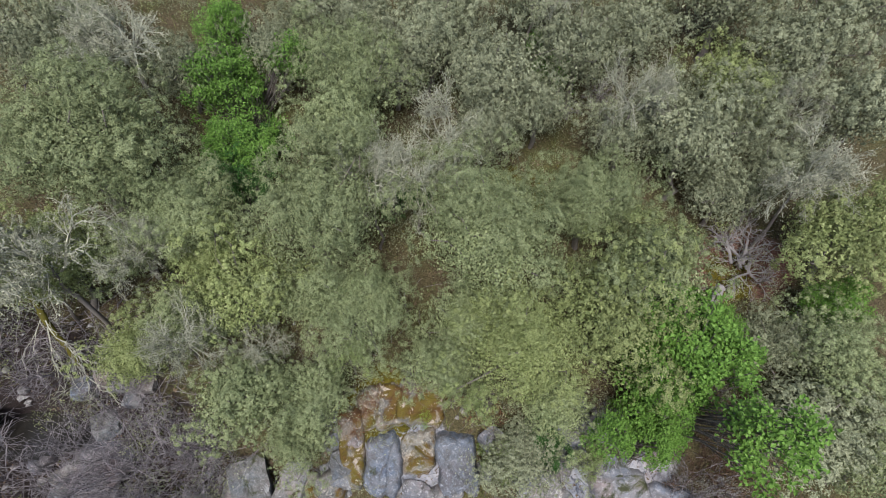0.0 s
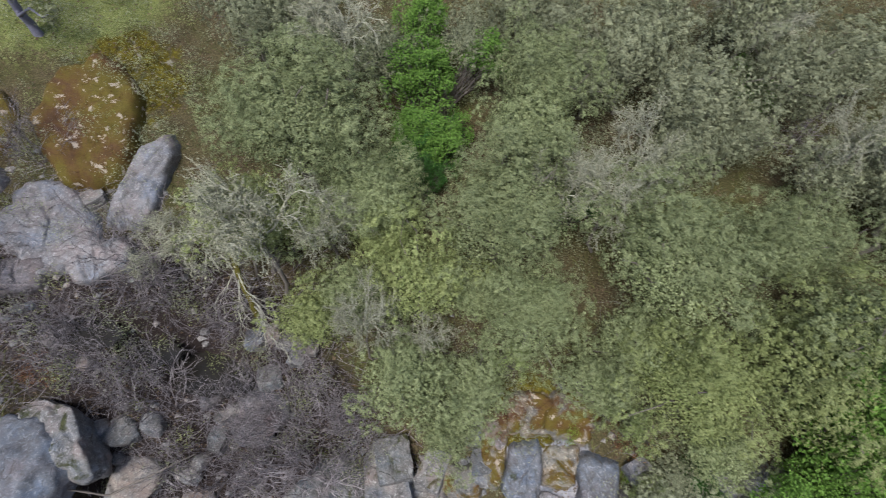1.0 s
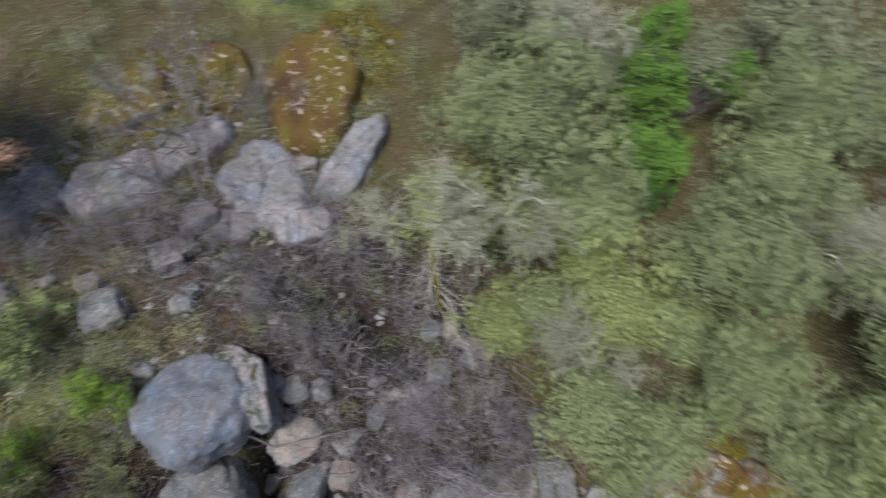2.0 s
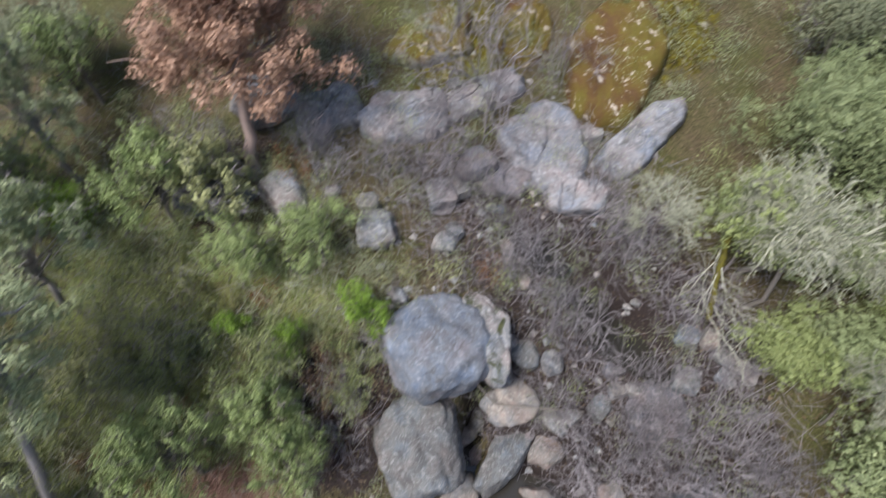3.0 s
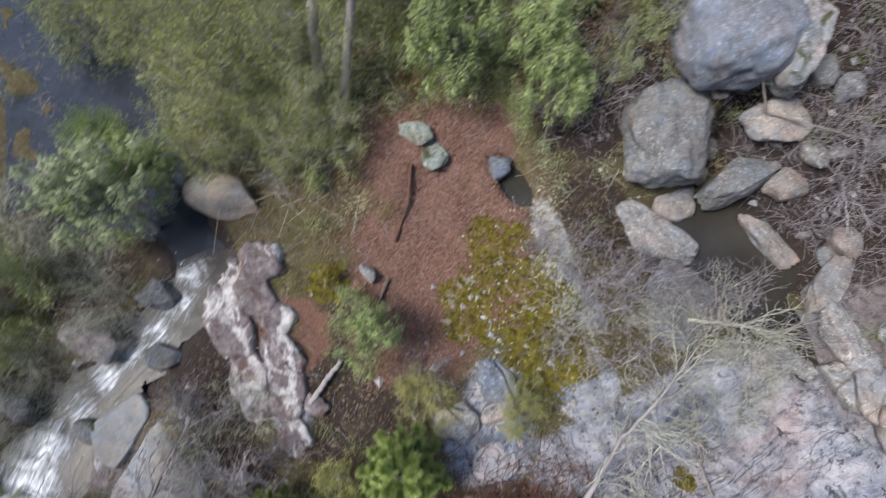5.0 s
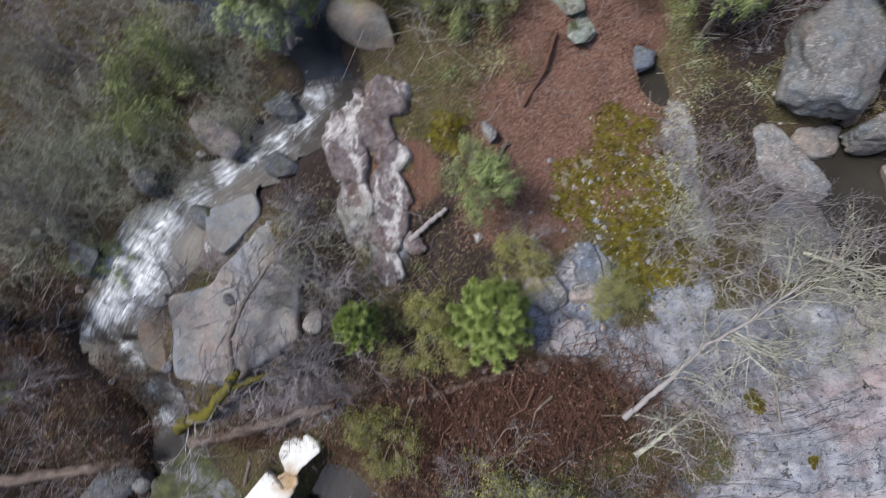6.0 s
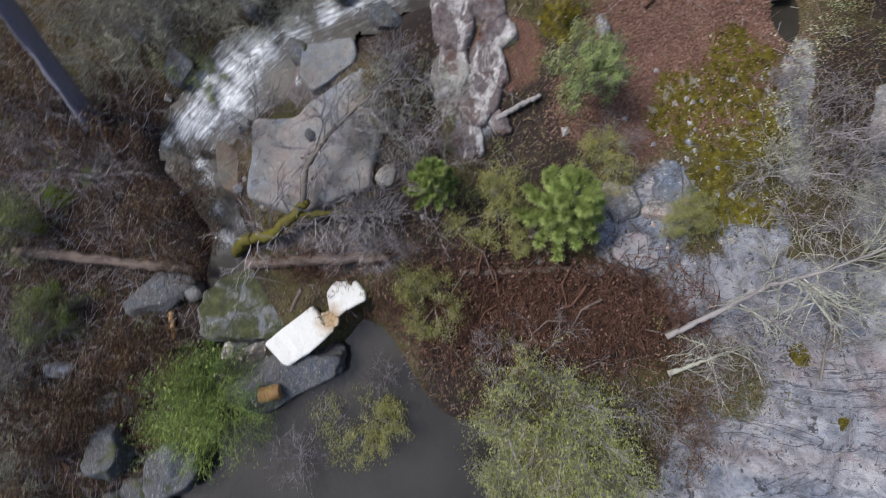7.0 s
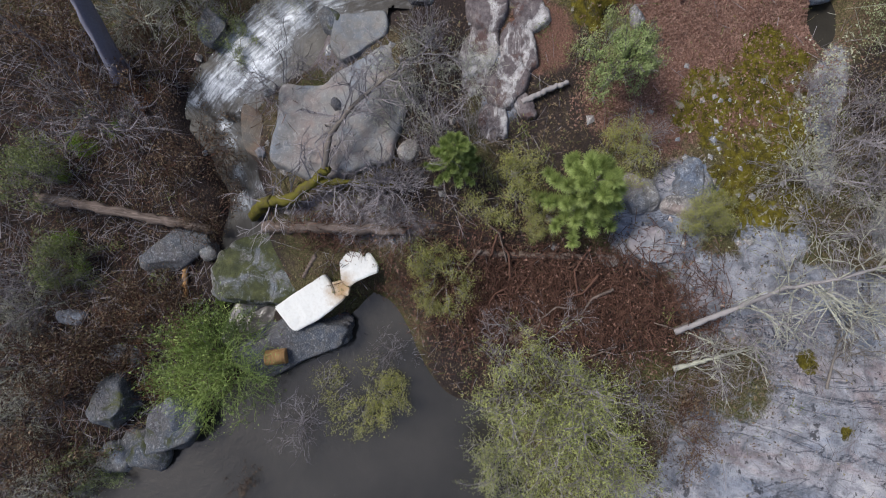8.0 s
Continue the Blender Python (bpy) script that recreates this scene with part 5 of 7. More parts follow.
def make_plant(kind, size):
    """A plant of crown radius BASE[kind]; size: small or big."""
    if kind in ("oak", "green_oak", "grey_oak"):
        tone = {"oak": "sage-green evergreen oak with a dense billowing crown", "green_oak": "olive-green evergreen oak with a dense rounded crown", "grey_oak": "greyish evergreen oak with a thin dusty crown"}[kind]
        thin = 0.85 if kind == "grey_oak" else 1.0
        if size == "big":
            return oak_tree(tone + " on the hillside", kind, 2.0, 2.2, 40, 8200 * thin, 0.030)
        return oak_tree(tone + " among the rocks", kind, 1.25, 1.6, 26, 8200 * thin, 0.030)
    if kind == "teal":
        return leafy_tree("alder_tree", "blue-green leafy tree with a loose crown by the brook", "tree", kind, PALE_BARK, 1.7, 2.2, 80, 0.30, 3800, 0.042, 0.8, 0.6, 0.08)
    if kind in ("maple", "dark_maple"):
        return whorl_bush("maple_bush", "fresh bright green broad-leaved maple bush" if kind == "maple" else "dark green broad-leaved bush in the shade of oaks", kind, 1.5, 250, 0.14, 70, 0.046)
    if kind == "lichen":
        return lichen_tree()
    if kind == "bare":
        return bare_shrub("bare_shrub", "leafless grey-lilac shrub of fine tangled twigs", TWIG, 9, 0.64, 3, 0.0115, 0.05)
    if kind == "pale_bare":
        return bare_shrub("grey_shrub", "leafless shrub grey with lichen on the bank", LICHEN_TWIG, 10, 0.64, 3, 0.011, 0.05, "lichen", 900, 0.035)
    if kind == "bramble":
        return bare_shrub("bramble_shrub", "brown tangled bramble with withered leaves", BROWN_TWIG, 12, 0.60, 3, 0.011, 0.08, "withered", 2600, 0.055, 0.5)
    if kind in ("shrub", "bright"):
        return leafy_tree("green_shrub", "green leafy shrub beside the rocks" if kind == "shrub" else "bright spring-green shrub beside the rocks", "bush", kind, BARK, 1.0, 0.75, 60, 0.20, 5200, 0.034, 0.6, 0.6, 0.11)
    if kind == "glade":
        return leafy_tree("willow_thicket", "broad light green willow thicket of the glade", "bush", "glade", TWIG, 1.0, 0.8, 50, 0.23, 4200, 0.044, 0.6, 0.5, 0.08)
    if kind == "mixed":
        return bare_shrub("olive_shrub", "half-bare shrub with dry olive leaves", TWIG, 6, 0.64, 3, 0.013, 0.04, "mixed", 7500, 0.05)
    if kind == "fern":
        return bare_shrub("fern_patch", "low bright green ferns and brambles on the brown bank", BROWN_TWIG, 22, 0.46, 2, 0.008, 0.10, "bright", 8500, 0.042, 0.35, 2, 0.09)
    if kind == "bracken":
        return bare_shrub("bracken", "dead orange-brown bracken among the shrubs", BROWN_TWIG, 20, 0.50, 2, 0.009, 0.10, "rust", 3600, 0.06, 0.35, 2, 0.08)
    if kind == "willow":
        return bare_shrub("willow_shrub", "yellow-green budding willow shrub over the water", TWIG, 15, 0.62, 3, 0.012, 0.05, "willow", 15000, 0.045, fork=2, scatter=0.05, narrow=0.18)
    if kind == "sparse":
        return bare_shrub("hazel_shrub", "thin shrub with yellow catkins and twigs", TWIG, 9, 0.62, 3, 0.012, 0.04, "sparse", 11000, 0.055, narrow=0.24)
    if kind == "pine":
        return pine_tree("young_pine", "young bright green pine with whorled boughs")
    return bare_shrub("broom_shrub", "drooping bright green broom shrub on the pool bank", LEAF["sedge"], 64, 0.52, 2, 0.0055, 0.16, "sedge", 5200, 0.035, 0.9, 3, 0.05)


VARIANTS = {"oak": 3, "green_oak": 2, "grey_oak": 3, "maple": 2, "lichen": 3, "bare": 5, "pale_bare": 3, "bramble": 3, "mixed": 3, "shrub": 2, "glade": 3}
BASE = {"teal": 1.7, "sedge": 0.7, "fern": 0.75, "bracken": 0.75}
# height of the crown's middle in a plant as built
CROWN = {"teal": 2.2, "maple": 0.9, "dark_maple": 0.9, "lichen": 1.9, "bare": 0.55, "pale_bare": 0.55, "bramble": 0.5, "shrub": 0.75, "bright": 0.75, "glade": 0.8, "mixed": 0.55, "willow": 0.55, "sparse": 0.55, "fern": 0.35, "bracken": 0.35, "pine": 1.0, "sedge": 0.35}
made = {}
placed = {}


def plant(kind, x, y, r, h):
    """A plant of the kind with crown radius r and its crown h above the ground."""
    k = placed.get(kind, 0)
    placed[kind] = k + 1
    oak = kind.endswith("oak")
    size = "big" if r > 1.65 else "small"
    v = (kind, k % VARIANTS.get(kind, 1), size if oak else "")
    base = {"big": 2.0, "small": 1.25}[size] if oak else BASE.get(kind, 1.0)
    mid = {"big": 2.2, "small": 1.6}[size] if oak else CROWN[kind]
    wide = min(r / base, 2.2 if kind == "sedge" else 1.35)
    tall = min(max(h / mid, 0.7 * wide), (1.12 if oak else 1.4) * wide)
    z = height_at(x, y)
    m = pose(x, y, max(z, POOL - 0.3) - 0.03, 0, 0, (k * 137.5) % 360) @ Matrix.Diagonal((wide, wide, tall, 1))
    if v in made:
        return copy_thing(made[v], m)
    ob = make_plant(kind, size)
    made[v] = ob
    ob.matrix_basis = m
    return ob


plant("grey_oak", 5.3, 13.7, 1.56, 2.0)
plant("grey_oak", -1.3, 12.5, 1.33, 2.0)
plant("grey_oak", 0.2, 14.2, 1.40, 2.0)
plant("grey_oak", -7.0, 12.3, 1.01, 1.6)
plant("grey_oak", -9.6, 12.8, 1.29, 2.0)
plant("grey_oak", 1.1, 10.6, 1.13, 1.8)
plant("grey_oak", 2.6, 11.5, 1.00, 1.6)
plant("grey_oak", 5.9, 11.5, 1.00, 1.6)
plant("grey_oak", 11.0, 13.7, 1.38, 2.0)
plant("grey_oak", 1.4, 11.9, 1.46, 2.4)
plant("grey_oak", 3.6, 12.6, 1.47, 2.4)
plant("grey_oak", 6.2, 10.0, 1.44, 2.4)
plant("grey_oak", 9.5, 12.8, 1.40, 2.4)
plant("grey_oak", 10.5, 10.8, 1.58, 2.2)
plant("grey_oak", 8.3, 9.6, 1.18, 1.8)
plant("grey_oak", 8.1, 4.3, 1.55, 1.6)
plant("grey_oak", 7.8, 6.0, 0.88, 1.4)
plant("grey_oak", -10.2, 11.8, 1.23, 2.2)
plant("grey_oak", -4.7, 13.2, 1.03, 1.8)
plant("grey_oak", 4.7, 10.8, 1.13, 1.8)
plant("grey_oak", 8.0, 11.3, 1.14, 1.8)
plant("grey_oak", 7.0, 9.2, 0.95, 1.4)
plant("grey_oak", -2.2, 13.5, 1.20, 2.0)
plant("grey_oak", 2.7, 14.3, 1.56, 2.2)
plant("grey_oak", 7.9, 14.2, 1.56, 2.2)
plant("grey_oak", -3.5, 14.6, 1.58, 2.0)
plant("grey_oak", -0.4, 12.9, 1.32, 2.4)
plant("grey_oak", 1.9, 3.7, 1.01, 1.0)
plant("grey_oak", -26.4, -1.6, 1.75, 2.0)
plant("oak", -8.5, 9.4, 2.45, 2.6)
plant("oak", -6.2, 8.4, 1.72, 2.6)
plant("oak", -9.0, 7.4, 1.32, 2.4)
plant("oak", -2.9, 8.2, 1.75, 2.4)
plant("oak", -1.9, 6.4, 1.68, 2.2)
plant("oak", -4.5, 4.8, 1.42, 1.6)
plant("oak", -2.9, 4.9, 1.14, 1.4)
plant("oak", -2.5, 12.0, 1.83, 2.6)
plant("oak", -2.7, 10.6, 1.40, 2.4)
plant("oak", 1.2, 7.6, 1.78, 2.5)
plant("oak", 3.6, 8.7, 1.68, 2.6)
plant("oak", 4.6, 6.9, 1.55, 2.4)
plant("oak", 0.5, 6.4, 1.14, 2.0)
plant("oak", 9.0, 5.5, 1.48, 1.8)
plant("oak", 9.3, 3.6, 1.25, 1.5)
plant("oak", -7.5, 7.8, 1.20, 1.6)
plant("oak", -6.1, 6.4, 1.05, 1.2)
plant("oak", 2.6, 4.6, 1.01, 1.2)
plant("oak", -3.4, 4.0, 1.01, 1.2)
plant("oak", -0.1, 5.5, 0.95, 1.2)
plant("oak", -3.2, 6.8, 0.92, 1.3)
plant("green_oak", -4.6, 6.8, 1.44, 2.0)
plant("green_oak", 1.8, 5.6, 1.79, 2.2)
plant("green_oak", 3.8, 5.9, 1.46, 2.2)
plant("green_oak", 7.8, 12.0, 1.29, 2.4)
plant("green_oak", 9.5, 7.7, 1.56, 2.0)
plant("green_oak", -5.7, 7.7, 0.91, 1.6)
plant("green_oak", -8.8, 7.0, 1.20, 1.8)
plant("green_oak", -7.1, 5.6, 1.06, 1.4)
plant("maple", -5.5, 12.2, 1.30, 2.2)
plant("maple", -5.15, 10.7, 1.10, 2.5)
plant("maple", 5.3, 5.0, 1.34, 1.4)
plant("maple", 6.6, 5.9, 0.71, 1.4)
plant("maple", 4.5, 4.2, 0.77, 1.1)
plant("maple", 9.3, 6.6, 0.73, 1.4)
plant("maple", 3.0, 13.0, 0.52, 0.8)
plant("maple", -6.2, 13.8, 0.77, 1.8)
plant("dark_maple", -5.5, 10.3, 0.89, 1.2)
plant("dark_maple", -5.3, 9.6, 0.60, 0.8)
plant("dark_maple", -1.3, 9.7, 0.67, 0.8)
plant("dark_maple", 2.4, 4.0, 0.52, 0.8)
plant("lichen", -7.8, 11.7, 1.29, 2.8)
plant("lichen", -0.6, 8.9, 1.07, 3.2)
plant("lichen", 0.1, 10.1, 0.99, 3.2)
plant("lichen", -8.2, 6.4, 1.04, 2.4)
plant("lichen", -5.6, 5.4, 0.70, 2.2)
plant("lichen", 8.8, 10.8, 0.66, 2.2)
plant("lichen", 8.3, 8.7, 0.80, 2.0)
plant("lichen", 4.7, 10.6, 0.77, 2.8)
plant("lichen", -9.1, 6.7, 0.84, 2.0)
plant("lichen", -7.1, 7.4, 0.76, 1.6)
plant("lichen", -1.6, 8.8, 0.75, 2.6)
plant("lichen", -4.3, 5.7, 0.63, 1.2)
plant("lichen", 2.4, 13.8, 0.89, 1.8)
plant("lichen", 12.0, 13.6, 0.74, 1.8)
plant("lichen", -10.8, 6.2, 0.94, 1.2)
plant("bare", -9.4, 5.6, 1.10, 1.0)
plant("bare", -7.3, 4.0, 1.44, 1.0)
plant("bare", 4.3, 12.5, 0.95, 1.0)
plant("bare", -5.8, 4.1, 0.80, 0.8)
plant("bare", 6.8, 3.8, 0.92, 0.8)
plant("bare", 6.0, 3.3, 0.79, 0.6)
plant("bare", -10.3, 12.8, 0.91, 1.0)
plant("bare", -8.4, 3.3, 1.20, 0.8)
plant("bare", -9.9, 3.3, 1.05, 0.8)
plant("bare", -8.9, 1.9, 1.00, 0.6)
plant("bare", -7.6, 2.9, 1.10, 0.7)
plant("bare", -6.3, 3.0, 1.00, 0.7)
plant("bare", -10.2, 2.6, 0.95, 0.7)
plant("bare", -8.3, 3.0, 1.05, 0.7)
plant("bare", -11.6, 3.6, 1.00, 0.7)
plant("bare", -5.4, 3.9, 0.90, 0.7)
plant("bare", -12.0, 5.6, 1.10, 0.8)
plant("bare", -10.9, 5.6, 1.05, 0.8)
plant("bare", -7.8, 5.0, 0.93, 0.8)
plant("bare", 9.9, 10.4, 0.76, 0.8)
plant("bare", -10.7, 3.5, 1.21, 0.9)
plant("bare", -6.9, 3.1, 1.41, 0.9)
plant("bare", -15.0, 7.7, 0.99, 1.0)
plant("bare", -13.8, 4.0, 1.06, 1.0)
plant("bare", -12.6, 3.7, 0.96, 0.8)
plant("bare", -13.9, -1.8, 0.97, 0.8)
plant("bare", -9.3, 2.5, 1.24, 0.8)
plant("bare", -16.7, 2.7, 1.27, 1.2)
plant("bare", -15.1, 4.5, 0.98, 1.0)
plant("bare", -8.3, 4.2, 1.00, 0.8)
plant("bare", -6.5, 3.9, 0.88, 0.8)
plant("bare", -9.3, -2.9, 0.82, 0.6)
plant("bare", -10.5, -4.3, 0.81, 0.6)
plant("bare", -8.1, -1.3, 1.11, 0.8)
plant("bare", -19.8, 0.2, 1.04, 1.0)
plant("bare", -9.3, -3.8, 1.10, 0.6)
plant("bare", -7.4, -1.2, 1.08, 0.8)
plant("bare", -15.5, -9.9, 0.81, 0.6)
plant("bare", -16.5, -4.3, 0.92, 0.6)
plant("bare", -14.7, -1.4, 0.88, 0.6)
plant("bare", -22.3, -8.1, 1.16, 0.8)
plant("pale_bare", -10.3, -14.0, 1.02, 0.7)
plant("bare", -8.5, -13.4, 1.01, 0.6)
plant("bare", -6.8, -14.3, 0.89, 0.5)
plant("pale_bare", -10.4, -12.9, 0.77, 0.6)
plant("pale_bare", -9.4, -14.2, 0.89, 0.6)
plant("bare", -9.0, -12.4, 0.76, 0.5)
plant("bare", -9.3, -8.9, 0.76, 0.4)
plant("pale_bare", -13.1, -20.4, 1.20, 0.8)
plant("pale_bare", -12.2, -19.2, 1.06, 0.8)
plant("bare", -3.7, -8.1, 0.74, 0.4)
plant("bare", -9.1, -4.7, 1.06, 0.6)
plant("bare", -7.8, -4.3, 1.05, 0.5)
plant("bare", -10.7, -5.0, 0.83, 0.5)
plant("bare", -19.1, 1.8, 1.18, 0.8)
plant("bare", -16.3, 3.8, 1.31, 0.8)
plant("bare", -16.7, 6.5, 1.35, 1.0)
plant("bare", -22.0, 3.0, 1.09, 0.8)
plant("bare", -19.2, 4.0, 1.22, 0.8)
plant("pale_bare", -13.9, -21.3, 1.20, 0.9)
plant("pale_bare", -12.2, -20.1, 1.06, 0.9)
plant("pale_bare", -13.3, -18.6, 1.06, 0.9)
plant("pale_bare", -12.3, -17.7, 0.92, 0.8)
plant("pale_bare", -11.3, -21.4, 1.06, 0.8)
plant("bare", -18.2, 1.5, 1.19, 0.8)
plant("bare", -21.5, -0.5, 1.08, 0.8)
plant("bare", -15.9, 5.3, 1.18, 0.8)
plant("bare", -13.0, 4.4, 1.14, 0.8)
plant("pale_bare", -16.7, -19.8, 1.26, 1.0)
plant("pale_bare", -14.1, -19.3, 1.20, 1.0)
plant("pale_bare", -16.0, -16.7, 1.10, 1.0)
plant("pale_bare", -16.2, -15.9, 0.96, 1.0)
plant("bramble", -10.6, -23.2, 1.22, 0.8)
plant("pale_bare", -15.2, -15.2, 0.83, 0.8)
plant("pale_bare", -12.8, -18.1, 0.92, 0.8)
plant("bramble", -9.9, -21.0, 1.00, 0.7)
plant("bare", -7.1, -15.0, 1.00, 0.6)
plant("bare", -5.5, -6.1, 1.44, 0.8)
plant("bramble", -0.9, -21.7, 1.39, 0.8)
plant("bare", -4.0, -22.7, 1.10, 0.7)
plant("bramble", -2.6, -21.8, 0.95, 0.7)
plant("bare", -8.5, -21.8, 1.22, 0.8)
plant("bramble", -6.7, -18.9, 0.77, 0.5)
plant("bare", -1.9, -15.8, 1.15, 0.4)
plant("bare", -4.3, -7.2, 1.09, 0.6)
plant("bare", 0.4, -22.0, 1.18, 0.6)
plant("bramble", -8.1, -19.6, 0.83, 0.5)
plant("bare", -4.5, -11.2, 0.80, 0.4)
plant("bare", -4.5, -10.0, 0.77, 0.4)
plant("bare", -3.8, -13.9, 0.73, 0.5)
plant("shrub", -18.2, -1.1, 1.08, 1.2)
plant("shrub", -16.8, 0.4, 1.06, 1.2)
plant("shrub", -15.9, -5.1, 1.22, 1.2)
plant("shrub", -15.0, -3.3, 1.11, 1.0)
plant("shrub", -13.8, -3.3, 0.95, 1.0)
plant("shrub", -20.6, -1.9, 1.19, 1.2)
plant("shrub", 1.4, 3.6, 0.53, 0.5)
plant("shrub", -2.2, 5.7, 0.55, 0.6)
plant("shrub", 3.3, 3.8, 0.47, 0.5)
plant("shrub", -25.3, -1.2, 1.14, 1.0)
plant("shrub", -23.9, -4.0, 1.25, 1.0)
plant("shrub", 0.3, 5.1, 0.47, 0.6)
plant("shrub", 1.0, 4.8, 0.54, 0.6)
plant("shrub", -10.5, -9.8, 0.77, 0.8)
plant("bright", -15.0, 0.1, 0.83, 1.0)
plant("bright", -22.3, -3.8, 1.02, 2.0)
plant("bright", -15.9, -1.6, 0.72, 0.8)
plant("teal", -21.0, -5.1, 1.77, 3.2)
plant("teal", -23.3, -6.1, 1.54, 3.2)
plant("teal", -15.7, -13.8, 1.39, 1.6)
plant("teal", -24.7, -12.7, 1.85, 1.4)
plant("teal", -22.8, -9.4, 1.29, 1.4)
plant("teal", -23.7, -4.9, 1.44, 2.6)
plant("teal", -24.0, -3.0, 1.35, 1.8)
plant("mixed", -19.8, -3.1, 1.14, 1.0)
plant("mixed", -18.2, -4.0, 1.16, 0.8)
plant("mixed", -20.0, -4.6, 1.08, 1.0)
plant("mixed", -19.1, -6.4, 1.25, 0.8)
plant("mixed", -16.2, -1.9, 0.90, 0.7)
plant("mixed", -21.5, -1.0, 0.93, 0.8)
plant("mixed", -24.3, -12.5, 1.54, 1.0)
plant("mixed", -11.4, -9.8, 0.64, 0.6)
plant("mixed", -16.7, -3.1, 1.19, 0.8)
plant("mixed", -24.0, -11.3, 1.50, 1.2)
plant("mixed", -22.6, -9.5, 1.31, 1.0)
plant("mixed", -15.4, -9.4, 0.82, 0.5)
plant("bare", -15.4, -18.2, 0.99, 1.0)
plant("mixed", -13.9, -17.8, 0.70, 0.8)
plant("bare", -16.4, -19.1, 1.36, 1.2)
plant("mixed", -15.1, -17.2, 1.03, 1.0)
plant("bare", -11.9, -20.1, 1.06, 0.8)
plant("mixed", -10.9, -19.0, 0.58, 0.8)
plant("bare", -9.7, -17.4, 0.67, 1.2)
plant("mixed", -7.0, -23.1, 0.72, 0.6)
plant("bare", -8.6, -20.9, 0.62, 0.6)
plant("mixed", -4.8, -22.4, 0.63, 0.6)
plant("bare", -2.0, -22.2, 0.85, 0.5)
plant("mixed", 0.1, -20.9, 0.71, 0.5)
plant("bare", -6.9, -22.4, 0.74, 0.6)
plant("willow", -16.7, -10.0, 1.26, 1.0)
plant("willow", -19.2, -11.3, 1.30, 1.0)
plant("willow", -22.9, -13.6, 1.47, 1.0)
plant("willow", -23.1, -11.0, 1.49, 1.0)
plant("willow", -15.6, -9.2, 0.96, 0.6)
plant("willow", -17.3, -8.7, 1.21, 1.0)
plant("willow", -19.4, -5.5, 1.24, 1.0)
plant("willow", -20.5, -9.2, 1.23, 0.9)
plant("willow", -18.6, -3.9, 1.20, 1.0)
plant("willow", -3.1, -10.2, 1.59, 0.9)
plant("willow", -1.8, -10.8, 0.96, 0.6)
plant("sedge", -19.1, -14.6, 0.74, 0.6)
plant("sedge", -3.0, -18.0, 1.05, 0.7)
plant("sparse", -8.9, -9.2, 0.76, 0.5)
plant("sparse", -7.2, -10.9, 0.68, 0.6)
plant("sparse", -2.6, -14.4, 1.42, 0.7)
plant("sparse", -5.8, -13.0, 1.03, 0.9)
plant("sparse", -5.2, -13.2, 0.59, 0.6)
plant("sparse", -7.8, -11.7, 1.06, 0.9)
plant("sparse", -7.7, -7.4, 0.74, 0.6)
plant("bramble", -3.0, -7.4, 0.74, 0.3)
plant("bramble", 6.3, 3.7, 0.80, 0.4)
plant("bramble", -0.2, -17.2, 0.34, 0.3)
plant("bramble", -3.9, -20.2, 0.85, 0.5)
plant("bramble", -3.2, -20.9, 0.85, 0.5)
plant("bramble", -3.9, -19.3, 0.63, 0.5)
plant("willow", -17.4, -10.9, 1.45, 0.9)
plant("willow", -16.3, -11.0, 1.00, 0.7)
plant("glade", -19.3, -11.4, 1.17, 1.0)
plant("glade", -23.1, -12.3, 1.39, 1.2)
plant("glade", -19.0, -5.3, 1.15, 1.2)
plant("glade", -23.9, -10.6, 1.50, 1.2)
plant("willow", -18.2, -10.2, 1.20, 0.9)
plant("glade", -19.9, -1.0, 1.04, 1.0)
plant("glade", -25.1, -12.8, 1.36, 1.4)
plant("pale_bare", -24.3, -12.5, 1.37, 1.0)
plant("pale_bare", -25.3, -11.1, 1.40, 1.0)
plant("pale_bare", -21.3, -10.7, 1.08, 1.0)
plant("pale_bare", -22.6, -13.5, 1.15, 0.8)
plant("pale_bare", -18.8, -5.5, 0.94, 0.8)
plant("pale_bare", -14.0, -14.8, 0.94, 0.8)
plant("pale_bare", -13.3, -15.9, 0.93, 0.8)
plant("fern", -0.6, 4.85, 0.32, 0.25)
plant("bracken", 0.95, 4.95, 0.45, 0.3)
plant("fern", 0.95, 4.2, 0.35, 0.3)
plant("bracken", -2.1, 4.6, 0.40, 0.3)
plant("pale_bare", -0.2, 5.7, 0.55, 0.4)
plant("bramble", 6.9, 3.5, 0.85, 0.4)
plant("pale_bare", 6.3, 3.2, 0.75, 0.4)
plant("fern", -7.9, -22.3, 0.72, 0.55)
plant("fern", -7.2, -22.8, 0.60, 0.55)
plant("fern", -8.4, -21.6, 0.50, 0.55)
plant("fern", -5.6, -22.6, 0.58, 0.55)
plant("fern", -4.9, -22.2, 0.50, 0.55)
plant("fern", -4.2, -19.0, 0.55, 0.3)
plant("fern", -4.6, -18.5, 0.45, 0.25)
plant("bracken", -9.3, -21.2, 0.60, 0.3)
plant("bracken", -4.0, -20.6, 0.60, 0.3)
plant("bracken", -2.9, -20.3, 0.62, 0.3)
plant("bracken", -2.1, -19.7, 0.50, 0.3)
plant("bracken", -0.35, -17.35, 0.30, 0.2)
plant("fern", -0.75, -17.6, 0.28, 0.25)
plant("bramble", -14.1, -1.9, 0.80, 0.5)
plant("bare", -13.7, -2.6, 0.75, 0.5)
plant("bramble", -14.6, -0.9, 0.80, 0.5)
plant("bare", -14.4, 0.2, 0.80, 0.5)
plant("bramble", -15.6, -2.6, 0.80, 0.5)
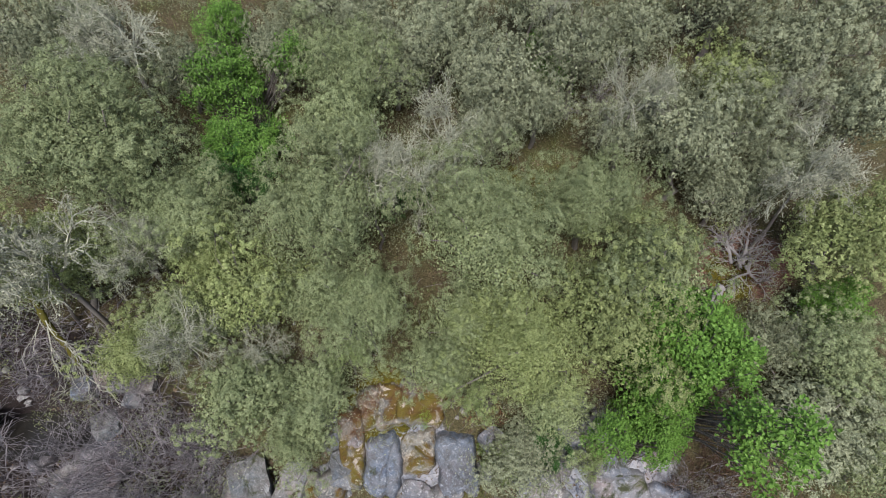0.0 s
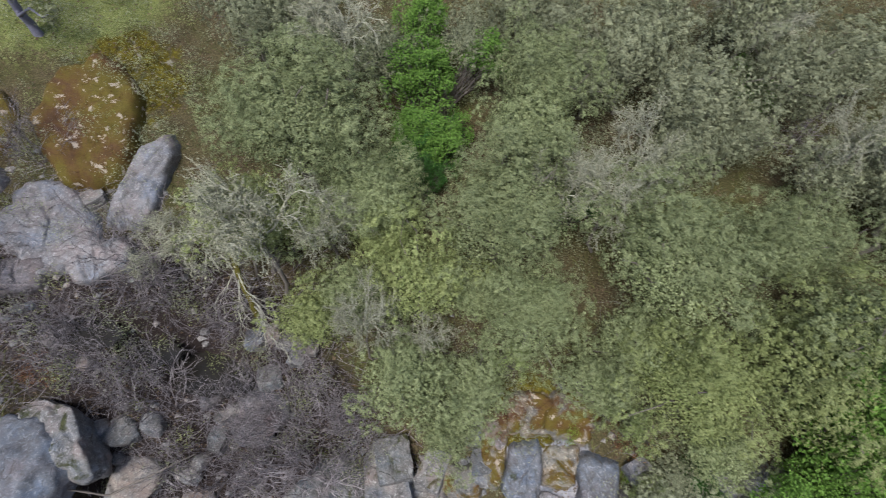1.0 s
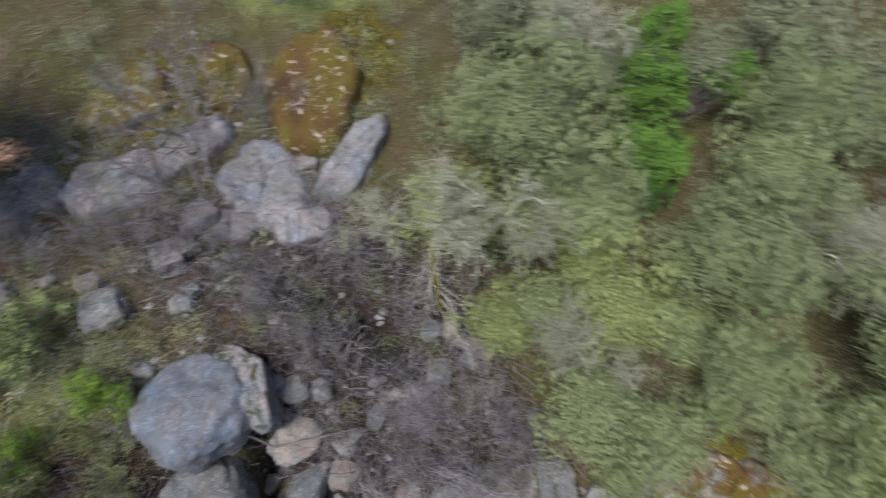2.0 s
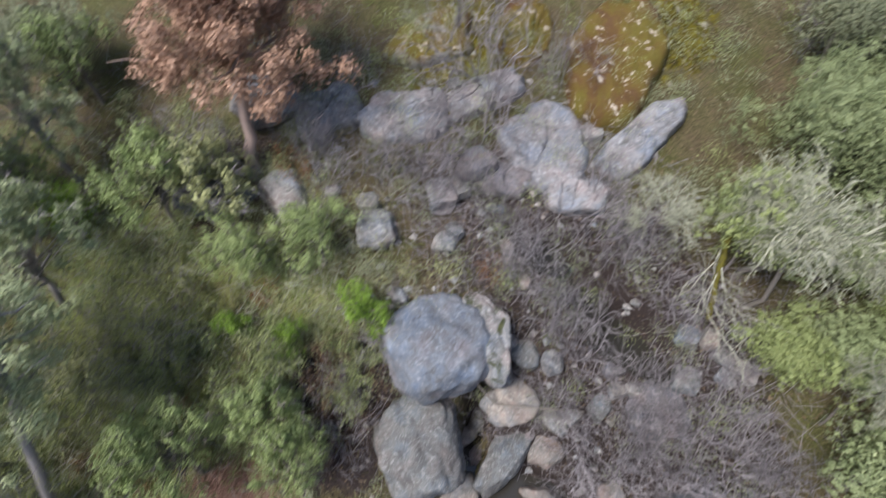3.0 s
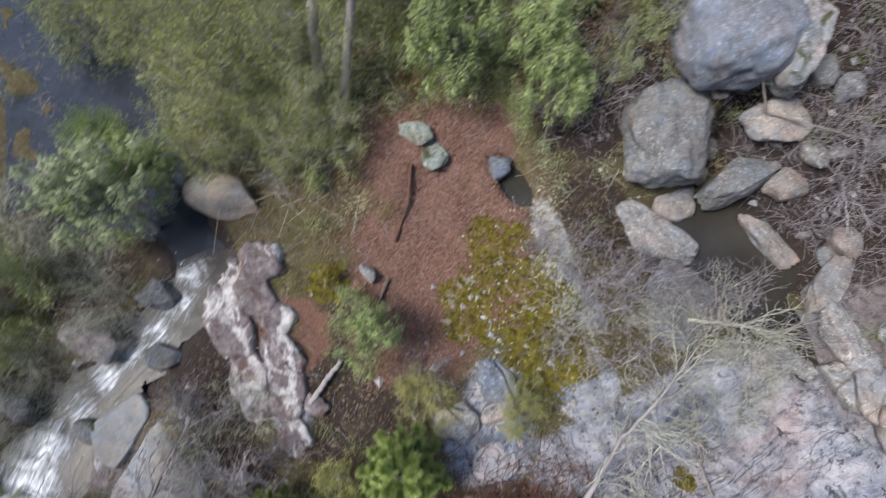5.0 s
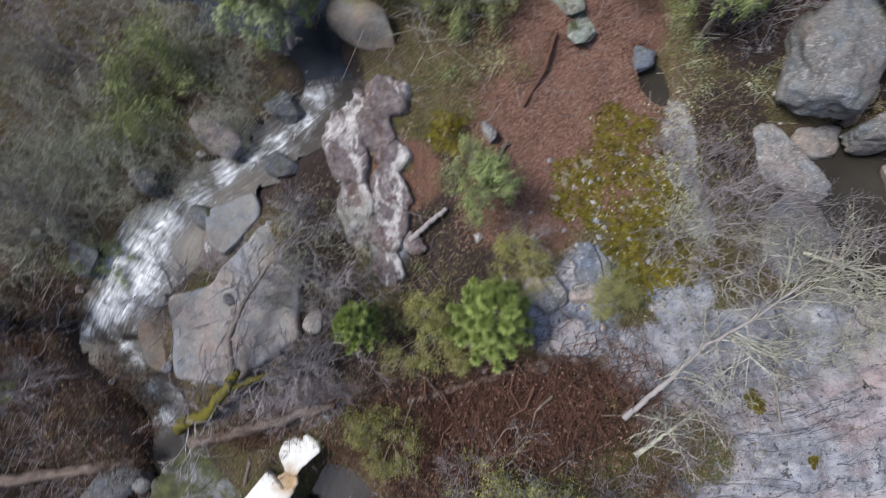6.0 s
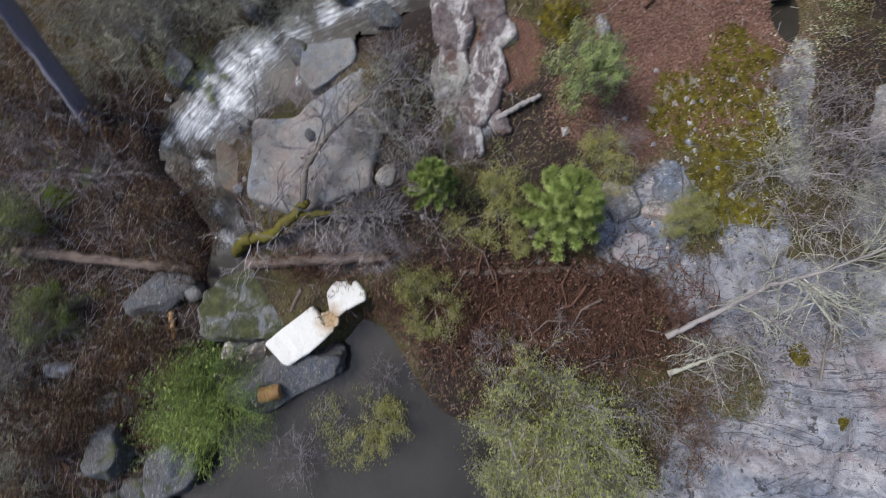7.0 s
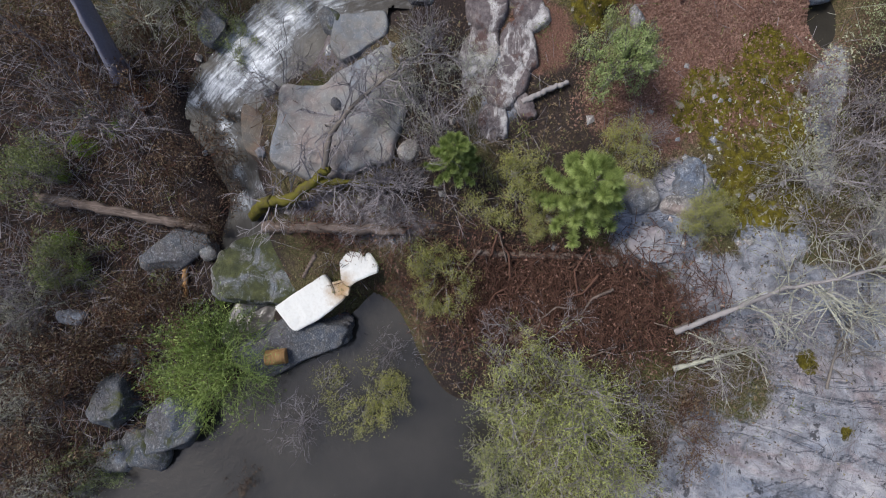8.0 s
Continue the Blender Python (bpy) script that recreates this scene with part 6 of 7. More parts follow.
plant("bare", -11.0, -13.9, 0.80, 0.5)
plant("bare", -9.0, -13.7, 0.85, 0.5)
plant("shrub", -14.9, -3.0, 0.85, 0.7)
plant("mixed", -14.5, -0.7, 0.75, 0.6)
plant("bracken", -15.4, -0.9, 0.55, 0.35)
plant("bracken", -14.9, -1.2, 0.45, 0.35)
plant("bracken", -17.6, -1.2, 0.60, 0.3)
plant("bracken", -18.9, -3.0, 0.60, 0.3)
plant("bracken", -16.6, -6.2, 0.62, 0.3)
plant("bracken", -17.4, -4.6, 0.55, 0.3)
plant("bracken", -13.5, 3.3, 0.60, 0.3)
plant("bracken", -18.0, -6.9, 0.60, 0.3)
plant("bright", -17.3, -2.4, 0.62, 0.6)
plant("mixed", -17.4, -0.4, 0.80, 0.6)
plant("sparse", -18.1, -2.2, 0.80, 0.6)
plant("sparse", -17.6, -5.6, 0.90, 0.6)
plant("mixed", -16.3, -3.9, 0.75, 0.6)
plant("pale_bare", -1.0, -22.6, 1.10, 0.7)
plant("pale_bare", 0.3, -21.4, 1.05, 0.6)
plant("pale_bare", -2.4, -23.0, 1.10, 0.7)
plant("pale_bare", -3.6, -22.9, 0.95, 0.7)
plant("willow", -2.2, -9.5, 1.10, 0.7)
plant("sparse", -7.9, -7.0, 0.60, 0.5)
plant("pale_bare", -7.4, -2.6, 0.95, 0.6)
plant("pale_bare", -6.5, -1.7, 0.95, 0.6)
plant("pale_bare", -8.7, -3.5, 0.90, 0.6)
plant("pale_bare", -5.7, -2.7, 0.85, 0.5)
plant("pale_bare", -9.0, -5.4, 0.80, 0.5)
plant("bracken", -19.2, 1.3, 0.90, 0.7)
plant("pale_bare", -12.6, -16.6, 0.80, 0.6)
plant("pale_bare", -17.2, -17.2, 1.20, 0.9)
plant("pale_bare", -18.0, -18.6, 1.20, 0.9)
plant("pale_bare", -13.6, -17.4, 1.00, 0.8)
plant("pale_bare", -14.6, -18.7, 1.10, 0.9)
plant("pale_bare", -12.9, -19.4, 1.05, 0.8)
plant("pale_bare", -15.6, -20.6, 1.15, 0.9)
plant("pale_bare", -13.4, -15.2, 0.70, 0.6)
plant("shrub", -16.3, -14.0, 1.25, 1.0)
plant("shrub", -16.9, -13.1, 0.95, 0.9)
plant("pine", -7.7, -10.2, 0.96, 1.2)
plant("pine", -8.1, -13.0, 0.61, 0.8)


# ---- single trees ----
def tall_trunk(name, label, path, r0, r1, bark, boughs, leaf, reach, tufts, size):
    """A slender tree along a line of stops, with boughs and light foliage above."""
    root = new(name)
    base = np.array(path[0], float)
    root.location = base
    tagged(root, label, "tree", group="tall trees of the valley")
    p = np.array(path, float) - base
    k = np.linspace(0, len(p) - 1, 14)
    line = np.stack([np.interp(k, np.arange(len(p)), p[:, c]) for c in range(3)], 1)
    line[1:-1, :2] += rng.normal(size=(12, 2)) * r0 * 0.18
    part("trunk", tube_mesh("trunk", line, np.linspace(r0, r1, 14) * (1 + 0.5 * np.exp(-k * 6)), bark, 12, 0.05), root)
    at, nm = [], []
    for i in range(boughs):
        f = 0.5 + 0.5 * i / boughs
        s = line[int(f * 13)]
        q = i * 2.4 + rng.uniform(-0.4, 0.4)
        d = reach * (1.15 - 0.6 * f) * rng.uniform(0.7, 1.2)
        e = s + np.array([math.cos(q) * d, math.sin(q) * d, d * rng.uniform(0.0, 0.5)])
        part("limb", tube_mesh("limb", bent(s, e, 5, 0.3), np.linspace(r1 * 0.8, 0.008, 5), bark, 6, 0.05), root)
        c = s + (e - s) * rng.uniform(0.35, 1.1, (tufts, 1)) + rng.normal(size=(tufts, 3)) * 0.18 * d
        at.append(c)
    if leaf:
        a, n2 = puff_points(np.concatenate(at), rng.uniform(0.20, 0.38, boughs * tufts), 1300, 0.2)
        part("crown", fleck_mesh("crown", a, n2, size, size * 0.45, LEAF[leaf]), root)
    return root


tall_trunk("alder_tree", "slender alder with a smooth lilac-grey trunk", [(-17.14, -8.5, 1.4), (-17.9, -7.8, 4.2), (-18.1, -7.2, 6.5), (-17.9, -6.7, 8.2)], 0.155, 0.06, PALE_BARK, 16, "teal", 1.5, 5, 0.09)
tall_trunk("alder_tree", "slender alder with a smooth lilac-grey trunk", [(-16.53, -8.1, 1.4), (-17.6, -6.8, 4.6), (-18.0, -6.0, 6.4), (-18.0, -5.5, 7.4)], 0.125, 0.05, PALE_BARK, 14, "teal", 1.4, 5, 0.09)
tall_trunk("dead_pine", "dead pine with pinkish trunk and orange needles", [(-19.9, 0.4, 4.9), (-20.1, 0.9, 7.0), (-20.3, 1.5, 9.2), (-20.4, 1.9, 10.4)], 0.18, 0.06, PINK_BARK, 40, "dead", 2.5, 9, 0.11)
tall_trunk("slim_trunk", "thin grey trunk above the mossy dome", [(-16.65, 10.9, 8.5), (-16.6, 10.7, 9.6), (-16.4, 10.5, 11.2)], 0.13, 0.08, BLUE_BARK, 5, "grey_oak", 1.2, 4, 0.08)
trunk_tree = new("leaning_tree")
trunk_tree.location = (-9.73, -21.7, -0.6)
tagged(trunk_tree, "leaning tree with a blue-grey bark trunk on the bank", "tree", group="tall trees of the valley")
line = np.stack([np.linspace(0, -0.5, 12), np.linspace(0, 1.7, 12), np.linspace(0, 5.4, 12)], 1)
part("trunk", tube_mesh("trunk", line, np.linspace(0.21, 0.15, 12) * (1 + 0.5 * np.exp(-np.arange(12) * 1.2)), BLUE_BARK, 20, 0.10), trunk_tree)


# ---- fallen wood ----
def fallen(name, label, path, r0, r1, material, sides=10, branches=0, twig=None, reach=0.8, lift=0.0, category="log"):
    """A log or branch that lies along a line of (x, y, height over ground)."""
    pts = np.array([(x, y, height_at(x, y) + h) for x, y, h in path])
    root = new(name)
    root.location = pts[0]
    tagged(root, label, category, group="fallen wood")
    p = pts - pts[0]
    n = max(10, len(p) * 9)
    k = np.linspace(0, len(p) - 1, n)
    line = np.stack([np.interp(k, np.arange(len(p)), p[:, c]) for c in range(3)], 1)
    line[1:-1] += rng.normal(size=(n - 2, 3)) * r0 * 0.12
    stem = part("stem", tube_mesh("stem", line, np.linspace(r0, r1, n) * (1 + 0.08 * rng.normal(size=n)), material, sides + 4, 0.11), root)
    if branches:
        idx = rng.integers(n // 4, n, branches)
        ways = unit(rng.normal(size=(branches, 3)) * np.array([1, 1, 0.6]) + (line[-1] - line[0]) / np.linalg.norm(line[-1]) * 0.8 + np.array([0, 0, 0.25 + lift]))
        a, b, lv, st = twig_tree(line[idx], ways, reach, 2, 2, 0.5, 0.03)
        tagged(part("branchwork", stick_mesh("branchwork", a, b, 0.018 * 0.62 ** lv, 0.016 * 0.62 ** (lv + 0.4), twig or material), stem), "bare side twigs", kind="stuff")
    return root


fallen("fallen_log", "long rotting brown log across the brook", [(-6.44, -23.2, 0.30), (-6.40, -22.0, 0.36), (-6.33, -20.6, 0.38), (-6.23, -18.8, 0.55)], 0.13, 0.11, LOG)
fallen("fallen_log", "long rotting brown log across the brook", [(-6.4, -17.4, 0.25), (-6.45, -16.1, 0.2), (-6.6, -13.9, 0.12)], 0.15, 0.10, LOG)
fallen("fallen_log", "thin grey log at the edge of the debris", [(-6.35, -12.3, 0.15), (-6.45, -11.0, 0.14), (-6.55, -9.7, 0.12)], 0.08, 0.07, LOG)
fallen("fallen_log", "broken reddish log end in the debris", [(-4.45, -11.1, 0.15), (-4.95, -10.4, 0.2)], 0.11, 0.09, LOG)
fallen("plank", "short weathered plank on the bank", [(-5.3, -19.6, 0.12), (-4.5, -19.4, 0.14)], 0.07, 0.06, CUT, 4, category="plank")
fallen("plank", "reddish splintered board beside the foam slab", [(-5.8, -15.9, 0.55), (-5.3, -16.2, 0.45)], 0.05, 0.04, LOG, 4, category="plank")
fallen("mossy_branch", "arching fallen limb thick with yellow-green moss", [(-6.75, -18.0, 0.35), (-6.85, -17.2, 0.40), (-6.95, -16.5, 0.45), (-7.45, -15.95, 0.55), (-7.7, -15.75, 0.6)], 0.14, 0.09, MOSS_BARK, 10, 16, TWIG, 0.7, category="branch")
fallen("mossy_branch", "low side limb of moss with hanging grey twigs", [(-7.35, -16.0, 0.50), (-7.5, -15.2, 0.40), (-7.55, -14.2, 0.30)], 0.08, 0.03, MOSS_BARK, 9, 34, TWIG, 0.55, category="branch")
fallen("fallen_branch", "thin dark crooked branch over the flat rock", [(-7.6, -15.85, 0.6), (-8.4, -15.75, 0.8), (-9.1, -15.3, 0.9), (-9.7, -14.8, 0.85), (-10.6, -13.9, 0.8)], 0.06, 0.025, BARK, 8, 34, TWIG, 0.6, category="branch")
fallen("fallen_tree", "bleached fallen tree with pale bare limbs", [(-5.1, -7.65, 0.35), (-5.75, -6.6, 0.62), (-6.3, -5.6, 0.75), (-6.65, -4.5, 0.8), (-7.3, -3.0, 0.85)], 0.065, 0.022, PALE_BARK, 9, 26, LICHEN_TWIG, 0.9, category="branch")
fallen("fallen_branch", "bleached bare branch beside the fallen tree", [(-4.3, -7.6, 0.3), (-4.6, -6.9, 0.35), (-4.9, -6.2, 0.4)], 0.06, 0.02, LICHEN_TWIG, 8, 12, LICHEN_TWIG, 0.5, category="branch")
fallen("fallen_branch", "forked dead branch on the pale rock", [(-7.9, -2.6, 0.3), (-7.3, -1.6, 0.5), (-6.6, -0.4, 0.7)], 0.05, 0.02, LICHEN_TWIG, 8, 16, LICHEN_TWIG, 0.8, category="branch")
fallen("fallen_branch", "red-brown stick on the leaf litter", [(-14.3, -7.1, 0.10), (-13.4, -7.6, 0.12), (-12.6, -8.3, 0.10)], 0.05, 0.03, BROWN_TWIG, 7, category="branch")
fallen("fallen_log", "short bleached log on the leaf litter", [(-9.95, -11.6, 0.12), (-10.25, -11.1, 0.14), (-10.55, -10.6, 0.12)], 0.07, 0.055, PALE_BARK)
fallen("fallen_branch", "dark crooked twig branch on the pale rock", [(-4.3, -4.2, 0.15), (-5.3, -4.0, 0.2), (-6.3, -3.4, 0.25)], 0.03, 0.012, BARK, 7, 14, BARK, 0.45, category="branch")
fallen("fallen_branch", "short dead stick on the leaf litter", [(-11.9, -8.8, 0.1), (-11.4, -9.3, 0.1)], 0.05, 0.03, LOG, 7, category="branch")
for k in range(16):
    x, y = -5.4 + rng.normal() * 0.75, -10.3 + rng.normal() * 1.3
    q, far, bow = rng.uniform(0, 6.28), rng.uniform(0.5, 1.3), rng.uniform(-0.5, 0.5)
    fallen("drift_stick", "reddish broken stick lodged in the flood debris", [(x, y, 0.28), (x + 0.5 * far * math.cos(q), y + 0.5 * far * math.sin(q), 0.34), (x + far * math.cos(q + bow), y + far * math.sin(q + bow), 0.26)], rng.uniform(0.02, 0.045), 0.015, LOG if k % 2 else BROWN_TWIG, 6, category="branch")
for k in range(8):
    q, far, bow = rng.uniform(0, 6.28), rng.uniform(0.5, 1.5), rng.uniform(-0.6, 0.6)
    x, y = 7.9 + rng.normal() * 0.18, 8.25 + rng.normal() * 0.12
    fallen("dead_root", "bleached crooked root spread over the mossy ground", [(x, y, 0.30), (x + 0.5 * far * math.cos(q), y + 0.4 * far * math.sin(q), 0.32), (x + far * math.cos(q + bow), y + 0.7 * far * math.sin(q + bow), 0.12)], 0.045, 0.012, PALE_BARK, 7, 7, PALE_BARK, 0.4, category="root")
fallen("dead_branch", "fallen dead oak limb with bleached forks", [(7.0, 7.4, 0.6), (6.4, 6.6, 0.5), (5.9, 5.9, 0.3)], 0.11, 0.04, PALE_BARK, 8, 24, PALE_BARK, 0.8, category="branch")
fallen("mossy_branch", "leaning limb wrapped in yellow moss", [(-9.6, 6.9, 1.6), (-9.2, 6.2, 1.1), (-8.7, 5.6, 0.5)], 0.075, 0.06, MOSS_BARK, 9, 10, LICHEN_TWIG, 0.9, category="branch")
fallen("fallen_branch", "straight dark pole across the boulder", [(-12.9, 0.9, 1.7), (-11.4, 1.3, 1.3), (-9.6, 2.6, 1.0)], 0.035, 0.02, BARK, 6, category="branch")


# ---- the foam slab and the cut block ----
def rounded_block(name, outline, thick, material, dent=0.02, seed=1):
    """A slab with a ragged outline, subdivided and dented."""
    bm = bmesh.new()
    vs = [bm.verts.new((x, y, -thick / 2)) for x, y in outline]
    f = bm.faces.new(vs)
    top = bmesh.ops.extrude_face_region(bm, geom=[f])
    bmesh.ops.translate(bm, verts=[v for v in top["geom"] if isinstance(v, bmesh.types.BMVert)], vec=(0, 0, thick))
    bmesh.ops.recalc_face_normals(bm, faces=bm.faces)
    bmesh.ops.bevel(bm, geom=bm.edges[:], offset=thick * 0.14, segments=2, affect="EDGES")
    bmesh.ops.triangulate(bm, faces=bm.faces[:])
    bmesh.ops.subdivide_edges(bm, edges=bm.edges[:], cuts=3, use_grid_fill=True)
    for v in bm.verts:
        v.co += Vector([noise.noise(v.co * 5 + Vector((seed, k * 9, 0))) * dent for k in range(3)])
    me = bpy.data.meshes.new(name)
    bm.to_mesh(me)
    bm.free()
    me.materials.append(material)
    return me


def ring_slab(name, label, outline, top, thick, color, seed=1):
    """A smooth slab with a worn, slightly wavering outline and a near-flat top."""
    o = np.array(outline, float)
    mid = o.mean(0)
    p = []
    for i in range(len(o)):
        a, b = o[i], o[(i + 1) % len(o)]
        k = max(3, int(np.linalg.norm(b - a) / 0.12))
        p += [a + (b - a) * j / k for j in range(k)]
    p = np.array(p)
    for _ in range(2):
        p = 0.5 * p + 0.25 * np.roll(p, 1, 0) + 0.25 * np.roll(p, -1, 0)
    n = len(p)
    rings = [(1.05, -thick), (1.03, -thick * 0.5), (1.01, -0.14), (0.995, -0.06), (0.975, -0.02), (0.94, 0.0)] + [(s, 0.0) for s in (0.86, 0.76, 0.66, 0.55, 0.44, 0.33, 0.22, 0.11, 0.01)]
    v = []
    for s, z in rings:
        for q in p:
            w = mid + (q - mid) * s
            h = noise.noise((w[0] * 0.8, w[1] * 0.8, seed)) * 0.10 + noise.noise((w[0] * 3, w[1] * 3, seed)) * 0.03
            j = noise.noise((w[0] * 2.2, w[1] * 2.2, seed + 9)) * 0.06
            v.append((w[0] - mid[0] + j, w[1] - mid[1] + j, z + (h if s < 1.02 else 0)))
    i = (np.arange(len(rings) - 1)[:, None] * n + np.arange(n)[None, :])
    j = (np.arange(len(rings) - 1)[:, None] * n + (np.arange(n)[None, :] + 1) % n)
    ob = new(name, mesh_of(name, v, np.stack([i.ravel(), j.ravel(), (j + n).ravel(), (i + n).ravel()], 1), SMOOTH_ROCK, True))
    ob.location = (mid[0], mid[1], top)
    ob.color = (*color, 0.0)
    return tagged(ob, label, "rock", group="boulders of the valley")


ring_slab("rock_slab", "broad smooth flat slab of rock in the brook", [(-9.75, -17.35), (-9.78, -16.3), (-10.25, -15.96), (-11.2, -14.85), (-9.96, -14.54), (-9.5, -14.28), (-8.13, -14.48), (-7.44, -16.09), (-7.64, -16.66), (-7.84, -17.3), (-8.54, -17.23)], 0.40, 1.25, (0.215, 0.208, 0.200), 3)
ring_slab("rock_slab", "smooth grey slab above a crack in the rock", [(-11.6, -16.3), (-10.85, -16.35), (-10.42, -15.98), (-11.3, -14.95), (-11.95, -15.1)], 0.43, 1.15, (0.185, 0.18, 0.172), 8)
ring_slab("rock_slab", "rounded pale slab of rock in the debris", [(-7.35, -8.75), (-6.85, -8.85), (-6.55, -8.3), (-6.7, -7.8), (-7.2, -7.75), (-7.5, -8.2)], 0.22, 0.6, (0.27, 0.275, 0.295), 5)
ring_slab("rock_slab", "dark wet ledge beside the falling water", [(-9.6, -18.5), (-9.5, -17.6), (-8.7, -17.5), (-8.0, -17.6), (-8.2, -18.2), (-8.9, -18.5)], -0.45, 0.9, (0.13, 0.105, 0.08), 12)

slab = new("foam_slab")
slab.matrix_basis = pose(-4.75, -16.05, -0.76, -2, 13, 0)
tagged(slab, "broken white foam slab with stained torn end", "slab", group="")
part("board", rounded_block("board", [(0.21, -0.82), (-0.25, -0.30), (-0.73, 0.28), (-0.56, 0.45), (-0.30, 0.60), (-0.30, 0.86), (-0.17, 0.82), (0.23, 0.44), (0.38, 0.29), (0.74, -0.24), (0.69, -0.37)][::-1], 0.20, FOAMBOARD, 0.015), slab)
part("neck", rounded_block("neck", [(-0.56, 0.48), (-0.62, 0.70), (-0.45, 0.95), (-0.28, 0.90), (-0.26, 0.62)][::-1], 0.12, FOAMBOARD, 0.03, 5), slab, "torn yellowed neck of foam")
part("broken_end", rounded_block("broken_end", [(-1.06, 0.61), (-1.37, 0.82), (-1.38, 1.31), (-1.12, 1.54), (-0.94, 1.56), (-0.69, 1.14), (-0.49, 0.90), (-0.62, 0.70)][::-1], 0.19, FOAMBOARD, 0.018, 9), slab, "snapped-off rounded end of the slab")

block = new("cut_block", tube_mesh("cut_block", [(-0.25, 0, 0), (-0.245, 0, 0), (0, 0, 0), (0.245, 0, 0), (0.25, 0, 0)], [0.17, 0.19, 0.185, 0.19, 0.17], CUT, 14, 0.03))
block.matrix_basis = pose(-3.35, -16.69, -0.98, 0, 0, 104)
knob = boulder(-9.33, -15.9, 0.34, 0.22, 0.26, 20, "blue", 0.0)
knob.location.z = 0.36
knob.color = (0.06, 0.06, 0.07, 0.3)
tagged(block, "short sawn block of orange wood on a rock", "wood")


# ---- ground clutter that nobody could count ----
def on_ground(k, test, x0, x1, y0, y1):
    """k places in the box, kept with the odds that test gives."""
    x, y = rng.uniform(x0, x1, k), rng.uniform(y0, y1, k)
    keep = rng.uniform(size=k) < test(x, y)
    x, y = x[keep], y[keep]
    return np.stack([x, y, surface_z(x, y)], 1)


def dry(x, y):
    return (surface_z(x, y) > POOL + 0.1) * ((surface_z(x, y) > POND + 0.05) | (y < -4) | (x > -4.8)) * (1 - np.clip(1.8 * np.exp(-((brook_way(x, y)[0] / 1.0) ** 2)), 0, 1))


def blades(name, label, at, long, thick, material, lean=0.6):
    w = unit(rng.normal(size=at.shape) * lean + np.array([0, 0, 0.8]))
    ln = (long * rng.uniform(0.5, 1.4, len(at)))[:, None]
    me = stick_mesh(name, at - w * 0.05, at + w * ln, thick, thick * 0.4, material)
    return tagged(new(name, me), label, "grass", kind="stuff")


def flat_twigs(name, label, at, long, thick, material, tilt=0.18, category="twigs"):
    q = rng.uniform(0, 2 * math.pi, len(at))
    w = np.stack([np.cos(q), np.sin(q), rng.normal(size=len(at)) * tilt], 1)
    ln = (long * rng.uniform(0.4, 1.5, len(at)))[:, None]
    c = at + np.array([0, 0, 0.03])
    me = stick_mesh(name, c - w * ln * 0.5, c + w * ln * 0.5, thick, thick * 0.6, material)
    return tagged(new(name, me), label, category, kind="stuff")


cover_at = lambda key: (lambda x, y: ground_cover(x, y)[key])
bank = lambda x, y: (1 - 0.75 * ((y > 1.0) | ((x < -12.5) & (y > -4))) * cover_at("dark")(x, y)) * dry(x, y) * (1 - cover_at("rock")(x, y)) * (1 - 0.9 * cover_at("litter")(x, y)) * (1 - 0.85 * cover_at("moss")(x, y))


def flecks(name, label, at, size, leaf, category="leaves", lie=0.5):
    at = at + np.array([0, 0, 0.012])
    me = fleck_mesh(name, at, unit(rng.normal(size=at.shape) * lie + np.array([0, 0, 1.0])), size, size * 0.6, LEAF[leaf])
    return tagged(new(name, me), label, category, kind="stuff")


flecks("leaf_litter", "reddish-brown fallen leaves over the slope", on_ground(80000, lambda x, y: cover_at("litter")(x, y) ** 1.5 * (1 - 0.9 * cover_at("moss")(x, y)), -16.5, -9.5, -10.5, -3.5), 0.06, "litter")
flecks("brown_litter", "dead brown leaves over the banks", on_ground(120000, lambda x, y: bank(x, y), -26, 3, -28, 4), 0.07, "withered")
flecks("pale_litter", "dry pale leaves and flakes on the ground", on_ground(34000, lambda x, y: dry(x, y) * (1 - 0.6 * cover_at("rock")(x, y)) * (1 - 0.8 * cover_at("dark")(x, y)), -26, 9, -28, 14), 0.06, "straw")
flecks("hill_litter", "dry leaves on the hillside", on_ground(30000, lambda x, y: sstep(0.5, 3, slope_way(x, y)), -26, 11, -6, 18), 0.09, "withered")
blades("dry_grass", "dry straw-coloured grass and dead stalks", on_ground(30000, lambda x, y: bank(x, y) * (0.5 + 0.5 * (y < -17)) * (y < 1), -26, 3, -28, 1), 0.30, 0.006, LEAF["straw"], 0.9)
blades("green_grass", "short green grass and herbs between the rocks", on_ground(24000, lambda x, y: bank(x, y) * (1 - 0.8 * cover_at("dark")(x, y)) * 0.7, -26, 2, -24, 6), 0.20, 0.008, LEAF["green_grass"], 0.7)
blades("hill_herbs", "low olive herbs under the oaks", on_ground(12000, lambda x, y: 0.5 * sstep(1.5, 4, slope_way(x, y)), -26, 11, -6, 20), 0.3, 0.010, LEAF["green_grass"], 1.0)
flecks("lichen_flakes", "blue-grey lichen flakes on the rock rib", on_ground(9000, lambda x, y: near(x, y, -10.9, -4.6, 1.5, -12, 0.45) + 0.03 * near(x, y, -9.3, -6.0, 1.6), -13, -7, -8, -3.5), 0.07, "lichen")
blades("moss_tufts", "yellow-green moss tufts on the rock", on_ground(26000, lambda x, y: cover_at("moss")(x, y), -14, 4, -12, 11), 0.07, 0.012, LEAF["moss"], 1.0)
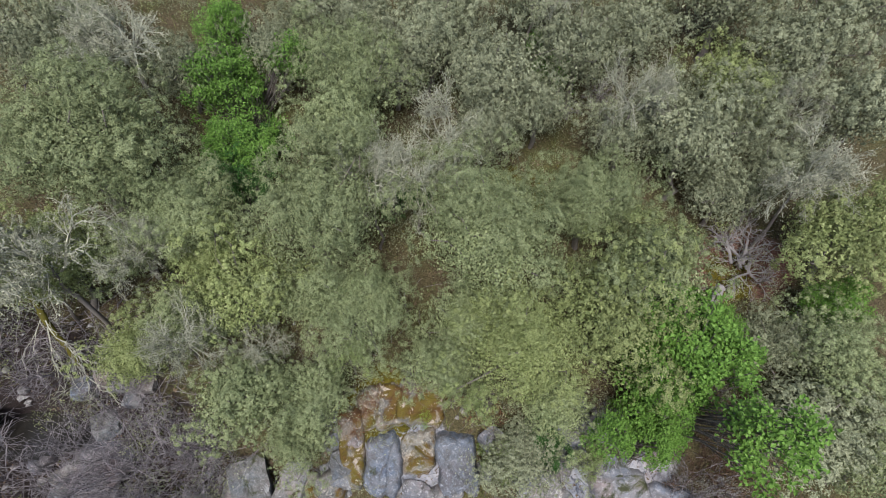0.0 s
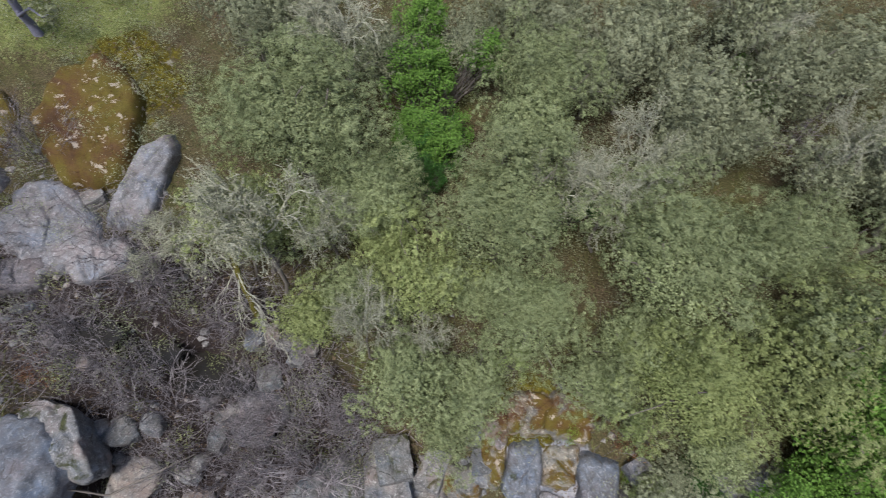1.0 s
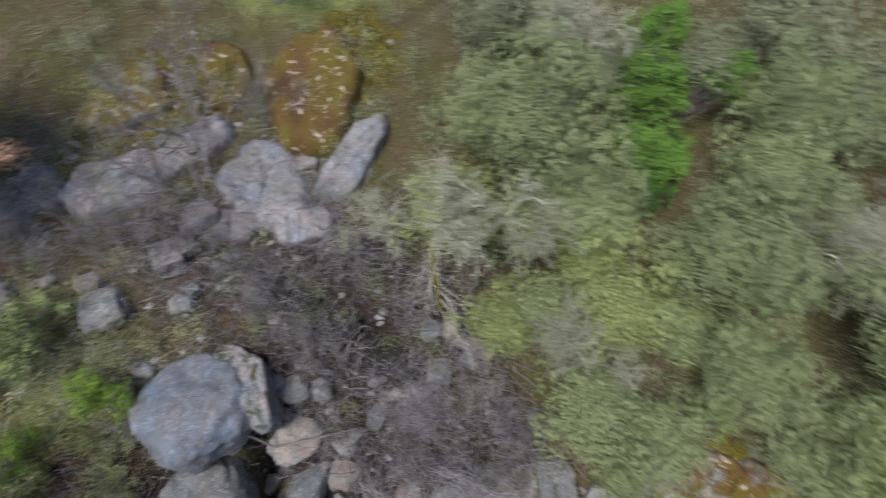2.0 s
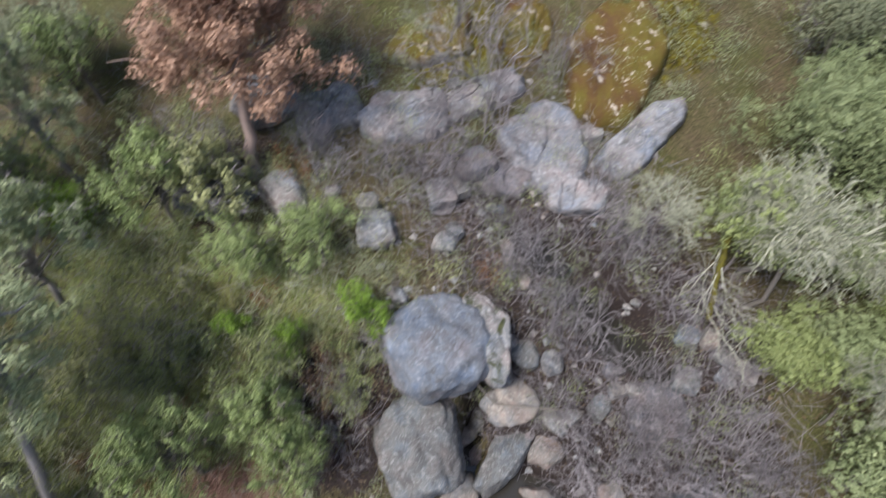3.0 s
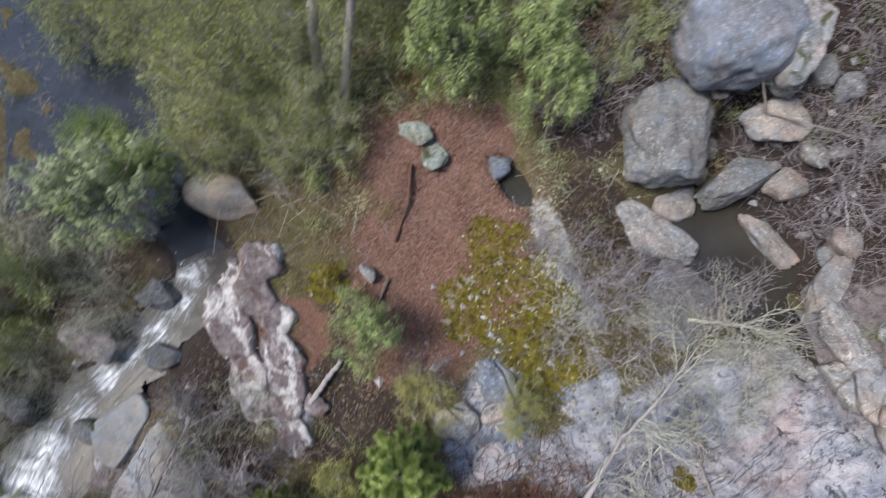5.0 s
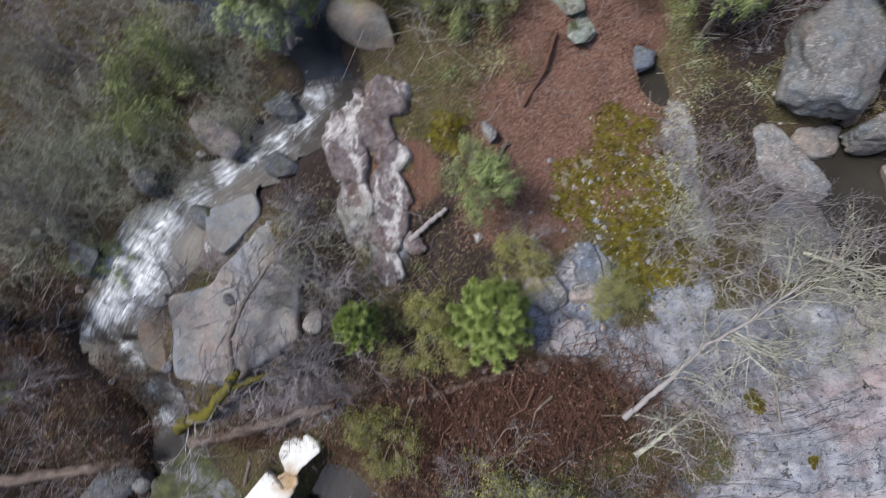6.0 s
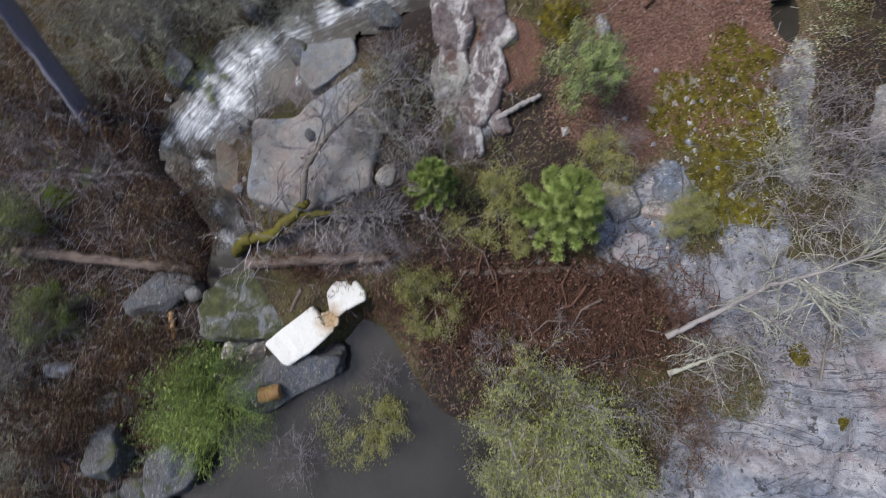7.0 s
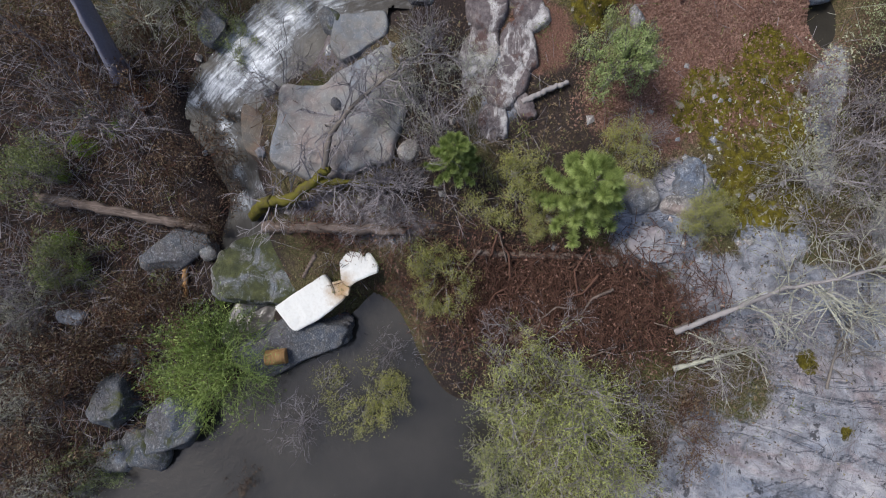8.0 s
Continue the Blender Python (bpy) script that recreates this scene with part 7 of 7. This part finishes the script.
at = on_ground(26000, lambda x, y: dry(x, y) * np.maximum(near(x, y, -5.5, -10.4, 2.7, 90, 1.0), 0.6 * near(x, y, -6.35, -15.8, 0.6, 90, 0.3)), -8, -3, -17, -6.5)
at[:, 2] += rng.uniform(0, 0.3, len(at))
flat_twigs("brush_debris", "heap of red-brown twigs and flood debris", at, 0.36, 0.0085, BROWN_TWIG, 0.35)
raft = on_ground(11000, lambda x, y: dry(x, y) * near(x, y, -5.5, -10.4, 2.9, 90, 1.15), -8.5, -2.5, -17, -6)
raft[:, 2] += rng.uniform(0, 0.3, len(raft))
flecks("debris_leaves", "rotting red-brown leaves matted in the debris", raft, 0.075, "litter", lie=0.9)
at = on_ground(12000, lambda x, y: dry(x, y) * sstep(-16.2, -18.5, y), -24, 1.5, -28, -16)
at[:, 2] += rng.uniform(0, 0.25, len(at))
flat_twigs("bank_brush", "dead brown stems matted over the bank", at, 0.5, 0.007, BROWN_TWIG, 0.5)
at = on_ground(14000, lambda x, y: dry(x, y) * 0.8 * (1 - 0.8 * cover_at("dark")(x, y)) * (1 - cover_at("moss")(x, y)) * (1 - 0.8 * cover_at("litter")(x, y)), -26, 9, -16, 8)
at[:, 2] += rng.uniform(0, 0.14, len(at))
flat_twigs("bank_twigs", "grey dead twigs over the bank", on_ground(12000, lambda x, y: dry(x, y) * sstep(-16.2, -18.5, y), -24, 1.5, -28, -16) + np.array([0, 0, 0.15]), 0.5, 0.007, TWIG, 0.5)
creek = on_ground(8000, lambda x, y: dry(x, y) * (1 - near(x, y, -10.1, 4.5, 1.1, 0, 0.7)) * np.clip(near(x, y, -8.8, 2.0, 4.0, 0, 2.2) + near(x, y, -9.5, 5.0, 3.0, 0, 2.0) + near(x, y, -14, 4.5, 2.5), 0, 1), -18, -3, -1, 8)
creek[:, 2] += rng.uniform(0, 0.35, len(creek))
glade = lambda x, y: np.maximum(near(x, y, -18, -2, 4.5, 20, 3.0), near(x, y, -20, -9, 4, 0, 3))
haze = on_ground(7000, lambda x, y: glade(x, y) * bank(x, y), -27, -11, -16, 4)
haze[:, 2] += rng.uniform(0.1, 0.8, len(haze))
flat_twigs("glade_twigs", "thin grey stems and twigs of the glade", haze, 0.6, 0.007, LICHEN_TWIG, 0.6)
flat_twigs("creek_twigs", "tangled lilac-grey twigs over the creek stones", creek, 0.55, 0.007, TWIG, 0.5)
flat_twigs("fallen_twigs", "scattered grey twigs on the ground", at, 0.42, 0.006, TWIG, 0.3)


# ---- undergrowth ----
def undergrowth(name, label, k, test, box, leaf, r0, r1, per_area, size):
    c = on_ground(k, test, *box)
    r = rng.uniform(r0, r1, len(c))
    c[:, 2] += r * 0.35
    a, n2 = puff_points(c, r, per_area, 0.3, 0.8)
    return tagged(new(name, fleck_mesh(name, a, n2, size, size * 0.5, LEAF[leaf])), label, "undergrowth", kind="stuff")


hill = lambda x, y: sstep(0.5, 3, slope_way(x, y)) * (1 - cover_at("rock")(x, y))
undergrowth("grey_undergrowth", "grey-green low shrubs under the oaks", 1150, hill, (-22, 11, -1, 20), "grey_oak", 0.25, 0.7, 1300, 0.042)
undergrowth("olive_undergrowth", "olive low shrubs under the oaks", 420, hill, (-22, 11, -1, 20), "mixed", 0.2, 0.55, 1400, 0.042)
undergrowth("green_undergrowth", "green herbs and brambles on the banks", 520, lambda x, y: bank(x, y) * 0.5, (-26, 0, -28, 4), "green_grass", 0.15, 0.4, 1200, 0.05)
undergrowth("dry_undergrowth", "withered brown herbs on the banks", 520, lambda x, y: bank(x, y) * (0.35 + 0.65 * (y < -16)), (-26, 0, -28, 4), "withered", 0.15, 0.45, 1000, 0.05)
undergrowth("glade_undergrowth", "lush green herbs and low shrubs of the glade", 1500, lambda x, y: glade(x, y) * bank(x, y), (-27, -11, -14, 4), "teal", 0.18, 0.5, 1500, 0.042)
undergrowth("straw_brush", "straw-coloured dead herbs among the green of the glade", 700, lambda x, y: glade(x, y) * bank(x, y), (-27, -11, -14, 4), "straw", 0.15, 0.4, 1500, 0.06)
undergrowth("glade_brush", "light green brush of the glade", 900, lambda x, y: glade(x, y) * bank(x, y), (-27, -11, -14, 4), "glade", 0.22, 0.6, 1700, 0.055)


def pebbles(name, label, at, r0, r1):
    """Small angular stones, each a dented eight-sided lump."""
    o = np.array([(1, 0, 0), (-1, 0, 0), (0, 1, 0), (0, -1, 0), (0, 0, 0.7), (0, 0, -0.7)], float)
    f = np.array([(0, 2, 4), (2, 1, 4), (1, 3, 4), (3, 0, 4), (2, 0, 5), (1, 2, 5), (3, 1, 5), (0, 3, 5)])
    k = len(at)
    r = rng.uniform(r0, r1, (k, 1, 1)) * rng.uniform(0.6, 1.3, (k, 6, 1))
    q = rng.uniform(0, 6.3, k)
    c, s = np.cos(q)[:, None], np.sin(q)[:, None]
    v = np.stack([o[:, 0] * c - o[:, 1] * s, o[:, 0] * s + o[:, 1] * c, np.repeat(o[None, :, 2], k, 0)], 2) * r + at[:, None]
    ob = new(name, mesh_of(name, v, (np.arange(k)[:, None, None] * 6 + f[None]).reshape(-1, 3), ROCK))
    ob.color = (0.30, 0.29, 0.28, 0.1)
    return tagged(ob, label, "stones", kind="stuff")


at = on_ground(2600, lambda x, y: np.clip(near(x, y, -9.5, 1.5, 4.5, 0, 3) + near(x, y, -14.5, 5, 3.5) + 0.6 * near(x, y, -9, -17, 3.5) + 0.7 * near(x, y, 0, 4, 5, 0, 1.5) + 0.5 * near(x, y, -7.5, -8.5, 2), 0, 1), -20, 7, -20, 9)
pebbles("loose_stones", "loose small grey stones between the boulders", at, 0.05, 0.16)
at = on_ground(110, lambda x, y: near(x, y, -9.6, -6.2, 1.9, 0, 1.2), -13, -7, -9, -3.5)
pebbles("moss_stones", "pale lichen-grey stones standing out of the moss", at, 0.03, 0.12)
